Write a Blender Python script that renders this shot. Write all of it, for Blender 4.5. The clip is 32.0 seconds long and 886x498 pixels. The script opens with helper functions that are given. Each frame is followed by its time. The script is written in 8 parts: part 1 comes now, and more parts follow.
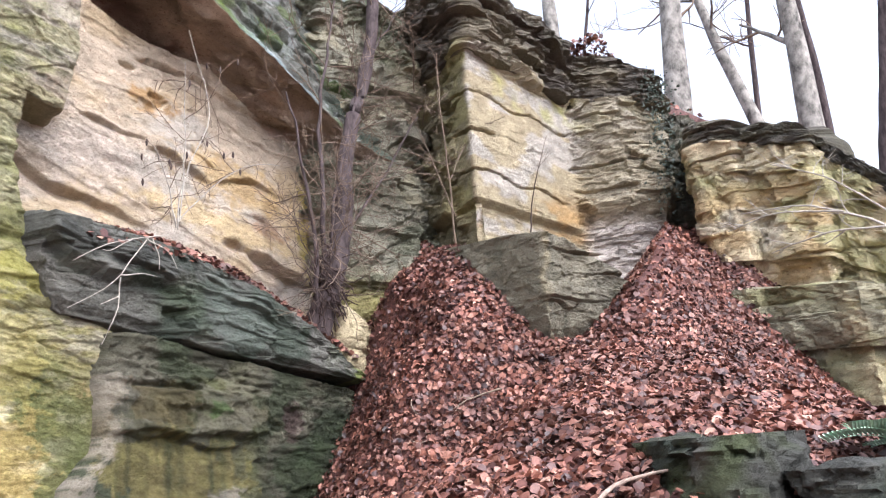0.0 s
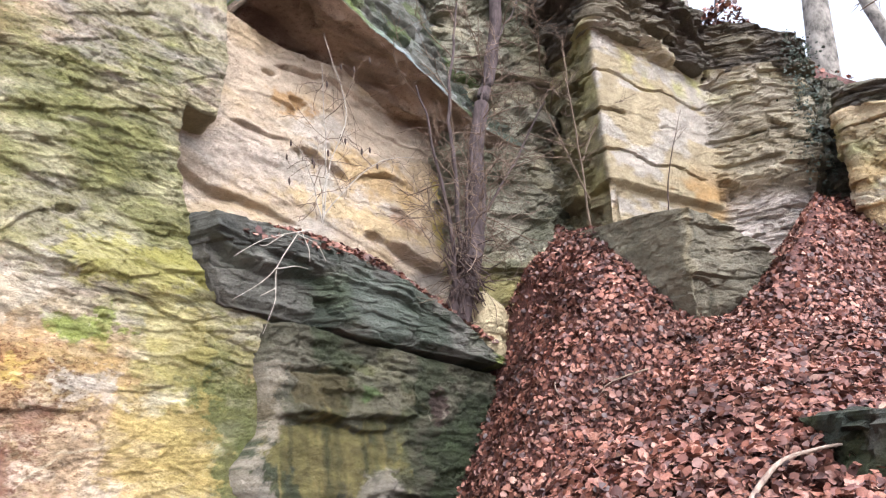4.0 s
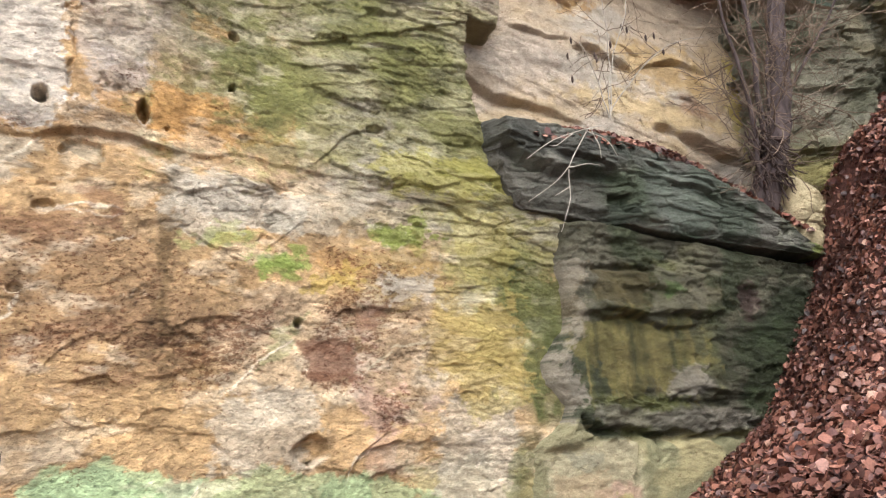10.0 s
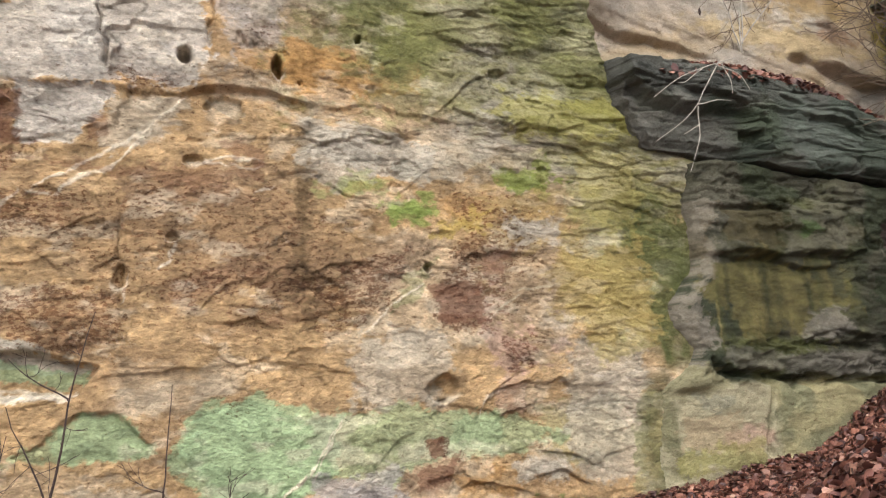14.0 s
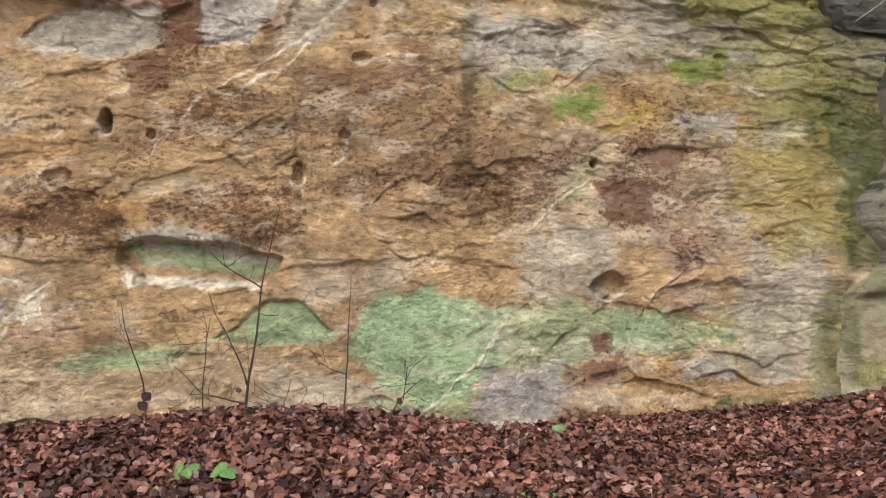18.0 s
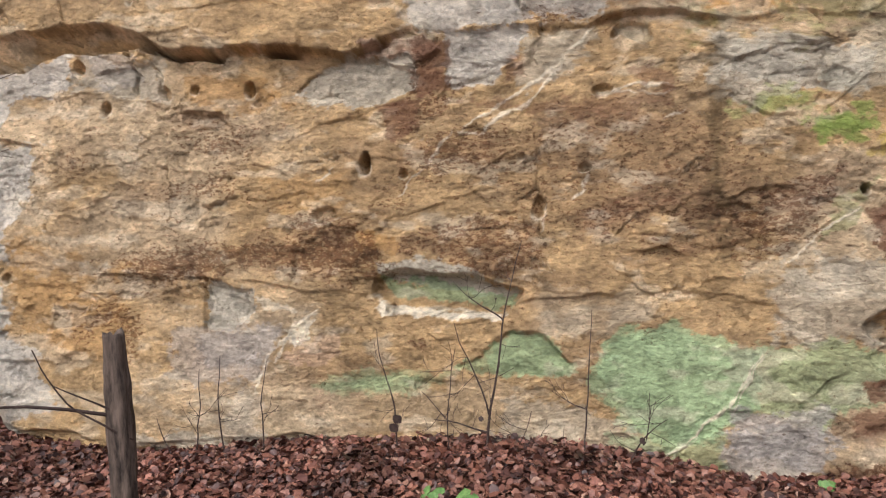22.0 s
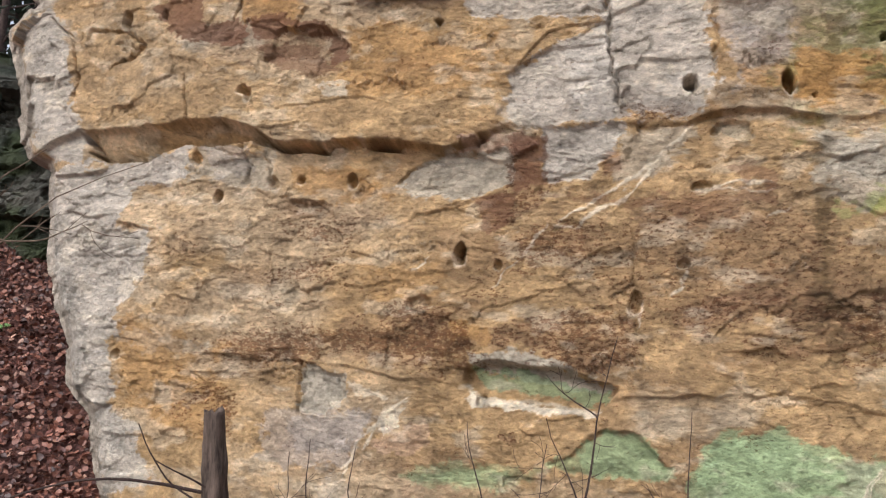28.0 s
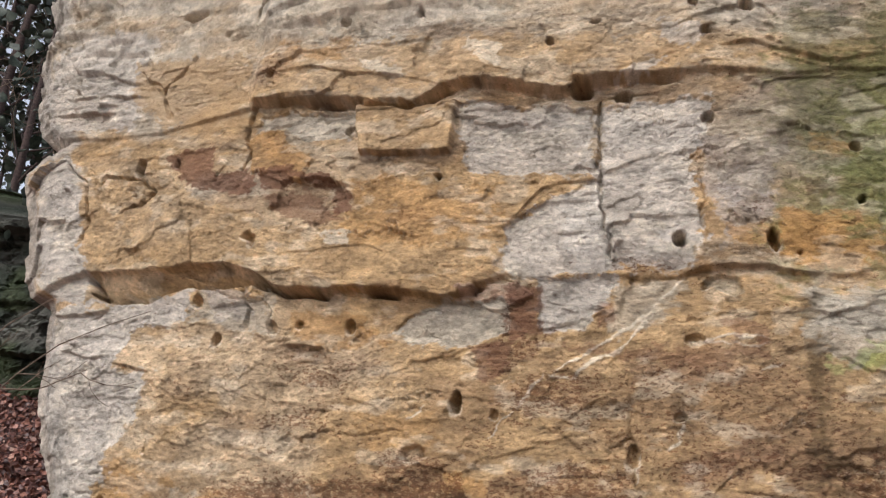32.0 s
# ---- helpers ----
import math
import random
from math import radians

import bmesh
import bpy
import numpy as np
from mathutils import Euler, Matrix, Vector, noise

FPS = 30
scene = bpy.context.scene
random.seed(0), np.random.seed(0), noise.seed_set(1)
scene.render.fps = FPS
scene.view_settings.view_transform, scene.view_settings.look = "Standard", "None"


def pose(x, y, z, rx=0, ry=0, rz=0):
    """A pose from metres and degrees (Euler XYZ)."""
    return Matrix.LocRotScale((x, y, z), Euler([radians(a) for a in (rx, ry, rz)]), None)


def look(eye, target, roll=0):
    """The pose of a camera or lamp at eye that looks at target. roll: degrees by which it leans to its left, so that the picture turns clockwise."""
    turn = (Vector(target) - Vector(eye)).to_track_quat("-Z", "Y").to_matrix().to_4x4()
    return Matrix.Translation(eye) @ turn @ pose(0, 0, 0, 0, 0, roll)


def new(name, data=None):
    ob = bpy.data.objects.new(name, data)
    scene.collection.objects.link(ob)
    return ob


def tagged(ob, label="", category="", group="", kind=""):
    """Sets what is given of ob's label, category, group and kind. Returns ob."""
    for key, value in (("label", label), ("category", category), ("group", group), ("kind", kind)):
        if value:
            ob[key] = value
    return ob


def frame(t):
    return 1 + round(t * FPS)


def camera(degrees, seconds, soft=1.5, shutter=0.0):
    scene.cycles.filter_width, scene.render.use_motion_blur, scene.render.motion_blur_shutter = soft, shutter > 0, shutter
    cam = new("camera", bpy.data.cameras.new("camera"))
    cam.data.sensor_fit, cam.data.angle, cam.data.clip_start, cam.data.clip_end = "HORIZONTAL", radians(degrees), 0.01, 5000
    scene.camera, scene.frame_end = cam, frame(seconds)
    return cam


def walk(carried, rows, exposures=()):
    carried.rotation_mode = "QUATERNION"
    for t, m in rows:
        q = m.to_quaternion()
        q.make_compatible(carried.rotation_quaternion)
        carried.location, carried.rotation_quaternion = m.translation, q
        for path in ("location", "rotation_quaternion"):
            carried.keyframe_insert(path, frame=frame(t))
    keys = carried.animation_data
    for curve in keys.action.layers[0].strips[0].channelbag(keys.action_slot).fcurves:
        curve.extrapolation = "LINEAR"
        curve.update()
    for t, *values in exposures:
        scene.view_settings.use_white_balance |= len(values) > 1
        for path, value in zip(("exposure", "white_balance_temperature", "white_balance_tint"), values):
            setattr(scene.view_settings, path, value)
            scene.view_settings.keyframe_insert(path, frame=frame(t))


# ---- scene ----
cam = camera(60.9, 32.0, soft=1.2)
PATH = [
    (0, (-0.423, 0.637, 1.902), (1.231, 1.621, 2.446), -4.4),
    (0.5, (-0.446, 0.659, 1.892), (1.188, 1.674, 2.439), -4.7),
    (1, (-0.467, 0.66, 1.872), (1.145, 1.708, 2.424), -4.7),
    (1.5, (-0.482, 0.654, 1.859), (1.108, 1.733, 2.414), -4.6),
    (2, (-0.501, 0.655, 1.854), (1.065, 1.769, 2.41), -4.5),
    (2.5, (-0.512, 0.657, 1.848), (1.029, 1.806, 2.4), -4.5),
    (3, (-0.522, 0.659, 1.834), (0.989, 1.849, 2.383), -4.4),
    (3.5, (-0.532, 0.689, 1.831), (0.951, 1.915, 2.376), -4.3),
    (5.5, (-0.57, 0.734, 1.787), (0.81, 2.074, 2.335), -4.2),
    (6, (-0.593, 0.763, 1.769), (0.751, 2.14, 2.313), -4.1),
    (6.5, (-0.6, 0.786, 1.753), (0.687, 2.219, 2.291), -3.9),
    (7, (-0.599, 0.795, 1.74), (0.624, 2.29, 2.262), -3.7),
    (7.5, (-0.583, 0.801, 1.738), (0.581, 2.348, 2.24), -4.3),
    (8, (-0.587, 0.811, 1.713), (0.509, 2.413, 2.196), -4.2),
    (8.5, (-0.582, 0.825, 1.703), (0.453, 2.475, 2.159), -4.0),
    (9, (-0.588, 0.825, 1.704), (0.389, 2.519, 2.123), -3.9),
    (9.5, (-0.582, 0.818, 1.71), (0.352, 2.543, 2.099), -3.9),
    (10, (-0.61, 0.838, 1.707), (0.285, 2.589, 2.072), -3.7),
    (10.5, (-0.68, 0.837, 1.71), (0.174, 2.612, 2.055), -3.8),
    (11, (-0.745, 0.83, 1.713), (0.06, 2.63, 2.045), -3.9),
    (11.5, (-0.758, 0.822, 1.709), (0.012, 2.639, 2.034), -3.7),
    (12, (-0.788, 0.832, 1.702), (-0.053, 2.663, 2.026), -3.8),
    (12.5, (-0.791, 0.829, 1.695), (-0.084, 2.673, 2.014), -3.4),
    (13, (-0.787, 0.819, 1.689), (-0.104, 2.675, 1.989), -3.2),
    (13.5, (-0.779, 0.802, 1.691), (-0.122, 2.672, 1.961), -3.3),
    (14, (-0.806, 0.812, 1.689), (-0.175, 2.695, 1.93), -3.5),
    (14.5, (-0.812, 0.819, 1.694), (-0.213, 2.716, 1.897), -3.5),
    (16.5, (-0.93, 0.842, 1.71), (-0.472, 2.789, 1.767), -2.8),
    (17, (-0.961, 0.85, 1.718), (-0.566, 2.81, 1.745), -2.4),
    (17.5, (-0.997, 0.856, 1.73), (-0.665, 2.828, 1.732), -2.3),
    (18, (-1.013, 0.86, 1.734), (-0.755, 2.843, 1.712), -2.6),
    (18.5, (-0.995, 0.848, 1.742), (-0.82, 2.84, 1.71), -2.4),
    (19, (-0.972, 0.81, 1.746), (-0.923, 2.809, 1.743), -2.5),
    (19.5, (-0.965, 0.815, 1.745), (-1.029, 2.814, 1.778), -2.3),
    (20, (-0.98, 0.829, 1.742), (-1.14, 2.821, 1.811), -2.3),
    (20.5, (-0.997, 0.834, 1.744), (-1.231, 2.818, 1.829), -2.2),
    (21, (-0.993, 0.845, 1.747), (-1.275, 2.823, 1.835), -2.5),
    (21.5, (-1.025, 0.839, 1.751), (-1.347, 2.811, 1.835), -2.4),
    (22, (-1.041, 0.849, 1.746), (-1.399, 2.814, 1.834), -2.2),
    (22.5, (-1.025, 0.869, 1.743), (-1.445, 2.822, 1.836), -1.8),
    (23, (-1.044, 0.873, 1.744), (-1.533, 2.81, 1.845), -1.7),
    (23.5, (-1.052, 0.869, 1.741), (-1.603, 2.788, 1.848), -1.4),
    (24, (-1.068, 0.867, 1.739), (-1.679, 2.768, 1.851), -1.4),
    (24.5, (-1.068, 0.855, 1.73), (-1.707, 2.746, 1.851), -1.2),
    (25, (-1.084, 0.86, 1.731), (-1.712, 2.755, 1.865), -0.9),
    (25.5, (-1.092, 0.852, 1.732), (-1.687, 2.755, 1.884), -0.8),
    (27.5, (-1.131, 0.81, 1.732), (-1.687, 2.71, 2.018), 0.3),
    (28, (-1.133, 0.797, 1.742), (-1.694, 2.688, 2.073), 0.4),
    (28.5, (-1.136, 0.788, 1.76), (-1.697, 2.671, 2.135), 0.7),
    (29, (-1.141, 0.761, 1.777), (-1.699, 2.632, 2.207), 0.9),
    (29.5, (-1.144, 0.741, 1.792), (-1.697, 2.602, 2.276), 0.9),
    (30, (-1.131, 0.718, 1.806), (-1.683, 2.563, 2.346), 1.1),
    (30.5, (-1.136, 0.71, 1.813), (-1.683, 2.543, 2.398), 1.0),
    (31, (-1.142, 0.686, 1.813), (-1.682, 2.507, 2.439), 0.9),
    (31.5, (-1.118, 0.675, 1.816), (-1.656, 2.486, 2.472), 1.1),
    (32, (-1.103, 0.679, 1.818), (-1.634, 2.483, 2.5), 1.3),
]
EXPOSURES = [(0, 1.04, 5850, 15), (3, 1.04, 5950, 15), (6, 1.06, 6050, 13), (9, 0.73, 6300, 11), (13, 0.29, 6400, 10), (19, -0.05, 6350, 11), (25, -0.07, 6350, 12), (32, -0.07, 6300, 12)]
walk(cam, [(t, look(eye, target, roll)) for t, eye, target, roll in PATH], EXPOSURES)

# world, sun
world = bpy.data.worlds.new("sky")
scene.world = world
world.use_nodes = True
wn = world.node_tree
wn.nodes.clear()
sky = wn.nodes.new("ShaderNodeTexSky")
sky.sky_type, sky.sun_disc = "NISHITA", False
sky.sun_elevation, sky.sun_rotation = radians(48), radians(200)
sky.air_density, sky.dust_density, sky.ozone_density = 1.0, 4.0, 1.0
hue = wn.nodes.new("ShaderNodeHueSaturation")
hue.inputs["Saturation"].default_value = 0.38
hue.inputs["Value"].default_value = 1.8
back = wn.nodes.new("ShaderNodeBackground")
back.inputs["Strength"].default_value = 0.15
wout = wn.nodes.new("ShaderNodeOutputWorld")
wn.links.new(sky.outputs[0], hue.inputs["Color"])
wn.links.new(hue.outputs[0], back.inputs["Color"])
wn.links.new(back.outputs[0], wout.inputs["Surface"])
sun_data = bpy.data.lights.new("sun", "SUN")
sun_data.energy, sun_data.angle, sun_data.color = 0.6, radians(40), (1.0, 0.97, 0.92)
sun = new("sun", sun_data)
sun.matrix_world = look((0, 0, 30), (5.5, 15, 0))
sun.location = (-6, -16, 30)

# ---- noise on arrays ----


def hash3(ix, iy, iz, seed):
    h = (ix.astype(np.int64) * 374761393 + iy.astype(np.int64) * 668265263 + iz.astype(np.int64) * 2147483647 + seed * 974634777) & 0xFFFFFFFF
    h = ((h ^ (h >> 13)) * 1274126177) & 0xFFFFFFFF
    h = ((h ^ (h >> 16)) * 2246822519) & 0xFFFFFFFF
    return ((h ^ (h >> 15)) & 0xFFFFFF) / float(0xFFFFFF) * 2 - 1


def vn(x, y, z=0.0, seed=0):
    """Smooth value noise, -1 to 1."""
    x, y, z = np.broadcast_arrays(np.asarray(x, float), np.asarray(y, float), np.asarray(z, float))
    fx, fy, fz = np.floor(x), np.floor(y), np.floor(z)
    tx, ty, tz = x - fx, y - fy, z - fz
    tx, ty, tz = (t * t * t * (t * (t * 6 - 15) + 10) for t in (tx, ty, tz))
    flat = not np.any(tz) and not np.any(fz)
    out = 0
    for dz in ((0,) if flat else (0, 1)):
        wz = 1 - tz if dz == 0 else tz
        for dy in (0, 1):
            wy = 1 - ty if dy == 0 else ty
            a = hash3(fx, fy + dy, fz + dz, seed)
            b = hash3(fx + 1, fy + dy, fz + dz, seed)
            out = out + wz * wy * (a + (b - a) * tx)
    return out


def fbm(x, y, z=0.0, octaves=4, seed=0, gain=0.5):
    total, amp, f = 0, 1.0, 1.0
    for n in range(octaves):
        total = total + amp * vn(np.asarray(x) * f, np.asarray(y) * f, np.asarray(z) * f, seed + 17 * n)
        amp, f = amp * gain, f * 2.03
    return total


def step(a, b, x):
    t = np.clip((x - a) / (b - a), 0, 1)
    return t * t * (3 - 2 * t)


def bump(x, w):
    """One at 0, none past w."""
    t = np.clip(1 - np.abs(x) / w, 0, 1)
    return t * t * (3 - 2 * t)


def mix(a, b, k):
    k = np.asarray(k)[..., None]
    return a * (1 - k) + np.asarray(b, float) * k


def grid_mesh(name, P, C=None, material=None, smooth=True, flip=False):
    """A mesh from an array of places, rows by columns, with its mineral colours."""
    n, m = P.shape[:2]
    me = bpy.data.meshes.new(name)
    idx = np.arange(n * m).reshape(n, m)
    q = np.stack([idx[:-1, :-1], idx[:-1, 1:], idx[1:, 1:], idx[1:, :-1]], -1).reshape(-1, 4)
    if flip:
        q = q[:, ::-1]
    me.vertices.add(n * m)
    me.vertices.foreach_set("co", P.reshape(-1).astype(np.float32))
    me.loops.add(q.size)
    me.loops.foreach_set("vertex_index", q.reshape(-1).astype(np.int32))
    me.polygons.add(len(q))
    me.polygons.foreach_set("loop_start", np.arange(0, q.size, 4, dtype=np.int32))
    me.update(calc_edges=True)
    me.polygons.foreach_set("use_smooth", np.full(len(q), smooth))
    if C is not None:
        at = me.color_attributes.new("mineral", "FLOAT_COLOR", "POINT")
        rgba = np.ones((n * m, 4), np.float32)
        C = C.reshape(n * m, -1)
        rgba[:, :3] = np.clip(C[:, :3], 0.005, 0.95)
        rgba[:, 3] = C[:, 3] if C.shape[1] > 3 else 0.12  # how much iron crust
        at.data.foreach_set("color", rgba.reshape(-1))
    if material:
        me.materials.append(material)
    me.validate()
    return me


# ---- materials ----


def material(name):
    m = bpy.data.materials.new(name)
    m.use_nodes = True
    nt = m.node_tree
    return m, nt, nt.nodes["Principled BSDF"]


def node(nt, kind, **inputs):
    n = nt.nodes.new(kind)
    for k, v in inputs.items():
        n.inputs[k].default_value = v
    return n


def rock_material(name, grain=1.0, rough=0.9, crust=0.8, chips=0.6):
    """Stone: the mineral colours of the mesh, broken by fine grain, crusts, chips and hairline cracks."""
    m, nt, b = material(name)
    lk = nt.links.new

    def ranged(socket, a0, a1, b0, b1):
        r = nt.nodes.new("ShaderNodeMapRange")
        r.inputs["From Min"].default_value, r.inputs["From Max"].default_value = a0, a1
        r.inputs["To Min"].default_value, r.inputs["To Max"].default_value = b0, b1
        lk(socket, r.inputs["Value"])
        return r.outputs[0]

    def times(s1, s2):
        mu = nt.nodes.new("ShaderNodeMath")
        mu.operation = "MULTIPLY"
        lk(s1, mu.inputs[0])
        lk(s2, mu.inputs[1])
        return mu.outputs[0]

    def placed(scale, offset):
        mp = node(nt, "ShaderNodeMapping")
        mp.inputs["Scale"].default_value, mp.inputs["Location"].default_value = scale, offset
        lk(co.outputs["Object"], mp.inputs["Vector"])
        return mp.outputs[0]

    def cloud(vec, scale, detail, roughness, distort=0.0):
        n = node(nt, "ShaderNodeTexNoise", Scale=scale, Detail=detail, Roughness=roughness, Distortion=distort)
        lk(vec, n.inputs["Vector"])
        return n.outputs["Fac"]

    def tint(fac, color, factor_color):
        mx = nt.nodes.new("ShaderNodeMix")
        mx.data_type, mx.blend_type = "RGBA", "MULTIPLY"
        mx.inputs["B"].default_value = (*factor_color, 1)
        lk(fac, mx.inputs["Factor"])
        lk(color, mx.inputs["A"])
        return mx.outputs["Result"]

    at = nt.nodes.new("ShaderNodeAttribute")
    at.attribute_name = "mineral"
    co = nt.nodes.new("ShaderNodeTexCoord")
    wide, tall = placed((1, 1, 1.5), (0, 0, 0)), placed((1, 1, 1.3), (3.1, 7.7, 1.3))
    n1 = cloud(wide, 55.0, 7.0, 0.72)
    n2 = cloud(wide, 8.0, 8.0, 0.62)
    lumps = cloud(placed((1, 1, 1.7), (3.1, 7.7, 1.3)), 20.0, 8.0, 0.70, 0.3)
    reach = nt.nodes.new("ShaderNodeMath")
    reach.operation = "MULTIPLY_ADD"
    reach.inputs[1].default_value = 0.26
    lk(at.outputs["Alpha"], reach.inputs[0])
    lk(lumps, reach.inputs[2])
    crusts = ranged(reach.outputs[0], 0.640, 0.656, 0, crust)
    chip = times(ranged(cloud(placed((1, 1, 2.4), (9.0, 2.0, 5.0)), 5.0, 11.0, 0.7, 0.5), 0.59, 0.612, 0, 1), ranged(cloud(tall, 1.1, 2.0, 0.5), 0.42, 0.55, 0, chips))
    worn = ranged(cloud(placed((1, 1, 1.4), (2.0, 9.0, 4.0)), 1.5, 4.0, 0.6, 0.4), 0.42, 0.60, 0.3, 1)
    scale_edge = times(ranged(cloud(placed((1, 1, 2.1), (4.0, 1.0, 8.0)), 11.0, 8.0, 0.64, 0.6), 0.545, 0.562, 0, 1), worn)
    scale_fine = times(ranged(cloud(placed((1, 1, 2.6), (1.0, 6.0, 2.0)), 30.0, 6.0, 0.6, 0.6), 0.53, 0.555, 0, 1), worn)
    warp = nt.nodes.new("ShaderNodeVectorMath")
    warp.operation = "MULTIPLY_ADD"
    warp.inputs[1].default_value = (0.6, 0.6, 0.6)
    nz = node(nt, "ShaderNodeTexNoise", Scale=3.0, Detail=5.0)
    lk(wide, nz.inputs["Vector"])
    lk(nz.outputs["Color"], warp.inputs[0])
    lk(wide, warp.inputs[2])
    vo = node(nt, "ShaderNodeTexVoronoi", Scale=2.3)
    vo.feature = "DISTANCE_TO_EDGE"
    lk(warp.outputs[0], vo.inputs["Vector"])
    hair = times(ranged(vo.outputs["Distance"], 0.003, 0.016, 1, 0), ranged(cloud(tall, 1.7, 4.0, 0.6), 0.55, 0.66, 0, 1))
    vm = nt.nodes.new("ShaderNodeVectorMath")
    vm.operation = "SCALE"
    lk(at.outputs["Color"], vm.inputs[0])
    lk(times(ranged(n1, 0.25, 0.75, 1 - 0.26 * grain, 1 + 0.24 * grain), ranged(n2, 0.25, 0.75, 1 - 0.16 * grain, 1 + 0.18 * grain)), vm.inputs["Scale"])
    c = tint(crusts, vm.outputs[0], (0.46, 0.34, 0.29))
    c = tint(chip, c, (1.45, 1.5, 1.6))
    c = tint(hair, c, (0.82, 0.78, 0.74))
    lk(c, b.inputs["Base Color"])
    b.inputs["Roughness"].default_value = rough
    b.inputs["Specular IOR Level"].default_value = 0.25
    last = None
    for src, strength, distance, flip in ((n1, 0.7, 0.03, False), (scale_edge, 0.9, 0.020, True), (scale_fine, 1.0, 0.014, True), (n2, 0.3, 0.04, False), (crusts, 0.8, 0.014, False), (chip, 0.8, 0.014, True), (hair, 0.35, 0.015, True)):
        bp = node(nt, "ShaderNodeBump", Strength=strength, Distance=distance)
        bp.invert = flip
        lk(src, bp.inputs["Height"])
        if last:
            lk(last, bp.inputs["Normal"])
        last = bp.outputs[0]
    lk(last, b.inputs["Normal"])
    return m


def noisy_material(name, dark, light, scale=20.0, rough=0.85, relief=0.4, stretch=(1, 1, 1), spec=0.25, translucent=False):
    m, nt, b = material(name)
    co = nt.nodes.new("ShaderNodeTexCoord")
    mp = node(nt, "ShaderNodeMapping")
    mp.inputs["Scale"].default_value = stretch
    nt.links.new(co.outputs["Object"], mp.inputs["Vector"])
    n = node(nt, "ShaderNodeTexNoise", Scale=scale, Detail=6.0, Roughness=0.65)
    nt.links.new(mp.outputs[0], n.inputs["Vector"])
    ramp = nt.nodes.new("ShaderNodeValToRGB")
    ramp.color_ramp.elements[0].position, ramp.color_ramp.elements[1].position = 0.32, 0.68
    ramp.color_ramp.elements[0].color, ramp.color_ramp.elements[1].color = (*dark, 1), (*light, 1)
    nt.links.new(n.outputs["Fac"], ramp.inputs["Fac"])
    nt.links.new(ramp.outputs[0], b.inputs["Base Color"])
    bp = node(nt, "ShaderNodeBump", Strength=relief, Distance=0.01)
    nt.links.new(n.outputs["Fac"], bp.inputs["Height"])
    nt.links.new(bp.outputs[0], b.inputs["Normal"])
    b.inputs["Roughness"].default_value = rough
    b.inputs["Specular IOR Level"].default_value = spec
    return m


def leaf_material():
    """Wet fallen leaves: each island of the mesh takes its own brown."""
    m, nt, b = material("fallen_leaf")
    geo = nt.nodes.new("ShaderNodeNewGeometry")
    ramp = nt.nodes.new("ShaderNodeValToRGB")
    cr = ramp.color_ramp
    stops = ((0.0, (0.040, 0.020, 0.018)), (0.25, (0.090, 0.037, 0.029)), (0.52, (0.155, 0.064, 0.045)), (0.76, (0.215, 0.090, 0.060)), (0.94, (0.265, 0.128, 0.090)), (1.0, (0.36, 0.22, 0.16)))
    cr.elements[0].position, cr.elements[0].color = stops[0][0], (*stops[0][1], 1)
    cr.elements[1].position, cr.elements[1].color = stops[-1][0], (*stops[-1][1], 1)
    for p, c in stops[1:-1]:
        cr.elements.new(p).color = (*c, 1)
    nt.links.new(geo.outputs["Random Per Island"], ramp.inputs["Fac"])
    co = nt.nodes.new("ShaderNodeTexCoord")
    n = node(nt, "ShaderNodeTexNoise", Scale=90.0, Detail=4.0)
    nt.links.new(co.outputs["Object"], n.inputs["Vector"])
    r = nt.nodes.new("ShaderNodeMapRange")
    r.inputs["To Min"].default_value, r.inputs["To Max"].default_value = 0.3, 1.9
    patch = node(nt, "ShaderNodeTexNoise", Scale=1.6, Detail=4.0)
    nt.links.new(co.outputs["Object"], patch.inputs["Vector"])
    pr = nt.nodes.new("ShaderNodeMapRange")
    pr.inputs["From Min"].default_value, pr.inputs["From Max"].default_value = 0.3, 0.7
    pr.inputs["To Min"].default_value, pr.inputs["To Max"].default_value = 0.38, 1.5
    nt.links.new(patch.outputs["Fac"], pr.inputs["Value"])
    both = nt.nodes.new("ShaderNodeMath")
    both.operation = "MULTIPLY"
    nt.links.new(pr.outputs[0], both.inputs[1])
    nt.links.new(n.outputs["Fac"], r.inputs["Value"])
    vm = nt.nodes.new("ShaderNodeVectorMath")
    vm.operation = "SCALE"
    nt.links.new(ramp.outputs[0], vm.inputs[0])
    nt.links.new(r.outputs[0], both.inputs[0])
    nt.links.new(both.outputs[0], vm.inputs["Scale"])
    nt.links.new(vm.outputs[0], b.inputs["Base Color"])
    b.inputs["Roughness"].default_value = 0.45
    b.inputs["Specular IOR Level"].default_value = 0.4
    return m


STONE = rock_material("sandstone")
DARKSTONE = rock_material("mossy_sandstone", 1.1, 0.75, 0.6, 0.3)
LEAF = leaf_material()
SOIL = noisy_material("leaf_mould", (0.03, 0.014, 0.012), (0.19, 0.085, 0.068), 34.0, 0.6, 1.0)
BARK = noisy_material("bark", (0.030, 0.022, 0.022), (0.115, 0.088, 0.085), 14.0, 0.9, 0.9, (1, 1, 0.3))
PALEBARK = noisy_material("pale_bark", (0.055, 0.052, 0.045), (0.42, 0.39, 0.34), 5.0, 0.85, 0.8, (1, 1, 0.7))
TWIG = noisy_material("twig", (0.10, 0.07, 0.05), (0.24, 0.18, 0.13), 20.0, 0.8, 0.3)
DARKTWIG = noisy_material("dark_twig", (0.03, 0.02, 0.018), (0.09, 0.06, 0.05), 20.0, 0.8, 0.3)
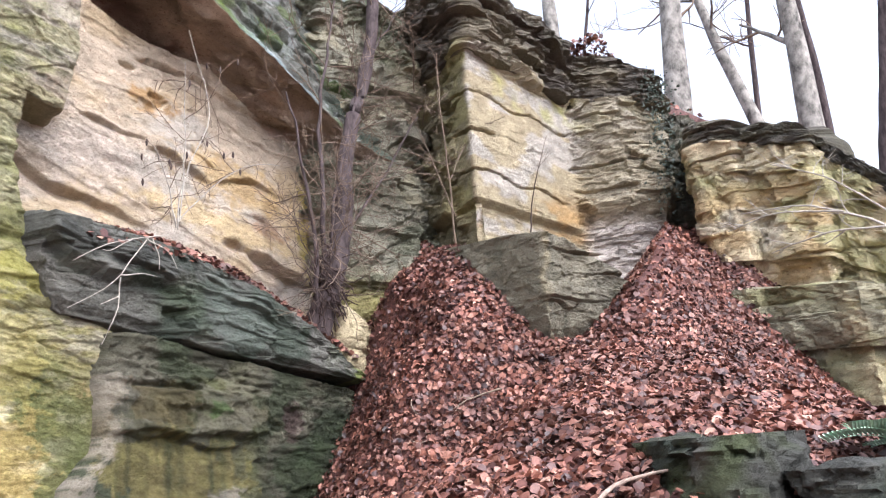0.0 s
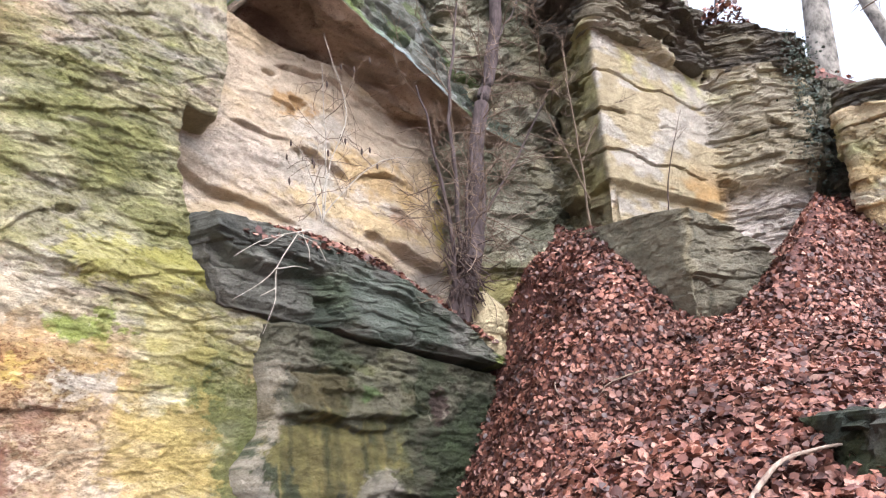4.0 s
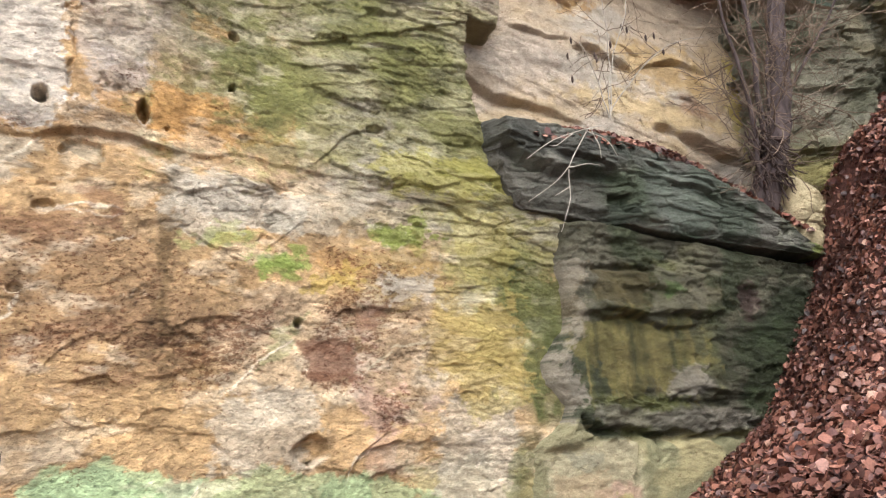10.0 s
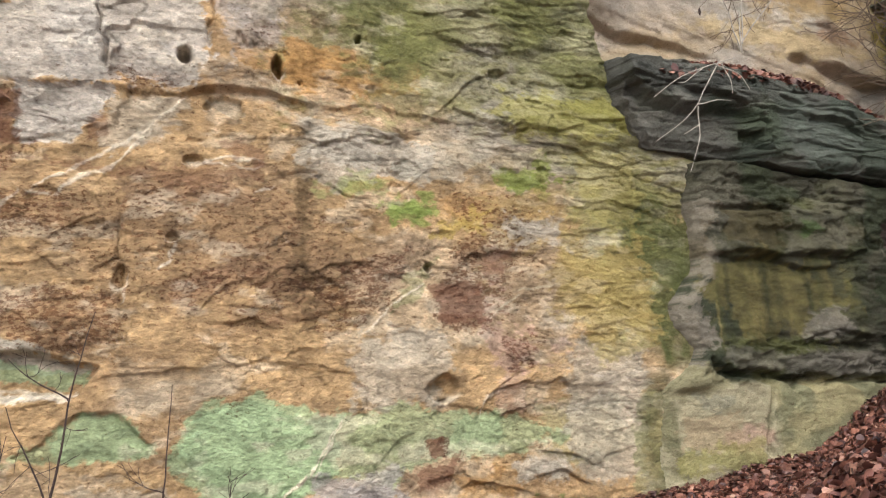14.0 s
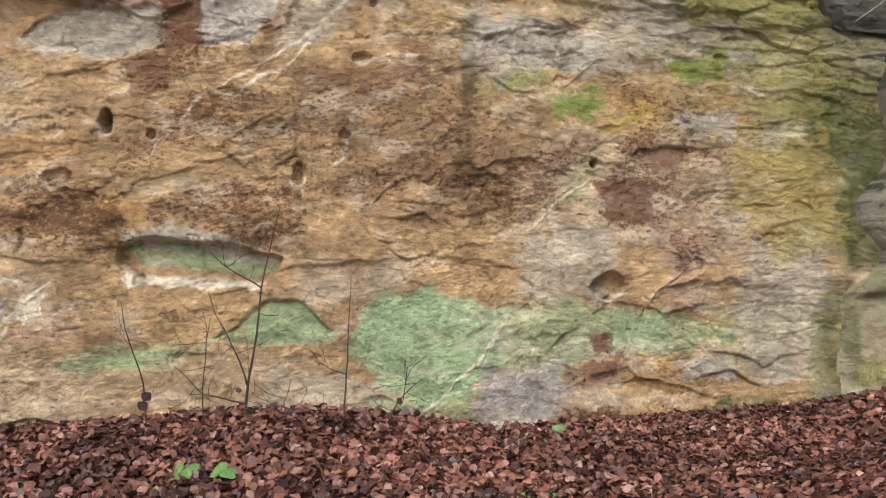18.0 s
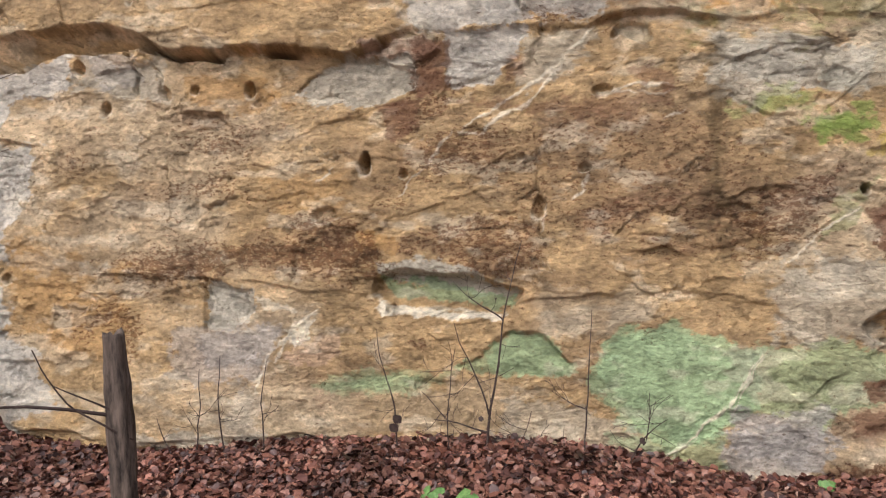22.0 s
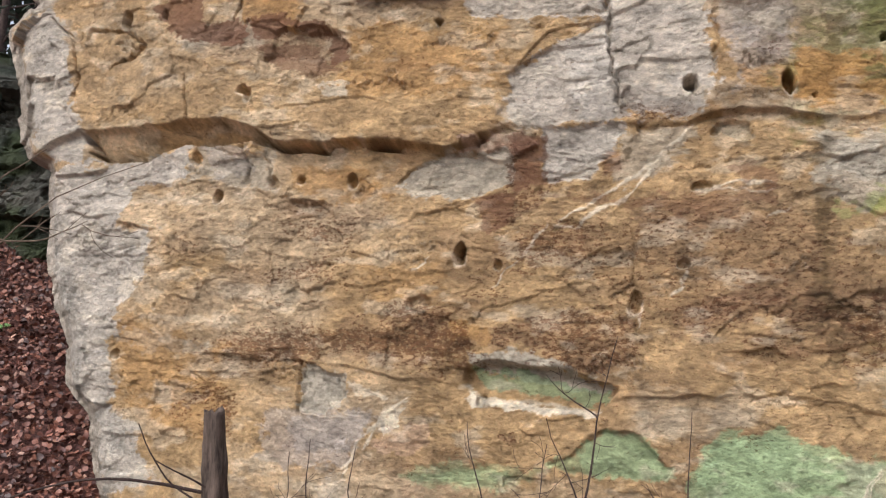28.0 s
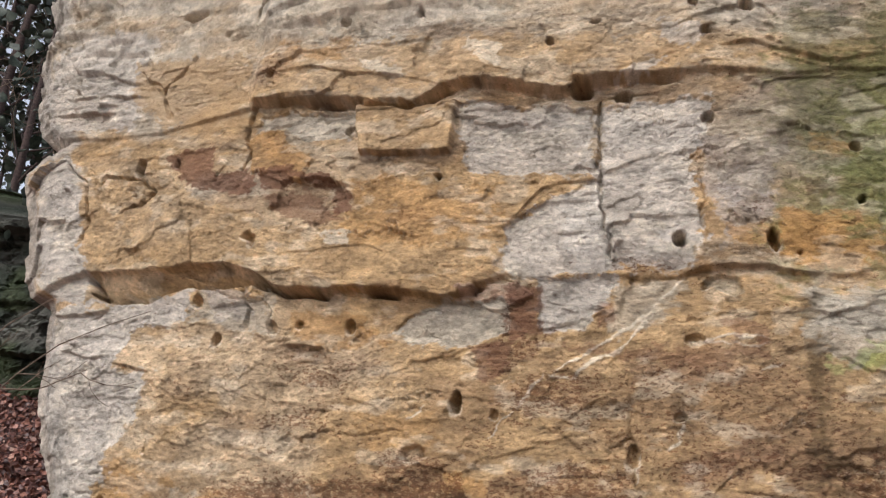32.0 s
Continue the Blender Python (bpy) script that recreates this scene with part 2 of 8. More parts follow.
PALEROOT = noisy_material("bleached_root", (0.26, 0.23, 0.19), (0.50, 0.46, 0.39), 15.0, 0.8, 0.3)
DRYWOOD = noisy_material("dry_branch", (0.15, 0.105, 0.08), (0.42, 0.33, 0.26), 16.0, 0.8, 0.4, (1, 1, 1))
OLDWOOD = noisy_material("weathered_wood", (0.012, 0.009, 0.008), (0.17, 0.125, 0.10), 15.0, 0.9, 1.0, (1.6, 1.6, 0.3))
GREENLEAF = noisy_material("green_leaf", (0.06, 0.15, 0.035), (0.17, 0.28, 0.09), 30.0, 0.5, 0.2)
FERNLEAF = noisy_material("fern_frond", (0.30, 0.50, 0.34), (0.46, 0.64, 0.50), 30.0, 0.5, 0.2)
IVY = noisy_material("ivy_leaf", (0.012, 0.020, 0.012), (0.07, 0.085, 0.06), 8.0, 0.45, 0.2)


def part(name, me, mat=None, parent=None, label="", kind=""):
    """Links a mesh as one object under a thing or a part."""
    if isinstance(me, bmesh.types.BMesh):
        bm, me = me, bpy.data.meshes.new(name)
        bm.to_mesh(me)
        bm.free()
    if mat and not me.materials:
        me.materials.append(mat)
    ob = new(name, me)
    if parent:
        ob.parent = parent
    return tagged(ob, label, kind=kind)


def empty(name, at, label, category, group="", kind=""):
    e = new(name)
    e.location = at
    bpy.context.view_layer.update()
    return tagged(e, label, category, group, kind)


LEANED = np.array(pose(0, 0, 0, -3.3, 2.0, 0).to_3x3())  # the cliff leans back a little


def lean(P):
    return P @ LEANED.T


# ---- ground ----


def soft_max(a, b, k):
    h = np.clip(0.5 + 0.5 * (a - b) / k, 0, 1)
    return b * (1 - h) + a * h + k * h * (1 - h)


def ground_z(x, y):
    """The leaf-covered floor: flat by the wall, two fans of debris, a bank past the corner, and the wood above the cliff."""
    x, y = np.asarray(x, float), np.asarray(y, float)
    z = 0.03 * fbm(x * 0.8, y * 0.8, seed=3) + step(4.4, 7.1, y) * np.interp(x, [-8, -6.6, -5.2, -4.2, -2.6, -1.9, -1.0, -0.4, 0.1, 0.8, 1.3, 2.1, 3.0, 4.6, 5.5], [0, 0.36, 0.22, 0.26, 0.34, 0.33, 0.24, 0.14, 0.02, -0.12, -0.19, -0.12, 0.01, 0.10, 0])
    d = np.hypot(x - 13.5, y - 3.7)
    fan = np.interp(d, [0, 3, 5.6, 8, 10, 12, 14, 60], [5.85, 3.3, 2.8, 2.2, 1.6, 0.7, -0.4, -20])
    fan = fan - 0.75 * step(3.0, 0.8, y) * step(6.2, 9.0, x)
    fan = fan - 1.75 * step(3.0, 6.9, y) * (1 - step(6.5, 8.6, x))
    along = np.clip(((10.2 - x) * 0.695 + (7.4 - y) * 0.719), 0, 2.09)
    fan2 = 5.6 - 0.42 * along - 1.2 * np.hypot(x - 10.2 + 0.695 * along, y - 7.4 + 0.719 * along)
    fan = fan - 0.35 * step(2.4, 0.8, y) * step(3.4, 5.4, x)
    bank = 0.72 * ((-x - 6.9) * 0.72 + (y - 7.2) * 0.70 - 1.6)
    z = soft_max(z, fan, 0.7)
    z = soft_max(z, fan2, 0.3)
    run = np.clip((12.7 - x) * 0.995 + (3.75 - y) * 0.10, 0, 3.5)
    crest = 5.65 - 0.47 * run - 1.15 * np.hypot(x - 12.7 + 0.995 * run, y - 3.75 + 0.10 * run)
    z = soft_max(z, crest, 0.25)
    z = z - step(5.4, 7.1, y) * np.interp(x, [4.9, 5.3, 5.9, 6.4, 6.8, 7.25, 7.7, 8.0, 8.2, 8.45], [0, 0.08, 0.36, 0.68, 0.78, 0.68, 0.58, 0.52, 0.45, 0.0])
    z = z + 0.45 * np.exp(-((x - 8.2) ** 2 + 0.5 * (y - 5.0) ** 2) / 0.8)
    z = z + 0.45 * np.exp(-(((x - 8.6) / 0.45) ** 2 + ((y - 6.85) / 0.5) ** 2))
    z = np.minimum(z, 8.5)
    z = soft_max(z, np.minimum(np.minimum(bank, 3.5 + 0.5 * bank), 19.0), 0.7)
    z = z + 0.05 * fbm(x * 1.3, y * 1.3, seed=9) * step(0.2, 1.5, z)
    wood = step(9.3, 10.2, y) * step(-7.6, -6.6, x) * 9.2
    right = step(14.0, 15.4, x) * (5.9 + 0.85 * np.clip(y - 0.2, -2, 4.2) + 0.12 * np.clip(x - 15, 0, 20))
    return np.maximum(z, np.maximum(wood, right))


gx = np.concatenate([np.linspace(-900, -30, 14), np.linspace(-28, -14.2, 24), np.linspace(-14, 18, 330), np.linspace(18.4, 30, 30), np.linspace(35, 900, 14)])
gy = np.concatenate([np.linspace(-900, -24, 12), np.linspace(-20, -6.2, 24), np.linspace(-6, 12, 190), np.linspace(12.3, 26, 40), np.linspace(30, 900, 14)])
GX, GY = np.meshgrid(gx, gy)
ground = part("ground", grid_mesh("ground", np.stack([GX, GY, ground_z(GX, GY)], -1), None, SOIL), None, None)
tagged(ground, "dark damp soil and leaf mould under fallen leaves", "ground", kind="structure")

# ---- rock ----
OCHRE, BUFF, GREYB = np.array((0.49, 0.325, 0.165)), np.array((0.54, 0.405, 0.26)), np.array((0.47, 0.42, 0.335))
GREYW, GREYP, PALE = np.array((0.54, 0.49, 0.42)), np.array((0.45, 0.405, 0.365)), np.array((0.78, 0.68, 0.52))
RUST, UMBER, ORANGE = np.array((0.165, 0.075, 0.050)), np.array((0.19, 0.11, 0.065)), np.array((0.45, 0.245, 0.085))
BROWN = np.array((0.20, 0.092, 0.052))
PURPLE, PINK, YELLOW = np.array((0.23, 0.13, 0.115)), np.array((0.50, 0.33, 0.25)), np.array((0.38, 0.31, 0.12))
LICHEN, MOSS, MOSSY = np.array((0.33, 0.44, 0.24)), np.array((0.20, 0.205, 0.065)), np.array((0.26, 0.31, 0.085))
YMOSS, DARKG, BLACK = np.array((0.285, 0.275, 0.135)), np.array((0.085, 0.09, 0.032)), np.array((0.035, 0.037, 0.032))


class Field:
    """A sheet of rock while it is shaped: along u, up v, depth d (less is nearer), colour c."""

    def __init__(self, U, V, d, c):
        self.U, self.V, self.d, self.c = U, V, d, c
        self.iron = np.full(U.shape, 0.1)


def near(F, u, v, ru, rv):
    return np.nonzero((np.abs(F.U - u) < ru) & (np.abs(F.V - v) < rv))


def blob(F, u, v, ru, rv, tilt, edge, seed, ragged=0.42, power=2.0):
    m = 1.75
    r = max(ru, rv) if tilt else 0
    k = near(F, u, v, max(ru, r) * m, max(rv, r) * m)
    if not len(k[0]):
        return k, 0, 0
    du, dv = F.U[k] - u, F.V[k] - v
    c, s = math.cos(radians(tilt)), math.sin(radians(tilt))
    du, dv = c * du + s * dv, c * dv - s * du
    f = 2.2 / max(0.12, min(ru, rv) + 0.15)
    q = (np.abs(du / ru) ** power + np.abs(dv / rv) ** power) ** (1 / power)
    q = q + ragged * fbm(F.U[k] * f, F.V[k] * f * 1.3, seed=seed, octaves=5, gain=0.62 if ragged > 0.3 else 0.42)
    return k, 1 - step(1 - edge, 1 + edge * 0.8, q), q


def stain(F, color, u, v, ru, rv, tilt, edge, strength):
    k, w, _ = blob(F, u, v, ru, rv, tilt, edge, int(abs(u * 91 + v * 37)) + 3)
    if len(k[0]):
        iron = color is RUST or color is UMBER or color is PURPLE
        F.c[k] = mix(F.c[k], color, w * strength * (0.34 if color is UMBER else 0.55 if iron else 1))
        F.iron[k] = np.maximum(F.iron[k], 0.85 * w * strength) if iron else F.iron[k] * (1 - w * strength)


def spall(F, color, u, v, ru, rv, tilt, edge, depth):
    """A flake gone from the face, or left on it where the depth is less than nothing."""
    k, w, q = blob(F, u, v, ru, rv, tilt, edge, int(abs(u * 53 + v * 71)) + 5, 0.2 if depth > 0 else 0.06, 2.6 if depth > 0 else 7.0)
    if len(k[0]):
        F.d[k] += depth * w * ((0.3 + 0.8 * step(-0.9, 0.7, (F.V[k] - v) / rv)) if depth > 0 else 1)
        if color is not None:
            F.c[k] = mix(F.c[k], color, w * 0.85)
        F.c[k] = mix(F.c[k], PALE, 0.35 * bump(q - 1.0, 0.16) * step(0.1, -0.6, (F.V[k] - v) / rv))


def flake(F, u, v, ru, rv, tilt, depth, seed):
    """A thin scale gone: sharp at its arched upper rim, running out below."""
    k, w, q = blob(F, u, v, ru, rv, tilt, 0.05, seed, 0.75)
    if len(k[0]):
        low = (F.V[k] - v) / rv
        F.d[k] += depth * w * step(-0.7, 0.9, low)
        F.c[k] = mix(F.c[k], PALE, 0.22 * bump(q - 1.02, 0.12) * step(0.2, 0.8, low))


def pit(F, u, v, ru, rv, depth):
    k = near(F, u, v, ru * 2.4, rv * 2.4)
    if not len(k[0]):
        return
    q = np.hypot((F.U[k] - u) / ru, (F.V[k] - v) / rv) + 0.3 * fbm(F.U[k] * 0.5 / ru, F.V[k] * 0.5 / rv, seed=int(abs(u * 77)) + 1)
    F.d[k] += 1.6 * depth * (1 - step(0.72, 1.02, q))
    F.c[k] = mix(F.c[k], PALE, 0.6 * bump(q - 0.95, 0.4) * step(-0.1, -0.7, (F.V[k] - v) / rv))


def along(F, u0, v0, u1, v1, width, wobble, seed):
    m = 0.22
    k = np.nonzero((F.U > min(u0, u1) - m) & (F.U < max(u0, u1) + m) & (F.V > min(v0, v1) - m) & (F.V < max(v0, v1) + m))
    if not len(k[0]):
        return k, 0
    U, V = F.U[k], F.V[k]
    L = math.hypot(u1 - u0, v1 - v0)
    du, dv = (u1 - u0) / L, (v1 - v0) / L
    s = (U - u0) * du + (V - v0) * dv
    n = (V - v0) * du - (U - u0) * dv + wobble * fbm(U * 5, V * 5, seed=seed, octaves=4)
    w = width * (0.6 + 0.6 * vn(s * 4 + 50, 0.0, seed=seed + 2) ** 2 + 0.35 * vn(s * 9, 3.0, seed=seed + 4))
    ends = step(-0.06, 0.06, s) * step(L + 0.06, L - 0.06, s)
    return k, np.clip(1 - np.abs(n) / np.maximum(w, 0.004) * 0.5, 0, 1) * ends


def vein(F, u0, v0, u1, v1, width, height):
    k, w = along(F, u0, v0, u1, v1, width * 0.8, 0.035, int(abs(u0 * 31 + v1 * 17)) + 7)
    if len(k[0]):
        F.d[k] -= 0.6 * height * step(0, 0.8, w)
        F.c[k] = mix(F.c[k], PALE, step(0.2, 0.75, w) * 0.72)


def crack(F, u0, v0, u1, v1, width, depth):
    k, w = along(F, u0, v0, u1, v1, width, 0.03, int(abs(u0 * 41 + v1 * 29)) + 11)
    if len(k[0]):
        F.d[k] += depth * step(0, 0.7, w)


def outlined(F, pts, ragged, seed):
    """How far each place lies inside a ragged outline, less than nothing outside."""
    q = np.array(pts, float)
    m = 0.2 + 2 * ragged
    lo, hi = q.min(0) - m, q.max(0) + m
    k = np.nonzero((F.U > lo[0]) & (F.U < hi[0]) & (F.V > lo[1]) & (F.V < hi[1]))
    if not len(k[0]):
        return k, None
    u0, v0 = F.U[k], F.V[k]
    u = u0 + ragged * fbm(u0 * 4, v0 * 5, seed=seed, octaves=4, gain=0.6)
    v = v0 + 0.7 * ragged * fbm(u0 * 4 + 9, v0 * 5, seed=seed + 1, octaves=4, gain=0.6)
    best, odd = np.full(u.shape, 9.0), np.zeros(u.shape, bool)
    for (ax, ay), (bx, by) in zip(q, np.roll(q, -1, 0)):
        ex, ey = bx - ax, by - ay
        t = np.clip(((u - ax) * ex + (v - ay) * ey) / (ex * ex + ey * ey + 1e-9), 0, 1)
        best = np.minimum(best, np.hypot(u - ax - t * ex, v - ay - t * ey))
        if ay != by:
            odd ^= ((ay > v) != (by > v)) & (u < ax + (v - ay) * ex / ey)
    return k, np.where(odd, best, -best)


def patch(F, color, pts, edge, strength, depth, ragged):
    """A stain or a broken bed with its own outline."""
    seed = int(abs(pts[0][0] * 91 + pts[0][1] * 37)) + 3
    k, far = outlined(F, pts, ragged, seed)
    if far is None:
        return
    if depth:
        F.d[k] += depth * step(-0.010, 0.012, far)
    if color is not None:
        iron = color is RUST or color is UMBER or color is PURPLE
        w = step(-0.35 * edge, 0.35 * edge, far + (0.4 * edge + 0.012) * fbm(F.U[k] * 9, F.V[k] * 14, seed=seed + 5, octaves=5, gain=0.7)) * strength
        F.c[k] = mix(F.c[k], color, w * (0.42 if color is UMBER else 0.44 if iron else 1))
        F.iron[k] = np.maximum(F.iron[k], (0.45 if color is UMBER else 0.7) * w) if iron else F.iron[k] * (1 - 0.8 * w)


def bed_rim(F, pts, proud, under, fade):
    """The lower rim of a bed: it stands out above the line and is hollow below it."""
    q = np.array(pts, float)
    a, b = q[0, 0] - 0.08, q[-1, 0] + 0.08
    k = np.nonzero((F.U > a) & (F.U < b) & (F.V > q[:, 1].min() - 0.3) & (F.V < q[:, 1].max() + 3 * fade))
    if not len(k[0]):
        return
    U, V = F.U[k], F.V[k]
    seed = int(abs(q[0, 0] * 57 + q[0, 1] * 83)) + 9
    n = V - np.interp(U, q[:, 0], q[:, 1]) - 0.025 * fbm(U * 3, U * 0, seed=seed, octaves=3)
    ends = step(a, a + 0.25, U) * step(b, b - 0.25, U) * (0.7 + 0.5 * vn(U * 3, U * 0, seed=seed + 1))
    h = 0.006 + 0.12 * (proud + under)
    F.d[k] -= ends * proud * np.exp(-np.maximum(n, 0) / fade) * step(-h, h, n)
    F.d[k] += ends * (under + 0.25 * proud) * np.exp(np.minimum(n, 0) / 0.08) * step(h, -h, n)


def fissure(F, pts, width, depth):
    for a, b in zip(pts, pts[1:]):
        crack(F, *a, *b, width, depth)


def veins(F, pts, width, height):
    for a, b in zip(pts, pts[1:]):
        vein(F, *a, *b, width, height)


def beds(s, w, size, seed, run=0.7):
    """Beds of uneven reach with grooves between: -1 to 1, and the groove."""
    L = w / size + 0.17 * fbm(s * 0.8, w * 0.8, seed=seed)
    L = L + 0.5 * vn(L * 0.37, 0.0, seed=seed + 1)
    i = np.floor(L)
    f = L - i
    cell = s / run + 6.1 * hash3(i, i * 0, i * 0, seed + 2) + 0.25 * fbm(s * 3, w * 3, seed=seed + 6, octaves=3)
    j = np.floor(cell)
    g = cell - j
    a, b = hash3(i, j, i * 0, seed + 3), hash3(i, j + 1, i * 0, seed + 3)
    val = a + (b - a) * step(0.86, 1.0, g)
    open_joint = step(-0.1, 0.3, hash3(i + np.round(f), np.floor(cell * 0.5), i * 0, seed + 4))
    groove = np.maximum(bump(np.minimum(f, 1 - f), 0.12) * open_joint, 0.45 * bump(g - 0.93, 0.045))
    return val, groove


def plates(u, v, seed):
    """Broken plates: a height and a lean for each, sharp at its edges, and the seam."""
    u = u + 0.22 * fbm(u * 1.7, v * 1.7, seed=seed + 40, octaves=3)
    v = v + 0.22 * fbm(u * 1.7 + 9, v * 1.7, seed=seed + 41, octaves=3)
    iu, iv = np.floor(u), np.floor(v)
    f1, f2 = np.full(u.shape, 9.0), np.full(u.shape, 9.0)
    out = np.zeros(u.shape)
    for a in (-1, 0, 1):
        for b in (-1, 0, 1):
            cu, cv = iu + a, iv + b
            z = cu * 0
            du, dv = u - cu - 0.5 - 0.45 * hash3(cu, cv, z, seed), v - cv - 0.5 - 0.45 * hash3(cu, cv, z + 1, seed)
            r = du * du + dv * dv
            h = hash3(cu, cv, z + 2, seed) + 0.9 * du * hash3(cu, cv, z + 3, seed) + 1.1 * dv * hash3(cu, cv, z + 4, seed)
            best = r < f1
            f2 = np.where(best, f1, np.minimum(f2, r))
            out = np.where(best, h, out)
            f1 = np.where(best, r, f1)
    return out, 1 - step(0.0, 0.09, np.sqrt(f2) - np.sqrt(f1))


def sheet(name, F, back, mat, pads=(14, 14, 10, 10), under=None, rise=0.8):
    """The sheet as a mesh, its rims turned back into the rock: left, right, bottom, top."""
    P = np.stack([F.U, F.d, F.V], -1)
    C = np.concatenate([F.c, F.iron[..., None]], -1)
    left, right, low, top = pads

    def turned(edge, n, first, axis, sign, broken=0.0):
        t = (np.arange(1, n + 1) / n) ** 1.5
        rows = []
        for k in t:
            e = edge.copy()
            e[..., 1] += back * k
            e[..., axis] += sign * (0.10 * math.sin(min(1, k * 4) * 1.57) + (0.05 if axis == 2 else 0.02) * fbm(e[..., 0] * 2 + e[..., 2] * 2, e[..., 1] * 6, seed=8))
            if broken:
                lump, _ = plates(e[..., 0] / 0.75, (e[..., 1] + 0.4 * e[..., 0]) / 0.45, 61)
                e[..., 2] += broken * step(0.0, 0.12, k) * (lump + 0.4 * fbm(e[..., 0] * 3, e[..., 1] * 4, seed=62))
            rows.append(e)
        return rows[::-1] if first else rows

    if low:
        r = turned(P[0], low, True, 2, -0.3, 0.0 if under is None else 0.10)
        edge = np.repeat(C[:1], low, 0) if under is None else np.r_[under, 0.25] * (1 + 0.35 * fbm(F.U[:1] * 1.4, np.arange(low)[:, None] * 0.11, seed=12, octaves=5))[..., None]
        P, C = np.concatenate([np.stack(r), P]), np.concatenate([edge, C])
    if top:
        r = turned(P[-1], top, False, 2, rise)
        P, C = np.concatenate([P, np.stack(r)]), np.concatenate([C, np.repeat(C[-1:], top, 0)])
    if left:
        r = turned(P[:, 0], left, True, 0, -1)
        P, C = np.concatenate([np.stack(r, 1), P], 1), np.concatenate([np.repeat(C[:, :1], left, 1), C], 1)
    if right:
        r = turned(P[:, -1], right, False, 0, 1)
        P, C = np.concatenate([P, np.stack(r, 1)], 1), np.concatenate([C, np.repeat(C[:, -1:], right, 1)], 1)
    return grid_mesh(name, lean(P), C, mat)


def spans(n, m, left, right, low, top):
    """Grids of u and v between edges given as (places, values)."""
    a, b = np.meshgrid(np.linspace(0, 1, n), m if isinstance(m, np.ndarray) else np.linspace(0, 1, m))
    v = np.interp(a, *low) if isinstance(low, tuple) else np.full(a.shape, float(low))
    v1 = np.interp(a, *top) if isinstance(top, tuple) else np.full(a.shape, float(top))
    V = v + (v1 - v) * b
    L = np.interp(V, *left) if isinstance(left, tuple) else left
    R = np.interp(V, *right) if isinstance(right, tuple) else right
    return L + (R - L) * a, V


RIM = ([-0.5, 0.94, 1.55, 1.70, 1.85, 2.01, 2.25, 2.48, 2.84, 3.21, 3.58, 3.95, 4.10, 4.20, 4.30, 4.55, 4.78, 5.02, 5.34, 5.54, 5.62, 5.87, 6.37, 6.41, 6.77, 7.11, 7.53, 8.03, 9.5],
    [3.50, 3.57, 3.60, 3.75, 4.02, 4.12, 3.92, 3.90, 4.21, 4.26, 4.20, 4.25, 4.35, 3.75, 3.62, 3.58, 3.41, 3.30, 3.23, 3.21, 3.14, 3.14, 3.17, 3.60, 3.65, 3.71, 3.75, 3.74, 3.7])  # the right rim of the face


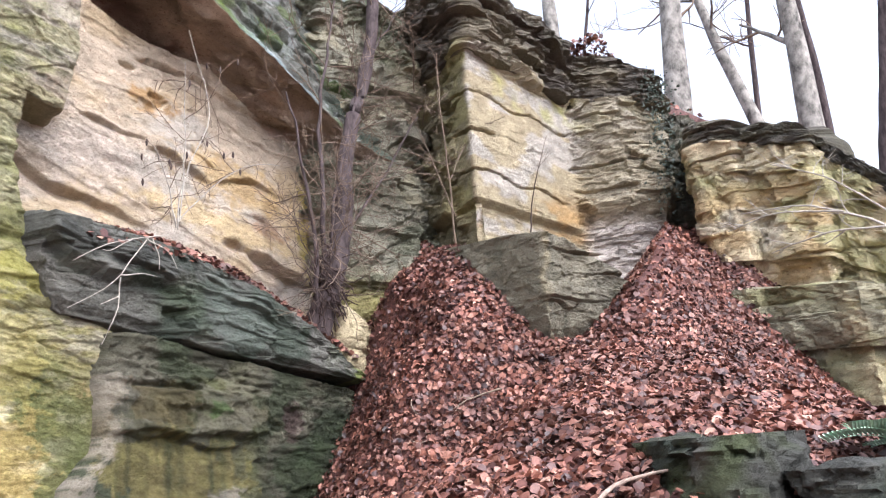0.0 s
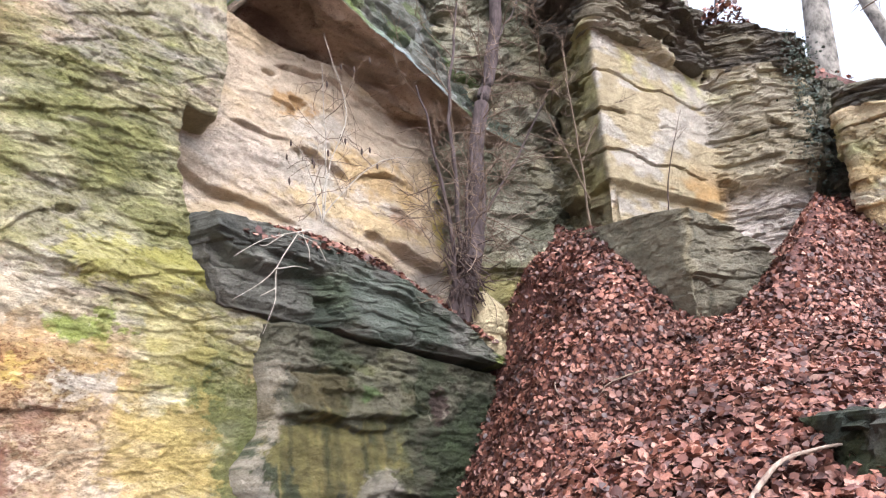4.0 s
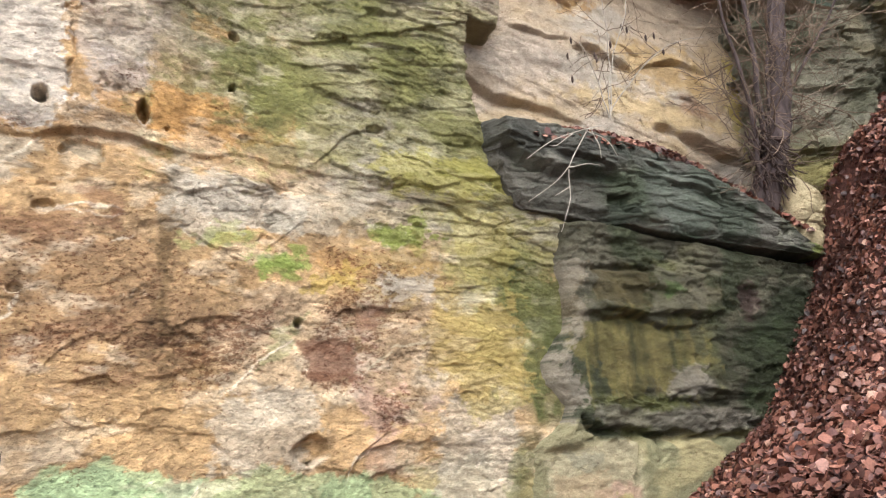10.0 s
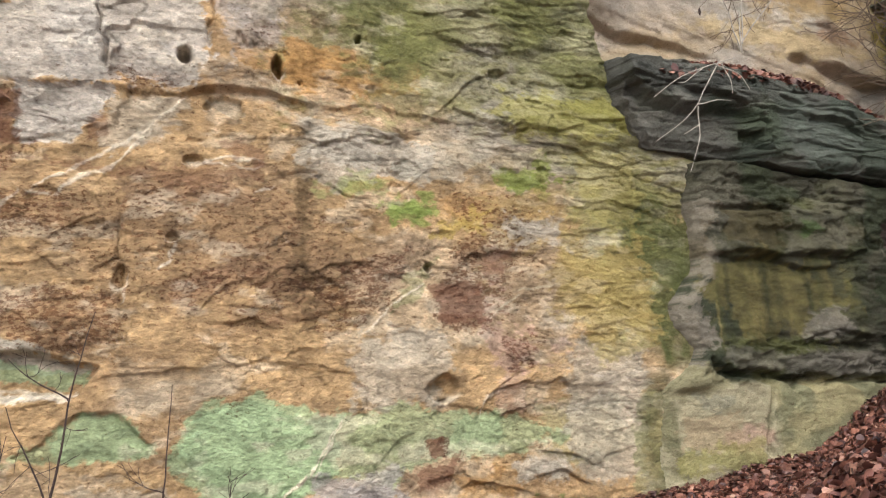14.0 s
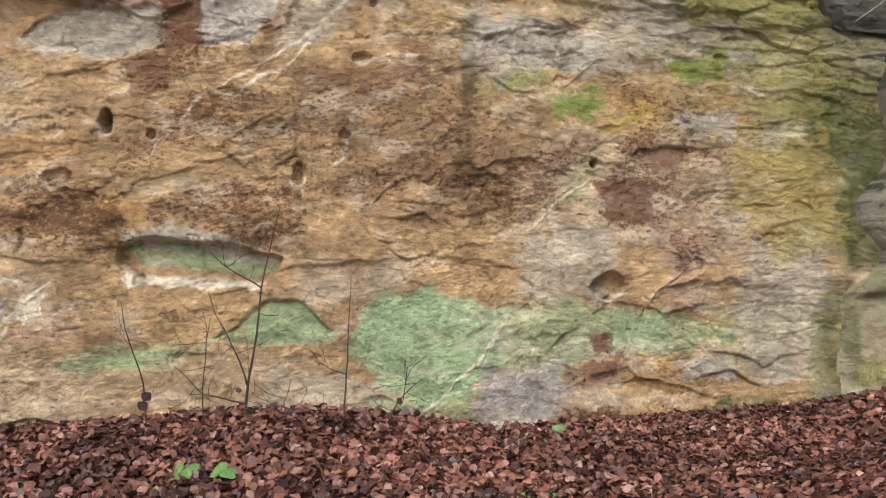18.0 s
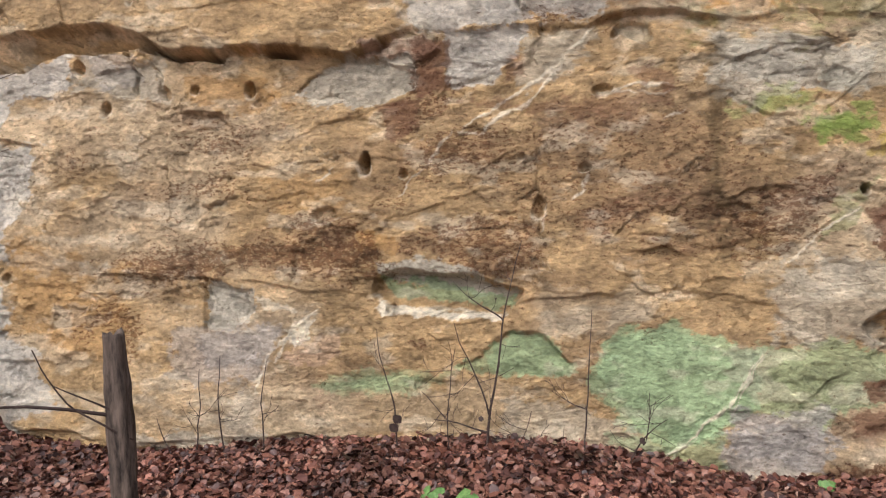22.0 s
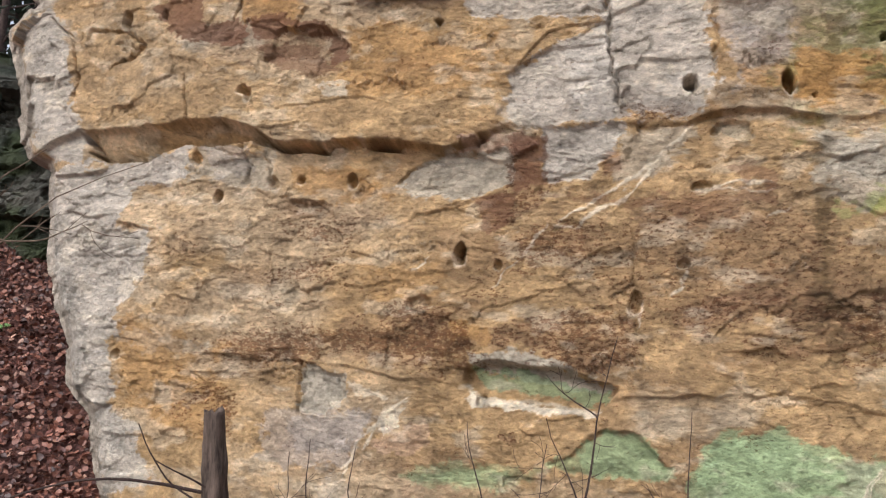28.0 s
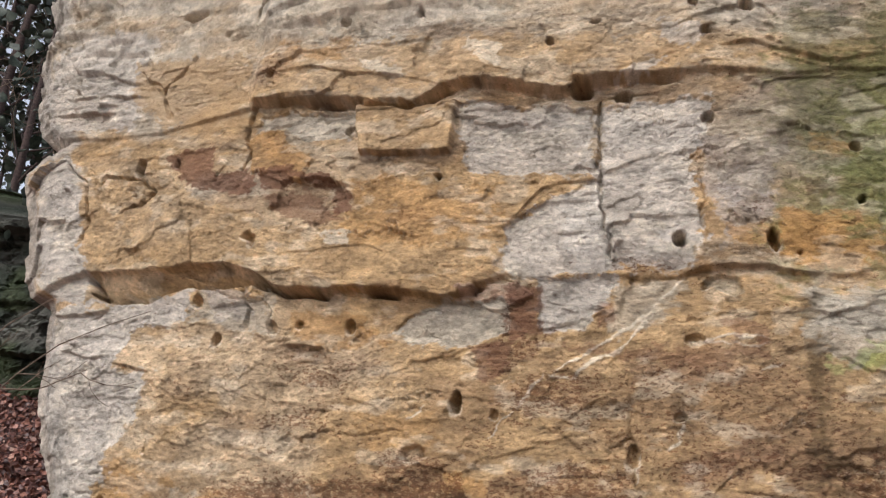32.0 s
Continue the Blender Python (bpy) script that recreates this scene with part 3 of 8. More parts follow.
def main_wall():
    left = ([-0.5, 0.48, 0.63, 1.03, 1.5, 1.8, 2.15, 2.6, 3.19, 3.87, 4.25, 4.38, 4.43, 4.57, 5.33, 5.99, 6.3, 6.42, 6.67, 7.04, 7.91, 8.38, 9.5], [-6.7, -6.68, -6.88, -7.07, -7.18, -7.52, -7.60, -7.86, -8.11, -8.24, -8.29, -8.36, -8.58, -8.66, -8.85, -9.10, -8.88, -8.68, -9.05, -9.24, -9.52, -9.44, -9.8])
    right = RIM
    rows = np.concatenate([np.linspace(0, 0.07, 14, endpoint=False), np.linspace(0.07, 0.80, 640, endpoint=False), np.linspace(0.80, 1.0, 60)])
    U, V = spans(1120, rows, left, right, -0.5, 9.4)
    mossy = step(0.9, 2.2, U + 0.25 * fbm(U, V, seed=71)) * step(3.4, 4.2, V) * 1.0
    rough = np.clip(mossy + step(6.7, 7.4, V) * 0.45 + step(-6.9, -7.7, U) * step(6.3, 6.8, V) * 0.55 + 0.45 * step(1.6, 2.6, U) * step(4.4, 4.0, V) * step(1.2, 1.8, V), 0, 1)
    grey_edge = step(-6.9, -7.5, U - 0.15 * (V - 2.5) * -1 + 0.2 * fbm(U * 1.5, V * 1.5, seed=72))
    # the two overhangs
    e1 = 0.014 * fbm(U * 5, V * 0, seed=26, octaves=2) + np.interp(U, [-8.74, -8.24, -7.73, -6.82, -6.24, -5.88, -5.44, -5.14, -4.61, -4.04, -3.61, -3.23, -3.06, -2.64, -2.26, -1.63, -1.02, -0.83, -0.54, -0.26, -0.08, 0.27, 0.66, 1.5, 2.2, 3.5], [4.37, 4.38, 4.67, 4.61, 4.68, 4.67, 4.56, 4.38, 4.33, 4.33, 4.30, 4.23, 4.27, 4.42, 4.40, 4.40, 4.40, 4.45, 4.49, 4.46, 4.40, 4.36, 4.41, 4.30, 4.25, 4.2])
    e2 = 0.014 * fbm(U * 5, V * 0, seed=27, octaves=2) + np.interp(U, [-9.43, -7.28, -6.59, -5.80, -5.71, -4.96, -4.25, -3.64, -3.40, -3.08, -2.52, -2.05, -1.70, -1.09, -0.66, 0.00, 0.50, 0.91, 1.5, 3.7], [6.57, 6.38, 6.49, 6.61, 6.69, 6.60, 6.51, 6.43, 6.56, 6.59, 6.54, 6.47, 6.56, 6.52, 6.51, 6.40, 6.48, 6.45, 6.38, 6.3])
    jog = np.floor(U / 0.62 + 0.35 * fbm(U * 1.2, U * 0, seed=28))
    e1, e2 = e1 + 0.018 * hash3(jog, jog * 0, jog * 0, 6), e2 + 0.022 * hash3(jog, jog * 0 + 1, jog * 0, 6)
    lip1 = np.interp(U, [-8.4, -7.7, -5.2, -3.2, -2.9, -2.6, -1.1, -0.8, -0.2, 0.2, 1.2, 3.5], [0.10, 0.10, 0.16, 0.16, 0.13, 0.03, 0.03, 0.12, 0.10, 0.04, 0.04, 0.02]) * (1 + 0.35 * 0.45 * hash3(jog, jog * 0 + 2, jog * 0, 6) * step(0.35, 0.05, V - e1))
    lip2 = np.interp(U, [-9, -7, -5.8, -5.7, -3.65, -3.4, -2.0, -1.1, -0.6, 0.3, 3.5], [0.03, 0.04, 0.06, 0.15, 0.15, 0.17, 0.19, 0.15, 0.10, 0.05, 0.0]) * (1 + 0.2 * hash3(jog, jog * 0 + 3, jog * 0, 6) * step(0.4, 0.05, V - e2))
    d = 7.40 - lip1 * step(-0.012, 0.030, V - e1) - lip2 * step(-0.012, 0.036, V - e2)
    d += 0.24 * bump(V - e1 + 0.03, 0.035) * step(-5.5, -5.2, U) * step(-2.8, -3.0, U) * step(-0.5, 0.0, fbm(U * 1.6, U * 0, seed=23)) + 0.20 * bump(V - e2 + 0.03, 0.035) * step(0.1, 0.15, lip2) * step(-0.3, 0.2, fbm(U * 1.4, U * 0, seed=24))
    # the hollow under the left end of the lower overhang
    sill = np.interp(U, [-7.76, -7.59, -7.44, -6.76, -6.28, -5.51, -5.16], [4.67, 4.50, 4.30, 4.30, 4.44, 4.45, 4.38]) + 0.02 * fbm(U * 4, U * 0, seed=29)
    d += 0.30 * step(-7.75, -7.6, U) * step(-5.15, -5.4, U) * np.clip((e1 - V) / np.maximum(e1 - sill, 0.03), 0, 1) * step(-0.012, 0.006, V - sill) * step(0.01, -0.004, V - e1)
    d += 0.035 * step(4.4, 4.2, V) * step(3.2, 4.4, V) * step(-1.5, -3, U)
    # the foot steps back, the left edge rounds off
    d += (0.10 + 0.14 * step(-5.6, -6.2, U)) * step(0.55, 0.35, V + 0.08 * fbm(U * 2, V * 0, seed=25)) * step(-1.5, -4.0, U)
    lx = np.interp(V, *left)
    d += 0.20 * step(0.5, 0.0, U - lx) ** 1.8
    val, groove = beds(U, V, 0.24, 31, 1.1)
    fine, _ = beds(U, V + 0.08 * U, 0.065, 37, 0.5)
    dip = V + 0.16 * np.maximum(U - 0.5, 0)
    big, seam = plates(U / 0.75, dip / 0.36, 33)
    chip, seam2 = plates(U / 0.24, dip / 0.105, 34)
    bit, _ = plates(U / 0.10, dip / 0.05, 35)
    part_on = step(-0.3, 0.5, fbm(U * 1.3, V * 1.3, seed=41))
    d += rough * (-0.016 * val + 0.010 * groove * part_on - 0.030 * big - 0.013 * chip - 0.006 * bit + 0.004 * seam - 0.008 * fine)
    facet, _ = plates(U / 0.50, V / 0.42, 36)
    d += grey_edge * (-0.05 * facet - 0.004 * chip)
    d += (1 - rough) * (1 - 0.7 * grey_edge) * (-0.022 * big * step(-0.4, 0.4, fbm(U * 0.8, V * 0.8, seed=43)) - 0.013 * chip * step(-0.2, 0.4, fbm(U * 1.6, V * 2, seed=44)) - 0.004 * bit)
    d += 0.006 * seam * step(0.1, 0.5, fbm(U * 0.9, V * 0.9, seed=42)) + 0.004 * seam2 * step(0.1, 0.5, fbm(U * 1.7, V * 1.7, seed=39))
    d += -0.05 * fbm(U * 0.8, V * 1.0, seed=45, octaves=3) - 0.008 * fbm(U * 2.6, V * 4.2, seed=46, octaves=4)
    rid = np.abs(fbm(U * 2.1, V * 3.4, seed=47, octaves=5))
    d += 0.010 * bump(rid, 0.05) * step(0.2, 0.7, fbm(U * 0.9, V * 0.9, seed=48))
    d += -0.004 * fbm(U * 14, V * 22, seed=49, octaves=4)
    c = np.ones(U.shape + (3,)) * OCHRE
    c = mix(c, BUFF, step(-0.2, 0.7, fbm(U * 0.8, V * 1.1, seed=51, octaves=5)) * 0.8)
    c = c * (1 + 0.10 * big + 0.08 * chip)[..., None]
    c = mix(c, GREYB, step(4.3, 5.0, V) * step(-0.2, 0.7, fbm(U * 0.7, V * 1.5, seed=52, octaves=5)) * 0.7)
    c = mix(c, GREYB, step(6.6, 7.2, V) * 0.45)
    c = mix(c, UMBER, step(0.15, 0.8, fbm(U * 1.3, V * 2.4, seed=53, octaves=6)) * 0.35 * step(-7, -5.5, U) * step(3.2, 2.0, U))
    c = mix(c, GREYB, mossy * 0.7)
    F = Field(U, V, d, c)
    patch(F, GREYW, ((-8.77, 5.91), (-8.36, 6.29), (-7.86, 5.77), (-7.90, 5.23), (-7.70, 4.71), (-7.63, 4.23), (-8.24, 4.38), (-8.55, 5.27)), 0.06, 0.9, 0.0, 0.06)
    patch(F, GREYW, ((-9.17, 7.79), (-8.49, 8.17), (-7.36, 8.00), (-7.49, 7.48), (-7.40, 6.49), (-8.72, 6.57)), 0.08, 0.75, 0.0, 0.06)
    patch(F, GREYW, ((-2.69, 4.95), (-2.27, 5.17), (-1.75, 5.45), (-1.71, 6.30), (-0.67, 6.25), (-0.86, 5.26), (-0.76, 4.73), (-0.97, 4.46), (-1.57, 4.48), (-2.26, 4.42), (-2.64, 4.43)), 0.06, 0.85, 0.02, 0.08)
    patch(F, GREYW, ((-3.26, 6.40), (-1.74, 6.30), (-1.75, 5.51), (-2.34, 5.53), (-3.05, 5.62)), 0.06, 0.8, 0.03, 0.06)
    patch(F, GREYB, ((-5.67, 6.55), (-4.39, 6.45), (-4.45, 6.05), (-4.94, 6.10), (-5.33, 6.32), (-5.66, 6.28)), 0.05, 0.8, 0.04, 0.06)
    patch(F, BUFF, ((-4.63, 5.85), (-3.50, 5.75), (-3.36, 5.61), (-4.25, 5.57), (-4.53, 5.66)), 0.05, 0.7, 0.02, 0.06)
    patch(F, OCHRE, ((-4.40, 6.53), (-3.21, 6.38), (-3.25, 5.80), (-4.29, 5.87)), 0.012, 0.75, -0.11, 0.015)
    patch(F, ORANGE, ((-5.76, 6.21), (-5.41, 6.33), (-4.83, 5.83), (-5.01, 5.63), (-5.60, 5.75)), 0.04, 0.7, -0.03, 0.06)
    patch(F, None, ((-6.62, 6.13), (-5.73, 6.09), (-5.65, 5.82), (-5.77, 5.54), (-6.29, 5.54), (-6.61, 5.75)), 0.05, 0.85, 0.02, 0.06)
    patch(F, None, ((-5.17, 5.57), (-4.45, 5.55), (-4.31, 5.27), (-4.47, 5.18), (-5.00, 5.14), (-5.37, 5.30)), 0.05, 0.75, 0.05, 0.06)
    patch(F, RUST, ((-3.89, 5.24), (-3.27, 5.17), (-3.31, 4.98), (-3.81, 5.04)), 0.06, 0.45, 0.0, 0.06)
    patch(F, OCHRE, ((-8.11, 6.02), (-6.46, 5.59), (-5.26, 5.09), (-3.43, 4.99), (-2.73, 5.01), (-2.70, 4.46), (-4.36, 4.40), (-5.46, 4.63), (-7.70, 4.71)), 0.1, 0.7, 0.0, 0.06)
    patch(F, ORANGE, ((-4.33, 5.65), (-3.47, 5.45), (-2.62, 5.39), (-2.72, 4.83), (-3.66, 4.75), (-4.43, 4.91)), 0.12, 0.5, 0.0, 0.06)
    patch(F, PALE, ((-4.64, 4.99), (-4.31, 5.00), (-4.33, 4.84), (-4.55, 4.85)), 0.03, 0.7, 0.0, 0.03)
    patch(F, PINK, ((-3.15, 4.36), (-2.42, 4.38), (-2.36, 4.22), (-2.69, 4.12), (-3.08, 4.21)), 0.04, 0.6, -0.05, 0.06)
    patch(F, GREYP, ((-0.80, 5.87), (-0.05, 5.74), (-0.17, 4.92), (-0.57, 4.61), (-0.73, 5.25)), 0.08, 0.55, 0.0, 0.06)
    patch(F, PURPLE, ((-0.48, 5.23), (-0.15, 5.09), (-0.27, 4.87), (-0.50, 5.00)), 0.05, 0.5, 0.0, 0.06)
    patch(F, RUST, ((-1.62, 4.60), (-1.26, 4.67), (-0.86, 4.62), (-0.97, 4.43), (-1.57, 4.42)), 0.05, 0.55, 0.0, 0.06)
    patch(F, ORANGE, ((-0.56, 4.86), (-0.08, 4.91), (-0.11, 4.58), (-0.52, 4.66)), 0.06, 0.6, 0.0, 0.06)
    patch(F, MOSS, ((-0.03, 6.44), (0.92, 6.31), (0.66, 4.39), (0.05, 4.36), (-0.01, 5.08)), 0.7, 0.5, 0.0, 0.16)
    patch(F, (0.11, 0.105, 0.04), ((0.09, 7.24), (1.03, 7.09), (0.83, 5.65), (0.42, 5.57), (0.03, 5.98)), 0.2, 0.6, 0.0, 0.16)
    patch(F, ORANGE, ((0.18, 5.78), (0.61, 5.67), (0.54, 5.44), (0.17, 5.53)), 0.06, 0.6, 0.0, 0.06)
    patch(F, ORANGE, ((-0.04, 4.80), (0.42, 4.83), (0.33, 4.46), (-0.03, 4.45)), 0.08, 0.55, 0.0, 0.06)
    patch(F, (0.13, 0.085, 0.04), ((0.16, 5.36), (0.30, 5.35), (-0.02, 2.49), (-0.12, 2.49)), 0.05, 0.6, 0.0, 0.06)
    fissure(F, ((-1.70, 6.37), (-1.72, 5.57), (-1.68, 4.89), (-1.62, 4.62)), 0.016, 0.07)
    bed_rim(F, ((-2.72, 4.95), (-2.27, 5.20), (-1.75, 5.23)), 0.05, 0.02, 0.2)
    bed_rim(F, ((-3.07, 4.97), (-2.61, 5.04), (-2.28, 5.36), (-1.78, 5.45)), 0.035, 0.0, 0.15)
    bed_rim(F, ((-7.34, 4.70), (-7.25, 4.91), (-6.86, 4.93)), 0.03, 0.02, 0.1)
    bed_rim(F, ((-5.21, 5.57), (-4.80, 5.61), (-4.38, 5.51)), 0.035, 0.04, 0.1)
    bed_rim(F, ((-4.19, 5.06), (-3.80, 4.98), (-3.55, 4.90)), 0.025, 0.01, 0.1)
    bed_rim(F, ((-5.07, 4.74), (-4.68, 4.79), (-4.16, 4.83), (-3.77, 4.69)), 0.02, 0.0, 0.12)
    fissure(F, ((-5.77, 6.68), (-5.79, 6.37), (-5.69, 6.05), (-5.76, 5.83)), 0.022, 0.08)
    fissure(F, ((-8.31, 6.12), (-7.90, 5.77), (-7.80, 5.30), (-7.86, 5.08)), 0.022, 0.08)
    fissure(F, ((-7.69, 5.75), (-7.64, 5.87), (-7.13, 5.79), (-6.89, 5.62), (-7.12, 5.45), (-7.34, 5.39)), 0.02, 0.07)
    fissure(F, ((-6.33, 5.22), (-6.20, 4.66)), 0.012, 0.05)
    fissure(F, ((-7.15, 7.00), (-6.87, 7.40), (-6.74, 7.55)), 0.02, 0.06)
    fissure(F, ((-6.40, 7.86), (-5.95, 7.88), (-5.87, 8.32)), 0.02, 0.07)
    fissure(F, ((-0.77, 5.43), (-0.74, 5.13), (-0.80, 4.84)), 0.014, 0.04)
    fissure(F, ((-7.55, 7.40), (-7.13, 7.08), (-6.94, 6.64)), 0.02, 0.06)
    pit(F, -5.48, 4.92, 0.064, 0.070, 0.1)
    pit(F, -3.37, 5.55, 0.048, 0.048, 0.1)
    pit(F, -0.99, 4.78, 0.049, 0.055, 0.1)
    pit(F, -0.18, 4.70, 0.055, 0.121, 0.15)
    pit(F, 0.60, 5.11, 0.040, 0.040, 0.08)
    pit(F, -2.20, 7.02, 0.051, 0.058, 0.12)
    pit(F, -1.73, 7.25, 0.065, 0.058, 0.12)
    pit(F, -0.23, 7.28, 0.091, 0.078, 0.14)
    pit(F, -0.74, 7.33, 0.052, 0.052, 0.1)
    pit(F, -0.64, 6.95, 0.051, 0.051, 0.09)
    pit(F, -6.91, 8.23, 0.196, 0.082, 0.1)
    pit(F, -3.68, 7.58, 0.041, 0.055, 0.08)
    pit(F, -4.47, 6.22, 0.104, 0.078, 0.1)
    pit(F, -7.17, 5.95, 0.082, 0.148, 0.09)
    pit(F, -6.66, 5.97, 0.043, 0.058, 0.06)
    pit(F, -1.89, 6.47, 0.135, 0.111, 0.14)
    pit(F, -1.48, 6.40, 0.110, 0.085, 0.12)
    pit(F, -0.67, 6.02, 0.065, 0.065, 0.08)
    pit(F, -5.52, 6.99, 0.043, 0.043, 0.06)
    pit(F, 0.03, 4.58, 0.022, 0.022, 0.04)
    pit(F, -4.60, 7.57, 0.071, 0.050, 0.06)
    patch(F, GREYB, ((-6.39, 8.28), (-2.68, 7.65), (-2.67, 7.34), (-4.57, 7.47), (-5.93, 7.59)), 0.1, 0.5, 0.0, 0.06)
    patch(F, OCHRE, ((-5.74, 7.39), (-1.12, 7.03), (-0.14, 6.54), (-0.92, 6.51), (-2.64, 6.59), (-4.31, 6.57), (-5.54, 6.71)), 0.12, 0.65, 0.0, 0.06)
    patch(F, ORANGE, ((-5.44, 7.43), (-4.55, 7.38), (-4.66, 7.08), (-5.33, 7.17)), 0.08, 0.5, 0.0, 0.06)
    patch(F, RUST, ((-5.65, 7.29), (-5.17, 7.15), (-5.35, 6.85), (-5.73, 6.89)), 0.05, 0.4, 0.0, 0.06)
    patch(F, PALE, ((-4.44, 7.05), (-3.95, 6.94), (-3.73, 6.76), (-4.22, 6.90)), 0.04, 0.6, 0.0, 0.06)
    patch(F, PALE, ((-3.11, 7.17), (-2.78, 7.05), (-2.71, 6.74), (-3.02, 6.78)), 0.05, 0.55, 0.0, 0.06)
    patch(F, GREYW, ((-1.01, 7.15), (-0.68, 7.03), (-0.75, 6.76), (-1.02, 6.87)), 0.05, 0.6, 0.0, 0.06)
    patch(F, GREYW, ((-1.24, 6.76), (-1.08, 6.70), (-1.20, 6.51), (-1.58, 6.56)), 0.05, 0.6, 0.0, 0.06)
    bed_rim(F, ((-5.79, 7.65), (-5.33, 7.67), (-4.60, 7.72), (-3.89, 7.73), (-3.00, 7.55)), 0.06, 0.02, 0.15)
    bed_rim(F, ((-6.29, 7.77), (-5.90, 7.84), (-5.53, 7.96), (-5.09, 8.06)), 0.07, 0.03, 0.15)
    bed_rim(F, ((-5.75, 7.02), (-5.09, 7.05), (-4.49, 6.86), (-3.94, 6.83), (-3.39, 6.61)), 0.035, 0.01, 0.12)
    bed_rim(F, ((-4.54, 7.30), (-4.11, 7.20), (-3.70, 7.22)), 0.03, 0.01, 0.1)
    bed_rim(F, ((-8.78, 7.45), (-8.14, 7.41), (-7.47, 7.19)), 0.06, 0.03, 0.15)
    bed_rim(F, ((-8.66, 7.08), (-8.03, 7.05), (-7.37, 6.97)), 0.05, 0.03, 0.12)
    bed_rim(F, ((-8.67, 6.82), (-8.22, 6.81), (-7.79, 6.81)), 0.06, 0.03, 0.1)
    bed_rim(F, ((-8.62, 7.79), (-8.08, 7.81), (-7.43, 7.67)), 0.05, 0.02, 0.12)
    bed_rim(F, ((-0.48, 6.79), (-0.17, 6.81), (0.41, 6.56), (0.93, 6.59)), 0.06, 0.03, 0.15)
    patch(F, GREYW, ((-8.14, 4.21), (-7.27, 4.28), (-6.17, 4.42), (-6.21, 4.05), (-6.79, 4.03), (-7.01, 3.53), (-6.49, 3.48), (-6.51, 3.20), (-6.76, 2.72), (-6.90, 2.23), (-6.70, 1.57), (-6.44, 1.46), (-6.20, 1.07), (-5.98, 0.85), (-6.66, 0.69), (-6.95, 1.50), (-7.27, 1.74), (-7.56, 2.41), (-7.96, 3.18)), 0.06, 0.9, 0.0, 0.08)
    patch(F, GREYB, ((-6.84, 2.41), (-5.67, 2.29), (-5.60, 2.18), (-6.43, 2.17)), 0.06, 0.6, 0.0, 0.06)
    patch(F, GREYB, ((-6.26, 1.88), (-5.85, 1.86), (-5.57, 1.78), (-6.24, 1.59)), 0.05, 0.6, 0.03, 0.06)
    patch(F, GREYB, ((-4.60, 2.13), (-4.15, 2.02), (-4.08, 1.81), (-4.37, 1.64), (-4.61, 1.69)), 0.03, 0.85, 0.04, 0.03)
    patch(F, GREYP, ((-4.67, 1.63), (-3.84, 1.71), (-4.06, 1.33), (-4.53, 1.26)), 0.1, 0.5, 0.0, 0.06)
    patch(F, PURPLE, ((-5.04, 1.62), (-4.54, 1.58), (-4.53, 1.26), (-4.97, 1.35)), 0.1, 0.35, 0.0, 0.06)
    patch(F, GREYW, ((-4.28, 1.11), (-4.05, 1.12), (-4.00, 0.65), (-4.38, 0.63)), 0.06, 0.6, 0.0, 0.06)
    patch(F, PALE, ((-3.78, 1.66), (-3.59, 1.72), (-3.53, 1.56), (-3.72, 1.48)), 0.03, 0.85, 0.0, 0.06)
    patch(F, PINK, ((-3.78, 1.47), (-3.22, 1.62), (-3.27, 1.42), (-3.71, 1.35)), 0.05, 0.4, 0.0, 0.06)
    patch(F, GREYB, ((-6.17, 4.42), (-5.20, 4.31), (-5.24, 3.93), (-6.14, 4.05)), 0.08, 0.6, 0.02, 0.06)
    patch(F, GREYP, ((-6.06, 4.47), (-5.54, 4.43), (-5.45, 4.12), (-5.93, 4.09)), 0.05, 0.5, 0.0, 0.06)
    patch(F, ORANGE, ((-4.99, 4.15), (-4.17, 4.09), (-3.80, 3.78), (-4.40, 3.73), (-4.91, 3.88)), 0.06, 0.55, 0.0, 0.06)
    patch(F, GREYB, ((-3.69, 4.05), (-3.24, 4.21), (-2.64, 4.18), (-2.66, 3.92), (-2.84, 3.77), (-3.23, 3.72), (-3.80, 3.86)), 0.05, 0.85, 0.035, 0.06)
    patch(F, GREYW, ((-2.30, 4.43), (-1.62, 4.44), (-1.67, 4.16), (-1.86, 3.92), (-2.29, 3.92)), 0.04, 0.9, 0.02, 0.04)
    patch(F, RUST, ((-2.64, 4.35), (-2.38, 4.38), (-2.32, 3.95), (-2.52, 3.75), (-2.66, 3.97)), 0.04, 0.75, 0.0, 0.06)
    patch(F, RUST, ((-2.90, 3.72), (-2.53, 3.81), (-2.22, 3.94), (-2.37, 3.69), (-2.73, 3.39)), 0.04, 0.8, 0.0, 0.06)
    patch(F, RUST, ((-2.78, 3.29), (-2.57, 3.33), (-2.67, 2.97), (-2.83, 3.03)), 0.05, 0.45, 0.0, 0.06)
    patch(F, RUST, ((-4.40, 3.64), (-3.80, 3.61), (-4.15, 3.46), (-4.38, 3.36)), 0.08, 0.5, 0.0, 0.06)
    patch(F, RUST, ((-5.00, 3.79), (-4.46, 3.73), (-4.39, 3.59), (-4.90, 3.61)), 0.05, 0.45, 0.045, 0.06)
    patch(F, GREYB, ((-1.62, 4.36), (-0.91, 4.34), (-1.19, 4.02), (-1.52, 3.84), (-1.72, 3.91)), 0.08, 0.55, 0.0, 0.06)
    patch(F, UMBER, ((-2.16, 3.42), (-1.05, 3.66), (0.03, 3.59), (0.38, 3.25), (0.36, 2.48), (-0.75, 2.68), (-1.66, 2.64), (-2.15, 3.01)), 0.25, 0.75, 0.0, 0.06)
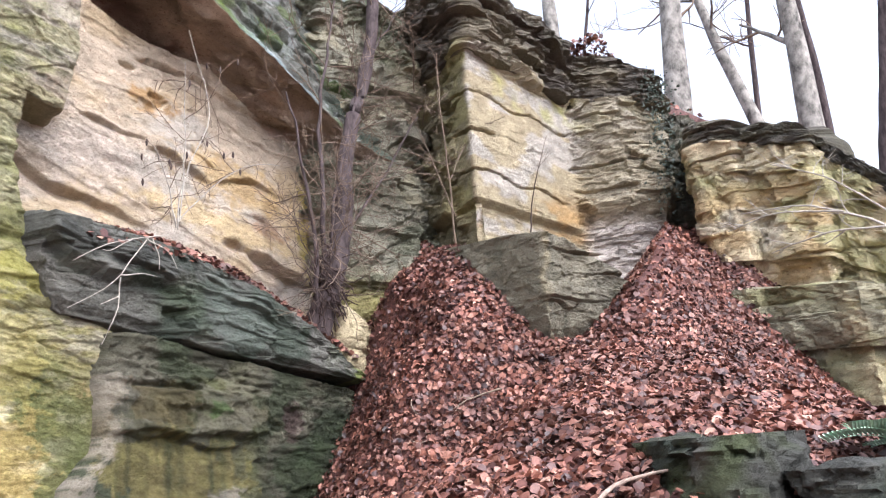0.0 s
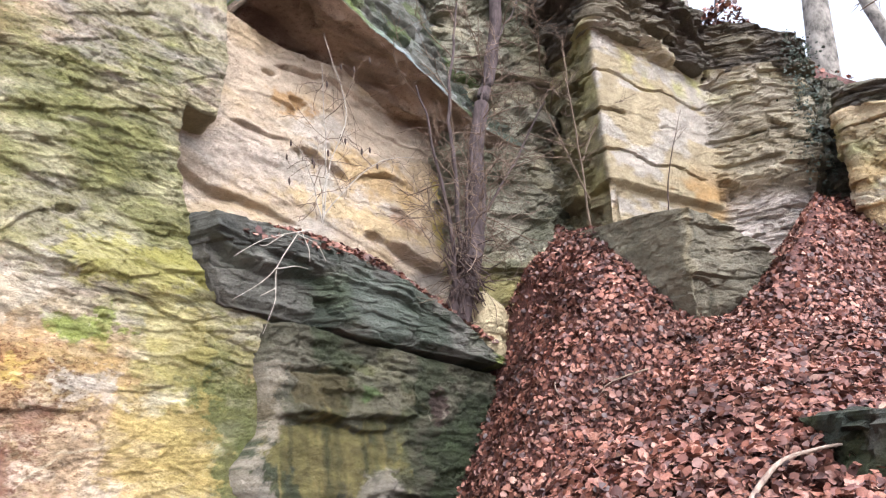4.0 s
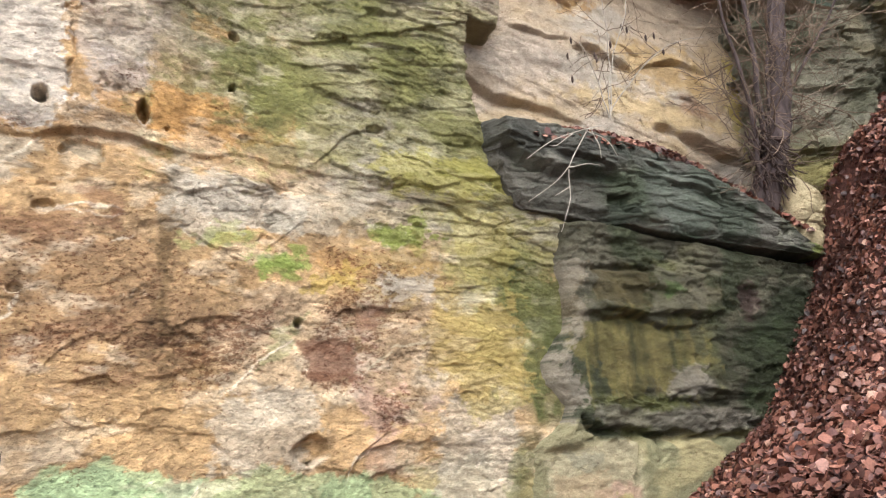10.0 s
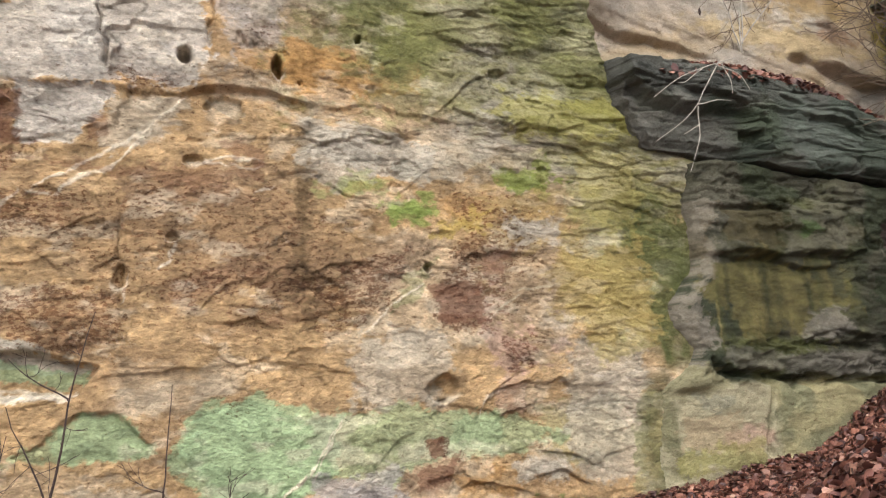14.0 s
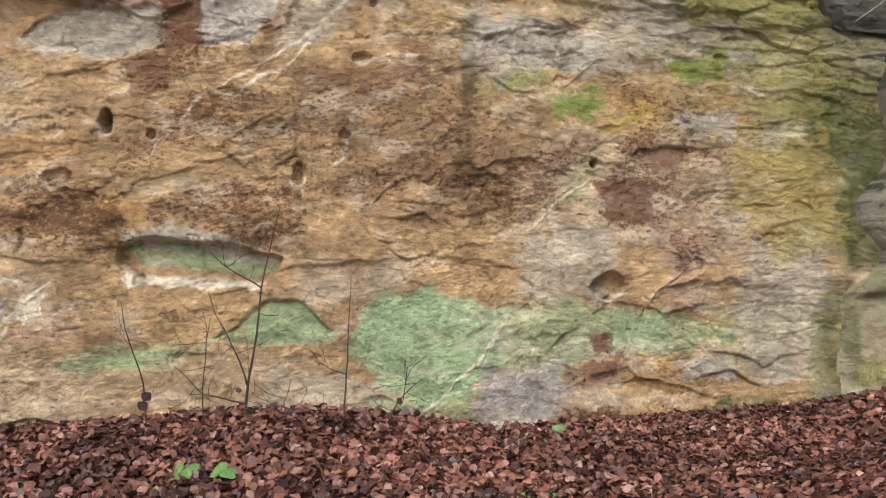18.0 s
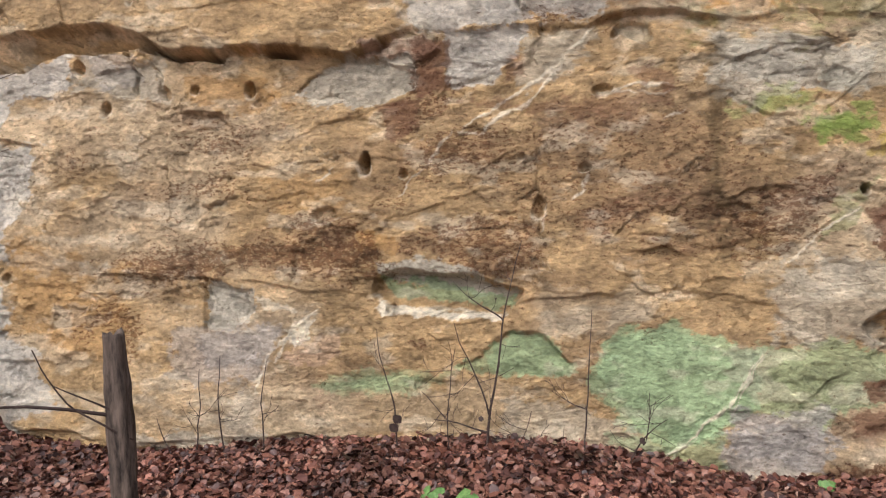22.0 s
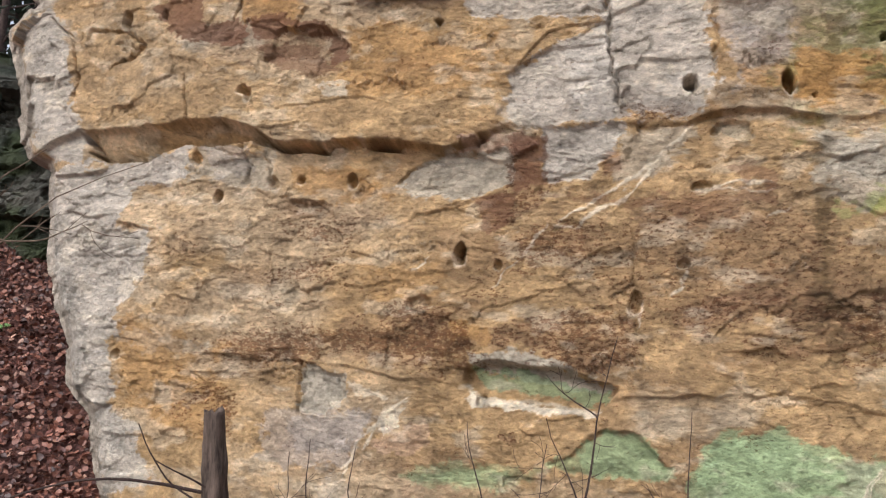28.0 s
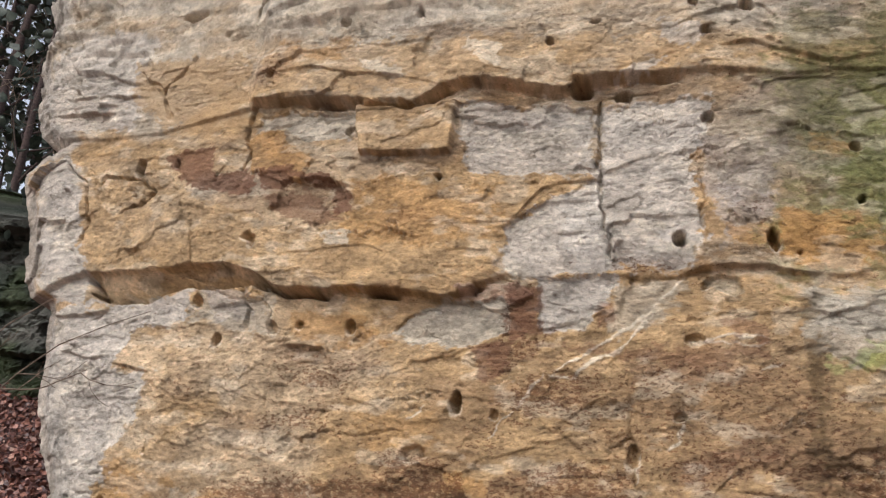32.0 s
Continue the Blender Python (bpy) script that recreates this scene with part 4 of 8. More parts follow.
    patch(F, PURPLE, ((-1.47, 3.58), (-0.74, 3.59), (-0.31, 3.42), (-0.92, 3.36), (-1.43, 3.43)), 0.08, 0.4, 0.0, 0.06)
    patch(F, RUST, ((-2.76, 2.50), (-2.25, 2.65), (-1.43, 2.64), (-1.47, 2.30), (-1.76, 2.15), (-2.45, 2.35), (-2.76, 2.40)), 0.08, 0.75, 0.0, 0.06)
    patch(F, RUST, ((-1.29, 2.69), (-0.61, 2.86), (-0.75, 2.49), (-1.20, 2.54)), 0.1, 0.6, 0.0, 0.06)
    patch(F, RUST, ((-4.23, 2.57), (-3.42, 2.67), (-2.87, 2.45), (-3.08, 2.14), (-3.74, 2.14), (-4.21, 2.24)), 0.1, 0.5, 0.0, 0.06)
    patch(F, ORANGE, ((-3.20, 2.56), (-2.82, 2.50), (-2.76, 2.40), (-3.14, 2.35)), 0.05, 0.6, 0.0, 0.06)
    patch(F, RUST, ((-5.48, 2.35), (-4.71, 2.46), (-4.57, 2.13), (-5.33, 2.07)), 0.1, 0.4, 0.0, 0.06)
    patch(F, ORANGE, ((-6.82, 2.60), (-5.47, 2.24), (-5.41, 1.33), (-6.22, 1.30), (-6.77, 1.99)), 0.12, 0.45, 0.0, 0.06)
    patch(F, ORANGE, ((-4.07, 3.12), (-3.32, 3.10), (-3.20, 2.72), (-3.88, 2.68)), 0.12, 0.35, 0.0, 0.06)
    patch(F, BUFF, ((-5.35, 1.33), (-4.05, 1.12), (-2.63, 1.14), (-1.66, 1.24), (-1.66, 0.82), (-4.50, 0.57), (-5.31, 0.67)), 0.12, 0.5, 0.0, 0.06)
    patch(F, OCHRE, ((-6.43, 1.35), (-5.28, 1.33), (-5.24, 0.56), (-5.97, 0.68)), 0.1, 0.5, 0.0, 0.06)
    patch(F, LICHEN, ((-3.49, 1.20), (-3.00, 1.29), (-2.48, 1.25), (-2.58, 1.12), (-3.32, 1.11)), 0.06, 0.42, 0.0, 0.06)
    patch(F, LICHEN, ((-1.99, 1.47), (-1.75, 1.64), (-1.43, 1.63), (-1.18, 1.36), (-1.24, 1.27), (-1.89, 1.28), (-2.23, 1.34)), 0.035, 0.64, 0.03, 0.03)
    patch(F, LICHEN * 0.95, ((-0.80, 1.65), (-0.42, 1.71), (-0.21, 1.58), (0.33, 1.48), (0.32, 1.05), (-0.03, 0.81), (-0.35, 0.70), (-0.77, 0.97), (-1.02, 1.32)), 0.05, 0.72, 0.0, 0.06)
    patch(F, GREYB, ((-3.00, 2.27), (-2.50, 2.35), (-2.15, 2.22), (-1.61, 2.06), (-1.64, 2.01), (-2.14, 2.05), (-2.91, 2.12)), 0.03, 0.9, 0.0, 0.06)
    patch(F, LICHEN * 0.8, ((-2.91, 2.12), (-2.34, 2.10), (-1.68, 2.01), (-1.73, 1.86), (-2.14, 1.93), (-2.86, 2.02)), 0.03, 0.77, 0.0, 0.06)
    patch(F, PALE, ((-2.96, 1.99), (-2.80, 1.89), (-2.34, 1.85), (-1.75, 1.81), (-1.85, 1.74), (-2.34, 1.79), (-2.85, 1.81)), 0.02, 0.95, 0.0, 0.02)
    patch(F, None, ((-3.00, 2.14), (-2.76, 2.20), (-2.14, 2.15), (-1.61, 2.03), (-1.75, 1.79), (-2.34, 1.82), (-2.80, 1.86), (-2.97, 2.01)), 0.03, 0.0, 0.13, 0.02)
    bed_rim(F, ((-3.00, 2.17), (-2.65, 2.20), (-2.14, 2.15), (-1.61, 2.03)), 0.02, 0.06, 0.12)
    bed_rim(F, ((-1.90, 1.57), (-1.71, 1.67), (-1.43, 1.62), (-1.18, 1.38)), 0.03, 0.02, 0.1)
    bed_rim(F, ((-6.79, 4.03), (-6.42, 4.01), (-6.07, 4.04), (-5.79, 3.99)), 0.02, 0.0, 0.1)
    bed_rim(F, ((-7.77, 3.73), (-7.29, 3.64), (-7.06, 3.66)), 0.05, 0.03, 0.12)
    bed_rim(F, ((-7.02, 3.56), (-6.75, 3.53), (-6.49, 3.48)), 0.05, 0.03, 0.12)
    bed_rim(F, ((-8.05, 4.11), (-7.57, 4.14), (-7.26, 4.18)), 0.05, 0.03, 0.12)
    bed_rim(F, ((-5.04, 3.77), (-4.71, 3.76), (-4.40, 3.61)), 0.035, 0.03, 0.12)
    bed_rim(F, ((-5.27, 3.28), (-4.88, 3.19)), 0.03, 0.02, 0.08)
    bed_rim(F, ((-5.40, 2.12), (-4.95, 2.18), (-4.69, 2.13), (-4.09, 2.08), (-3.63, 2.03), (-2.97, 2.01)), 0.015, 0.01, 0.1)
    bed_rim(F, ((-1.61, 1.96), (-1.06, 1.97), (-0.33, 2.03), (0.34, 1.93)), 0.02, 0.015, 0.12)
    bed_rim(F, ((-0.71, 2.37), (-0.37, 2.39), (-0.24, 2.30)), 0.03, 0.02, 0.08)
    bed_rim(F, ((-2.06, 3.10), (-1.76, 3.27), (-1.62, 3.33)), 0.02, 0.0, 0.08)
    bed_rim(F, ((-0.52, 3.10), (-0.31, 3.23), (-0.14, 3.26)), 0.025, 0.0, 0.08)
    bed_rim(F, ((-0.88, 2.44), (-0.66, 2.63), (-0.53, 2.70)), 0.02, 0.0, 0.08)
    bed_rim(F, ((-6.09, 1.39), (-5.82, 1.44), (-5.64, 1.32)), 0.035, 0.03, 0.1)
    bed_rim(F, ((-5.24, 0.59), (-4.74, 0.65), (-3.97, 0.70), (-3.15, 0.71)), 0.05, 0.02, 0.12)
    bed_rim(F, ((-6.84, 0.68), (-6.31, 0.69), (-5.63, 0.62)), 0.1, 0.06, 0.2)
    bed_rim(F, ((-7.01, 1.38), (-6.43, 1.32), (-6.22, 1.30)), 0.05, 0.03, 0.12)
    bed_rim(F, ((-7.23, 1.68), (-6.85, 1.60), (-6.67, 1.63)), 0.05, 0.03, 0.1)
    bed_rim(F, ((-6.49, 2.11), (-6.07, 2.06), (-5.58, 1.89)), 0.03, 0.01, 0.12)
    fissure(F, ((-4.65, 2.13), (-4.62, 1.63)), 0.014, 0.06)
    fissure(F, ((-5.07, 3.27), (-5.01, 2.69)), 0.008, 0.03)
    fissure(F, ((-1.50, 3.43), (-1.47, 2.94), (-1.44, 2.49)), 0.012, 0.03)
    fissure(F, ((-5.61, 4.44), (-5.46, 4.18), (-5.48, 4.00)), 0.02, 0.06)
    fissure(F, ((-5.33, 4.32), (-5.19, 4.16), (-5.24, 3.99)), 0.02, 0.05)
    veins(F, ((-2.77, 2.89), (-2.51, 3.17), (-2.24, 3.47), (-2.16, 3.52), (-1.91, 3.66), (-1.62, 3.82), (-1.28, 4.10), (-0.96, 4.40)), 0.02, 0.012)
    veins(F, ((-2.21, 3.51), (-2.01, 3.46), (-1.71, 3.67), (-1.47, 3.79), (-1.24, 4.07)), 0.022, 0.012)
    veins(F, ((-0.96, 3.80), (-0.73, 3.83), (-0.30, 3.78)), 0.024, 0.012)
    veins(F, ((-3.55, 3.05), (-3.35, 3.16)), 0.012, 0.01)
    veins(F, ((-0.37, 3.47), (-0.22, 3.60)), 0.014, 0.01)
    veins(F, ((-4.08, 1.09), (-3.92, 1.49), (-3.73, 1.66), (-3.48, 1.82)), 0.024, 0.01)
    veins(F, ((-0.44, 0.56), (-0.19, 0.84), (0.21, 1.21), (0.33, 1.43)), 0.018, 0.01)
    veins(F, ((-1.19, 2.86), (-1.06, 2.92), (-1.03, 3.07)), 0.02, 0.01)
    pit(F, -3.08, 3.22, 0.069, 0.111, 0.16)
    pit(F, -3.45, 2.72, 0.133, 0.074, 0.06)
    pit(F, -5.80, 3.85, 0.063, 0.082, 0.1)
    pit(F, -5.15, 3.98, 0.085, 0.097, 0.06)
    pit(F, -4.26, 3.98, 0.063, 0.080, 0.06)
    pit(F, -4.82, 3.99, 0.059, 0.059, 0.05)
    pit(F, -1.46, 2.76, 0.060, 0.131, 0.06)
    pit(F, -6.78, 2.14, 0.046, 0.059, 0.05)
    pit(F, -2.72, 3.10, 0.042, 0.052, 0.05)
    pit(F, -5.55, 4.99, 0.065, 0.071, 0.1)
    pit(F, -6.12, 4.29, 0.052, 0.065, 0.05)
    pit(F, -0.91, 3.80, 0.083, 0.052, 0.05)
    pit(F, -6.36, 2.65, 0.038, 0.051, 0.05)
    pit(F, -2.81, 1.86, 0.036, 0.051, 0.05)
    patch(F, LICHEN, ((-0.81, 1.65), (-0.37, 1.73), (-0.12, 1.61), (0.34, 1.54), (0.22, 1.05), (-0.03, 0.76), (-0.43, 0.78), (-0.82, 0.90), (-1.05, 1.29)), 0.06, 0.77, 0.0, 0.06)
    patch(F, LICHEN, ((0.33, 1.49), (0.92, 1.63), (1.45, 1.47), (2.01, 1.45), (2.58, 1.28), (2.00, 1.08), (1.22, 1.16), (0.79, 0.88), (0.22, 1.00)), 0.08, 0.64, 0.0, 0.06)
    patch(F, LICHEN, ((-1.98, 1.46), (-1.66, 1.66), (-1.38, 1.61), (-1.15, 1.34), (-1.33, 1.25), (-1.88, 1.32)), 0.035, 0.59, 0.0, 0.06)
    patch(F, LICHEN, ((-3.30, 1.27), (-2.76, 1.23), (-2.28, 1.28), (-2.50, 1.11), (-3.30, 1.12)), 0.06, 0.38, 0.0, 0.06)
    patch(F, LICHEN, ((2.30, 1.60), (3.13, 1.59), (3.29, 1.15), (2.85, 0.89), (2.28, 1.13)), 0.12, 0.30, 0.0, 0.06)
    patch(F, GREYP, ((0.07, 0.86), (0.79, 0.93), (0.89, 0.72), (0.67, 0.43), (0.06, 0.52)), 0.08, 0.8, 0.0, 0.06)
    patch(F, GREYB, ((-1.75, 1.08), (-1.10, 1.05), (-0.43, 0.69), (-0.82, 0.56), (-1.84, 0.66)), 0.1, 0.5, 0.0, 0.06)
    patch(F, GREYB, ((0.56, 2.25), (1.26, 2.30), (1.47, 1.99), (1.13, 1.63), (0.54, 1.59), (0.40, 1.95)), 0.12, 0.6, 0.0, 0.06)
    patch(F, GREYB, ((2.56, 2.14), (3.48, 2.30), (3.39, 0.82), (2.73, 0.74), (2.52, 1.17)), 0.12, 0.65, 0.0, 0.06)
    patch(F, PINK, ((1.90, 3.06), (2.60, 3.07), (2.61, 2.03), (1.91, 1.82), (1.70, 2.25)), 0.1, 0.75, 0.0, 0.06)
    patch(F, RUST, ((1.57, 3.16), (2.25, 3.06), (1.83, 2.68), (1.76, 2.25), (1.31, 2.30), (1.27, 2.62)), 0.05, 0.75, 0.0, 0.06)
    patch(F, RUST, ((1.33, 2.65), (1.77, 2.68), (1.76, 2.41), (1.48, 2.30), (1.26, 2.46)), 0.04, 0.85, 0.012, 0.06)
    patch(F, RUST, ((1.90, 2.25), (2.45, 2.25), (2.32, 1.87), (1.89, 1.88)), 0.06, 0.75, 0.0, 0.06)
    patch(F, RUST, ((0.41, 2.87), (1.06, 3.04), (1.00, 2.78), (0.67, 2.59), (0.41, 2.72)), 0.05, 0.75, 0.0, 0.06)
    patch(F, RUST, ((-1.10, 2.80), (-0.41, 2.91), (-0.10, 2.82), (-0.61, 2.56), (-1.14, 2.56)), 0.1, 0.6, 0.0, 0.06)
    patch(F, RUST, ((-0.61, 2.51), (-0.21, 2.54), (-0.11, 2.41), (-0.51, 2.36)), 0.06, 0.5, 0.0, 0.06)
    patch(F, UMBER, ((-1.48, 3.69), (-0.09, 3.75), (0.10, 2.97), (-0.80, 2.86), (-1.48, 3.19)), 0.2, 0.6, 0.0, 0.06)
    patch(F, YMOSS, ((0.83, 2.57), (1.11, 2.83), (1.28, 2.94), (1.16, 2.62), (0.88, 2.41)), 0.04, 0.7, 0.0, 0.06)
    patch(F, MOSSY, ((0.80, 3.46), (1.24, 3.50), (1.24, 3.34), (0.91, 3.28)), 0.04, 0.9, 0.0, 0.06)
    patch(F, MOSSY, ((0.32, 3.63), (0.75, 3.70), (0.75, 3.54), (0.38, 3.53)), 0.05, 0.6, 0.0, 0.06)
    patch(F, MOSSY, ((1.99, 3.77), (2.40, 3.85), (2.51, 3.68), (2.04, 3.64)), 0.04, 0.85, 0.0, 0.06)
    patch(F, YELLOW, ((1.41, 3.40), (1.80, 3.41), (1.74, 3.25), (1.43, 3.24)), 0.04, 0.6, 0.0, 0.06)
    patch(F, ORANGE, ((1.41, 3.59), (1.98, 3.61), (2.09, 3.34), (1.79, 3.22), (1.46, 3.37)), 0.06, 0.5, 0.0, 0.06)
    patch(F, ORANGE, ((2.10, 3.56), (2.63, 3.55), (2.56, 3.35), (2.14, 3.34)), 0.05, 0.6, 0.0, 0.06)
    patch(F, GREYP, ((2.09, 3.31), (2.62, 3.32), (2.61, 3.15), (2.14, 3.14)), 0.03, 0.75, 0.0, 0.06)
    patch(F, YELLOW, ((2.61, 3.18), (3.79, 3.38), (3.78, 2.13), (3.03, 1.92), (2.64, 2.47)), 0.12, 0.7, 0.0, 0.06)
    patch(F, YMOSS, ((2.69, 3.69), (3.81, 3.79), (3.82, 2.87), (3.02, 2.91)), 0.12, 0.7, 0.0, 0.06)
    patch(F, DARKG, ((3.76, 3.38), (4.24, 3.39), (4.27, 2.81), (3.92, 2.47), (3.78, 2.13), (3.53, 2.24)), 0.05, 0.85, 0.0, 0.06)
    patch(F, DARKG, ((3.68, 1.57), (3.93, 1.57), (3.75, 0.69), (3.57, 0.70)), 0.2, 0.5, 0.0, 0.06)
    patch(F, YMOSS, ((3.31, 1.58), (3.71, 1.57), (3.59, 0.65), (3.20, 0.61)), 0.06, 0.7, 0.0, 0.06)
    patch(F, GREYB, ((0.12, 4.07), (0.76, 4.16), (1.31, 3.97), (1.30, 3.69), (0.75, 3.73), (0.17, 3.81)), 0.06, 0.8, 0.0, 0.06)
    patch(F, GREYB, ((1.55, 4.45), (2.13, 4.42), (2.06, 4.11), (1.54, 4.14)), 0.06, 0.7, 0.0, 0.06)
    patch(F, RUST, ((0.90, 1.02), (1.44, 1.10), (1.33, 0.90), (1.05, 0.76), (0.89, 0.82)), 0.05, 0.75, 0.0, 0.06)
    patch(F, RUST, ((0.78, 0.58), (1.37, 0.57), (1.31, 0.40), (0.83, 0.40)), 0.05, 0.7, 0.0, 0.06)
    patch(F, RUST, ((1.20, 1.29), (1.34, 1.29), (1.28, 1.14), (1.20, 1.16)), 0.03, 0.9, 0.0, 0.06)
    patch(F, ORANGE, ((1.38, 0.95), (1.99, 1.03), (1.88, 0.88), (1.43, 0.80)), 0.06, 0.6, 0.0, 0.06)
    patch(F, OCHRE, ((1.49, 0.79), (2.27, 0.76), (2.25, 0.45), (1.47, 0.44)), 0.08, 0.5, 0.0, 0.06)
    patch(F, GREYB, ((1.99, 1.03), (2.57, 1.01), (2.50, 0.85), (2.04, 0.87)), 0.05, 0.7, 0.0, 0.06)
    patch(F, YMOSS, ((1.42, 0.44), (2.79, 0.68), (2.77, 0.47), (1.69, 0.30)), 0.06, 0.7, 0.0, 0.06)
    patch(F, MOSSY * 0.7, ((2.21, 0.68), (2.49, 0.67), (2.46, 0.54), (2.26, 0.55)), 0.03, 0.8, 0.0, 0.06)
    patch(F, (0.13, 0.085, 0.04), ((0.03, 4.23), (0.13, 4.23), (0.10, 2.26), (0.01, 2.26)), 0.05, 0.6, 0.0, 0.06)
    patch(F, BUFF, ((-1.47, 2.07), (-0.91, 1.96), (-0.42, 1.86), (-0.91, 1.62), (-1.47, 1.68)), 0.1, 0.5, 0.0, 0.06)
    bed_rim(F, ((1.68, 1.56), (1.79, 1.69), (2.14, 1.77), (2.60, 1.76)), 0.04, 0.01, 0.12)
    bed_rim(F, ((1.43, 0.82), (1.76, 0.89), (1.87, 0.78)), 0.03, 0.02, 0.08)
    bed_rim(F, ((2.16, 0.87), (2.50, 0.91), (2.79, 0.74)), 0.045, 0.03, 0.1)
    bed_rim(F, ((-0.91, 0.78), (-0.77, 0.82), (-0.67, 0.77)), 0.03, 0.03, 0.06)
    bed_rim(F, ((0.66, 4.15), (0.87, 4.10), (1.09, 4.17), (1.29, 4.24)), 0.07, 0.04, 0.1)
    bed_rim(F, ((2.71, 4.09), (2.96, 4.15), (3.14, 4.13)), 0.05, 0.03, 0.08)
    bed_rim(F, ((-1.70, 1.67), (-1.47, 1.66), (-1.15, 1.32)), 0.03, 0.02, 0.08)
    bed_rim(F, ((-1.47, 2.02), (-0.95, 1.97), (-0.12, 1.98), (0.55, 1.90)), 0.014, 0.01, 0.1)
    bed_rim(F, ((0.40, 2.25), (0.72, 2.46), (1.16, 2.70)), 0.015, 0.0, 0.08)
    bed_rim(F, ((2.61, 3.18), (3.10, 3.25), (3.73, 3.38)), 0.02, 0.01, 0.1)
    bed_rim(F, ((2.64, 2.47), (3.12, 2.49), (3.68, 2.58)), 0.02, 0.01, 0.1)
    bed_rim(F, ((0.86, 3.52), (1.25, 3.80), (1.42, 3.81)), 0.02, 0.0, 0.08)
    veins(F, ((0.56, 2.25), (0.83, 2.49), (1.16, 2.73)), 0.014, 0.01)
    veins(F, ((-0.43, 0.57), (-0.13, 0.89), (0.07, 1.01), (0.39, 1.47)), 0.014, 0.008)
    veins(F, ((1.82, 2.36), (2.12, 2.63), (2.53, 2.68)), 0.014, 0.01)
    veins(F, ((1.64, 1.41), (1.71, 1.62), (1.91, 1.74)), 0.02, 0.01)
    veins(F, ((-0.95, 3.76), (-0.60, 3.78), (-0.30, 3.76)), 0.02, 0.01)
    veins(F, ((-1.48, 2.55), (-1.43, 2.80)), 0.016, 0.01)
    pit(F, 1.23, 2.86, 0.048, 0.053, 0.13)
    pit(F, 1.30, 1.73, 0.158, 0.148, 0.08)
    pit(F, -1.06, 3.11, 0.051, 0.041, 0.05)
    pit(F, -0.79, 4.31, 0.043, 0.043, 0.05)
    pit(F, 1.32, 1.61, 0.053, 0.032, 0.08)
    patch(F, YMOSS, ((0.47, 5.46), (3.12, 6.06), (3.53, 4.57), (2.55, 4.24), (1.57, 4.34), (0.79, 4.79)), 0.2, 0.7, 0.0, 0.06)
    patch(F, MOSS, ((0.75, 5.38), (1.39, 5.53), (1.73, 5.14), (1.24, 4.78), (0.74, 5.02)), 0.06, 0.9, 0.0, 0.06)
    patch(F, MOSS, ((-0.08, 5.26), (0.53, 5.35), (0.47, 5.04), (-0.05, 4.92)), 0.3, 0.25, 0.0, 0.06)
    patch(F, ORANGE, ((-0.11, 4.97), (0.69, 5.07), (0.79, 4.50), (0.15, 4.38), (-0.10, 4.58)), 0.06, 0.8, 0.0, 0.06)
    patch(F, ORANGE, ((0.74, 4.87), (1.25, 4.96), (1.18, 4.60), (0.79, 4.53)), 0.05, 0.8, 0.0, 0.06)
    patch(F, MOSS, ((0.90, 4.83), (1.19, 4.89), (1.12, 4.59), (0.92, 4.57)), 0.04, 0.5, 0.0, 0.06)
    patch(F, GREYP, ((-0.66, 5.40), (-0.26, 5.52), (-0.16, 5.19), (-0.55, 5.08)), 0.08, 0.55, 0.0, 0.06)
    patch(F, GREYW, ((-2.08, 5.23), (-1.71, 5.34), (-1.64, 4.52), (-1.78, 4.45), (-2.03, 4.47)), 0.1, 0.75, 0.0, 0.06)
    patch(F, GREYB, ((1.59, 4.76), (2.16, 4.94), (2.25, 4.52), (1.69, 4.29)), 0.06, 0.75, 0.0, 0.06)
    patch(F, GREYW, ((-1.63, 4.67), (-1.37, 4.70), (-1.06, 4.90), (-0.91, 4.54), (-1.41, 4.59)), 0.06, 0.6, 0.0, 0.06)
    patch(F, GREYB, ((0.05, 4.26), (0.78, 4.16), (0.71, 3.66), (0.35, 3.53), (0.05, 3.83)), 0.08, 0.7, 0.0, 0.06)
    patch(F, MOSS, ((2.32, 4.59), (3.41, 4.75), (3.51, 4.44), (2.55, 4.24)), 0.1, 0.6, 0.0, 0.06)
    patch(F, MOSS, ((1.40, 5.85), (2.99, 6.25), (2.96, 5.83), (1.76, 5.65)), 0.15, 0.5, 0.0, 0.06)
    patch(F, YMOSS, ((3.40, 4.05), (4.34, 4.07), (4.19, 3.52), (3.54, 3.44)), 0.1, 0.7, 0.0, 0.06)
    patch(F, YMOSS, ((0.59, 5.84), (2.99, 6.25), (3.10, 5.85), (0.80, 5.32)), 0.2, 0.6, 0.0, 0.06)
    bed_rim(F, ((1.34, 4.41), (1.58, 4.58), (1.78, 4.78), (2.15, 4.91), (2.61, 4.93), (3.22, 4.93)), 0.026, 0.008, 0.36)
    bed_rim(F, ((1.57, 4.22), (2.24, 4.27), (2.75, 4.31), (3.52, 4.47)), 0.026, 0.010, 0.30)
    bed_rim(F, ((0.92, 5.43), (1.75, 5.49), (2.47, 5.69), (3.08, 5.71)), 0.022, 0.006, 0.18)
    bed_rim(F, ((1.14, 5.22), (1.74, 5.33), (2.39, 5.45), (3.13, 5.42)), 0.019, 0.006, 0.14)
    bed_rim(F, ((2.11, 5.12), (2.63, 5.19), (3.24, 5.20)), 0.019, 0.006, 0.14)
    bed_rim(F, ((1.90, 5.87), (2.42, 5.98), (3.04, 6.02)), 0.022, 0.006, 0.18)
    bed_rim(F, ((0.56, 4.09), (0.83, 4.05), (1.22, 4.19)), 0.022, 0.010, 0.12)
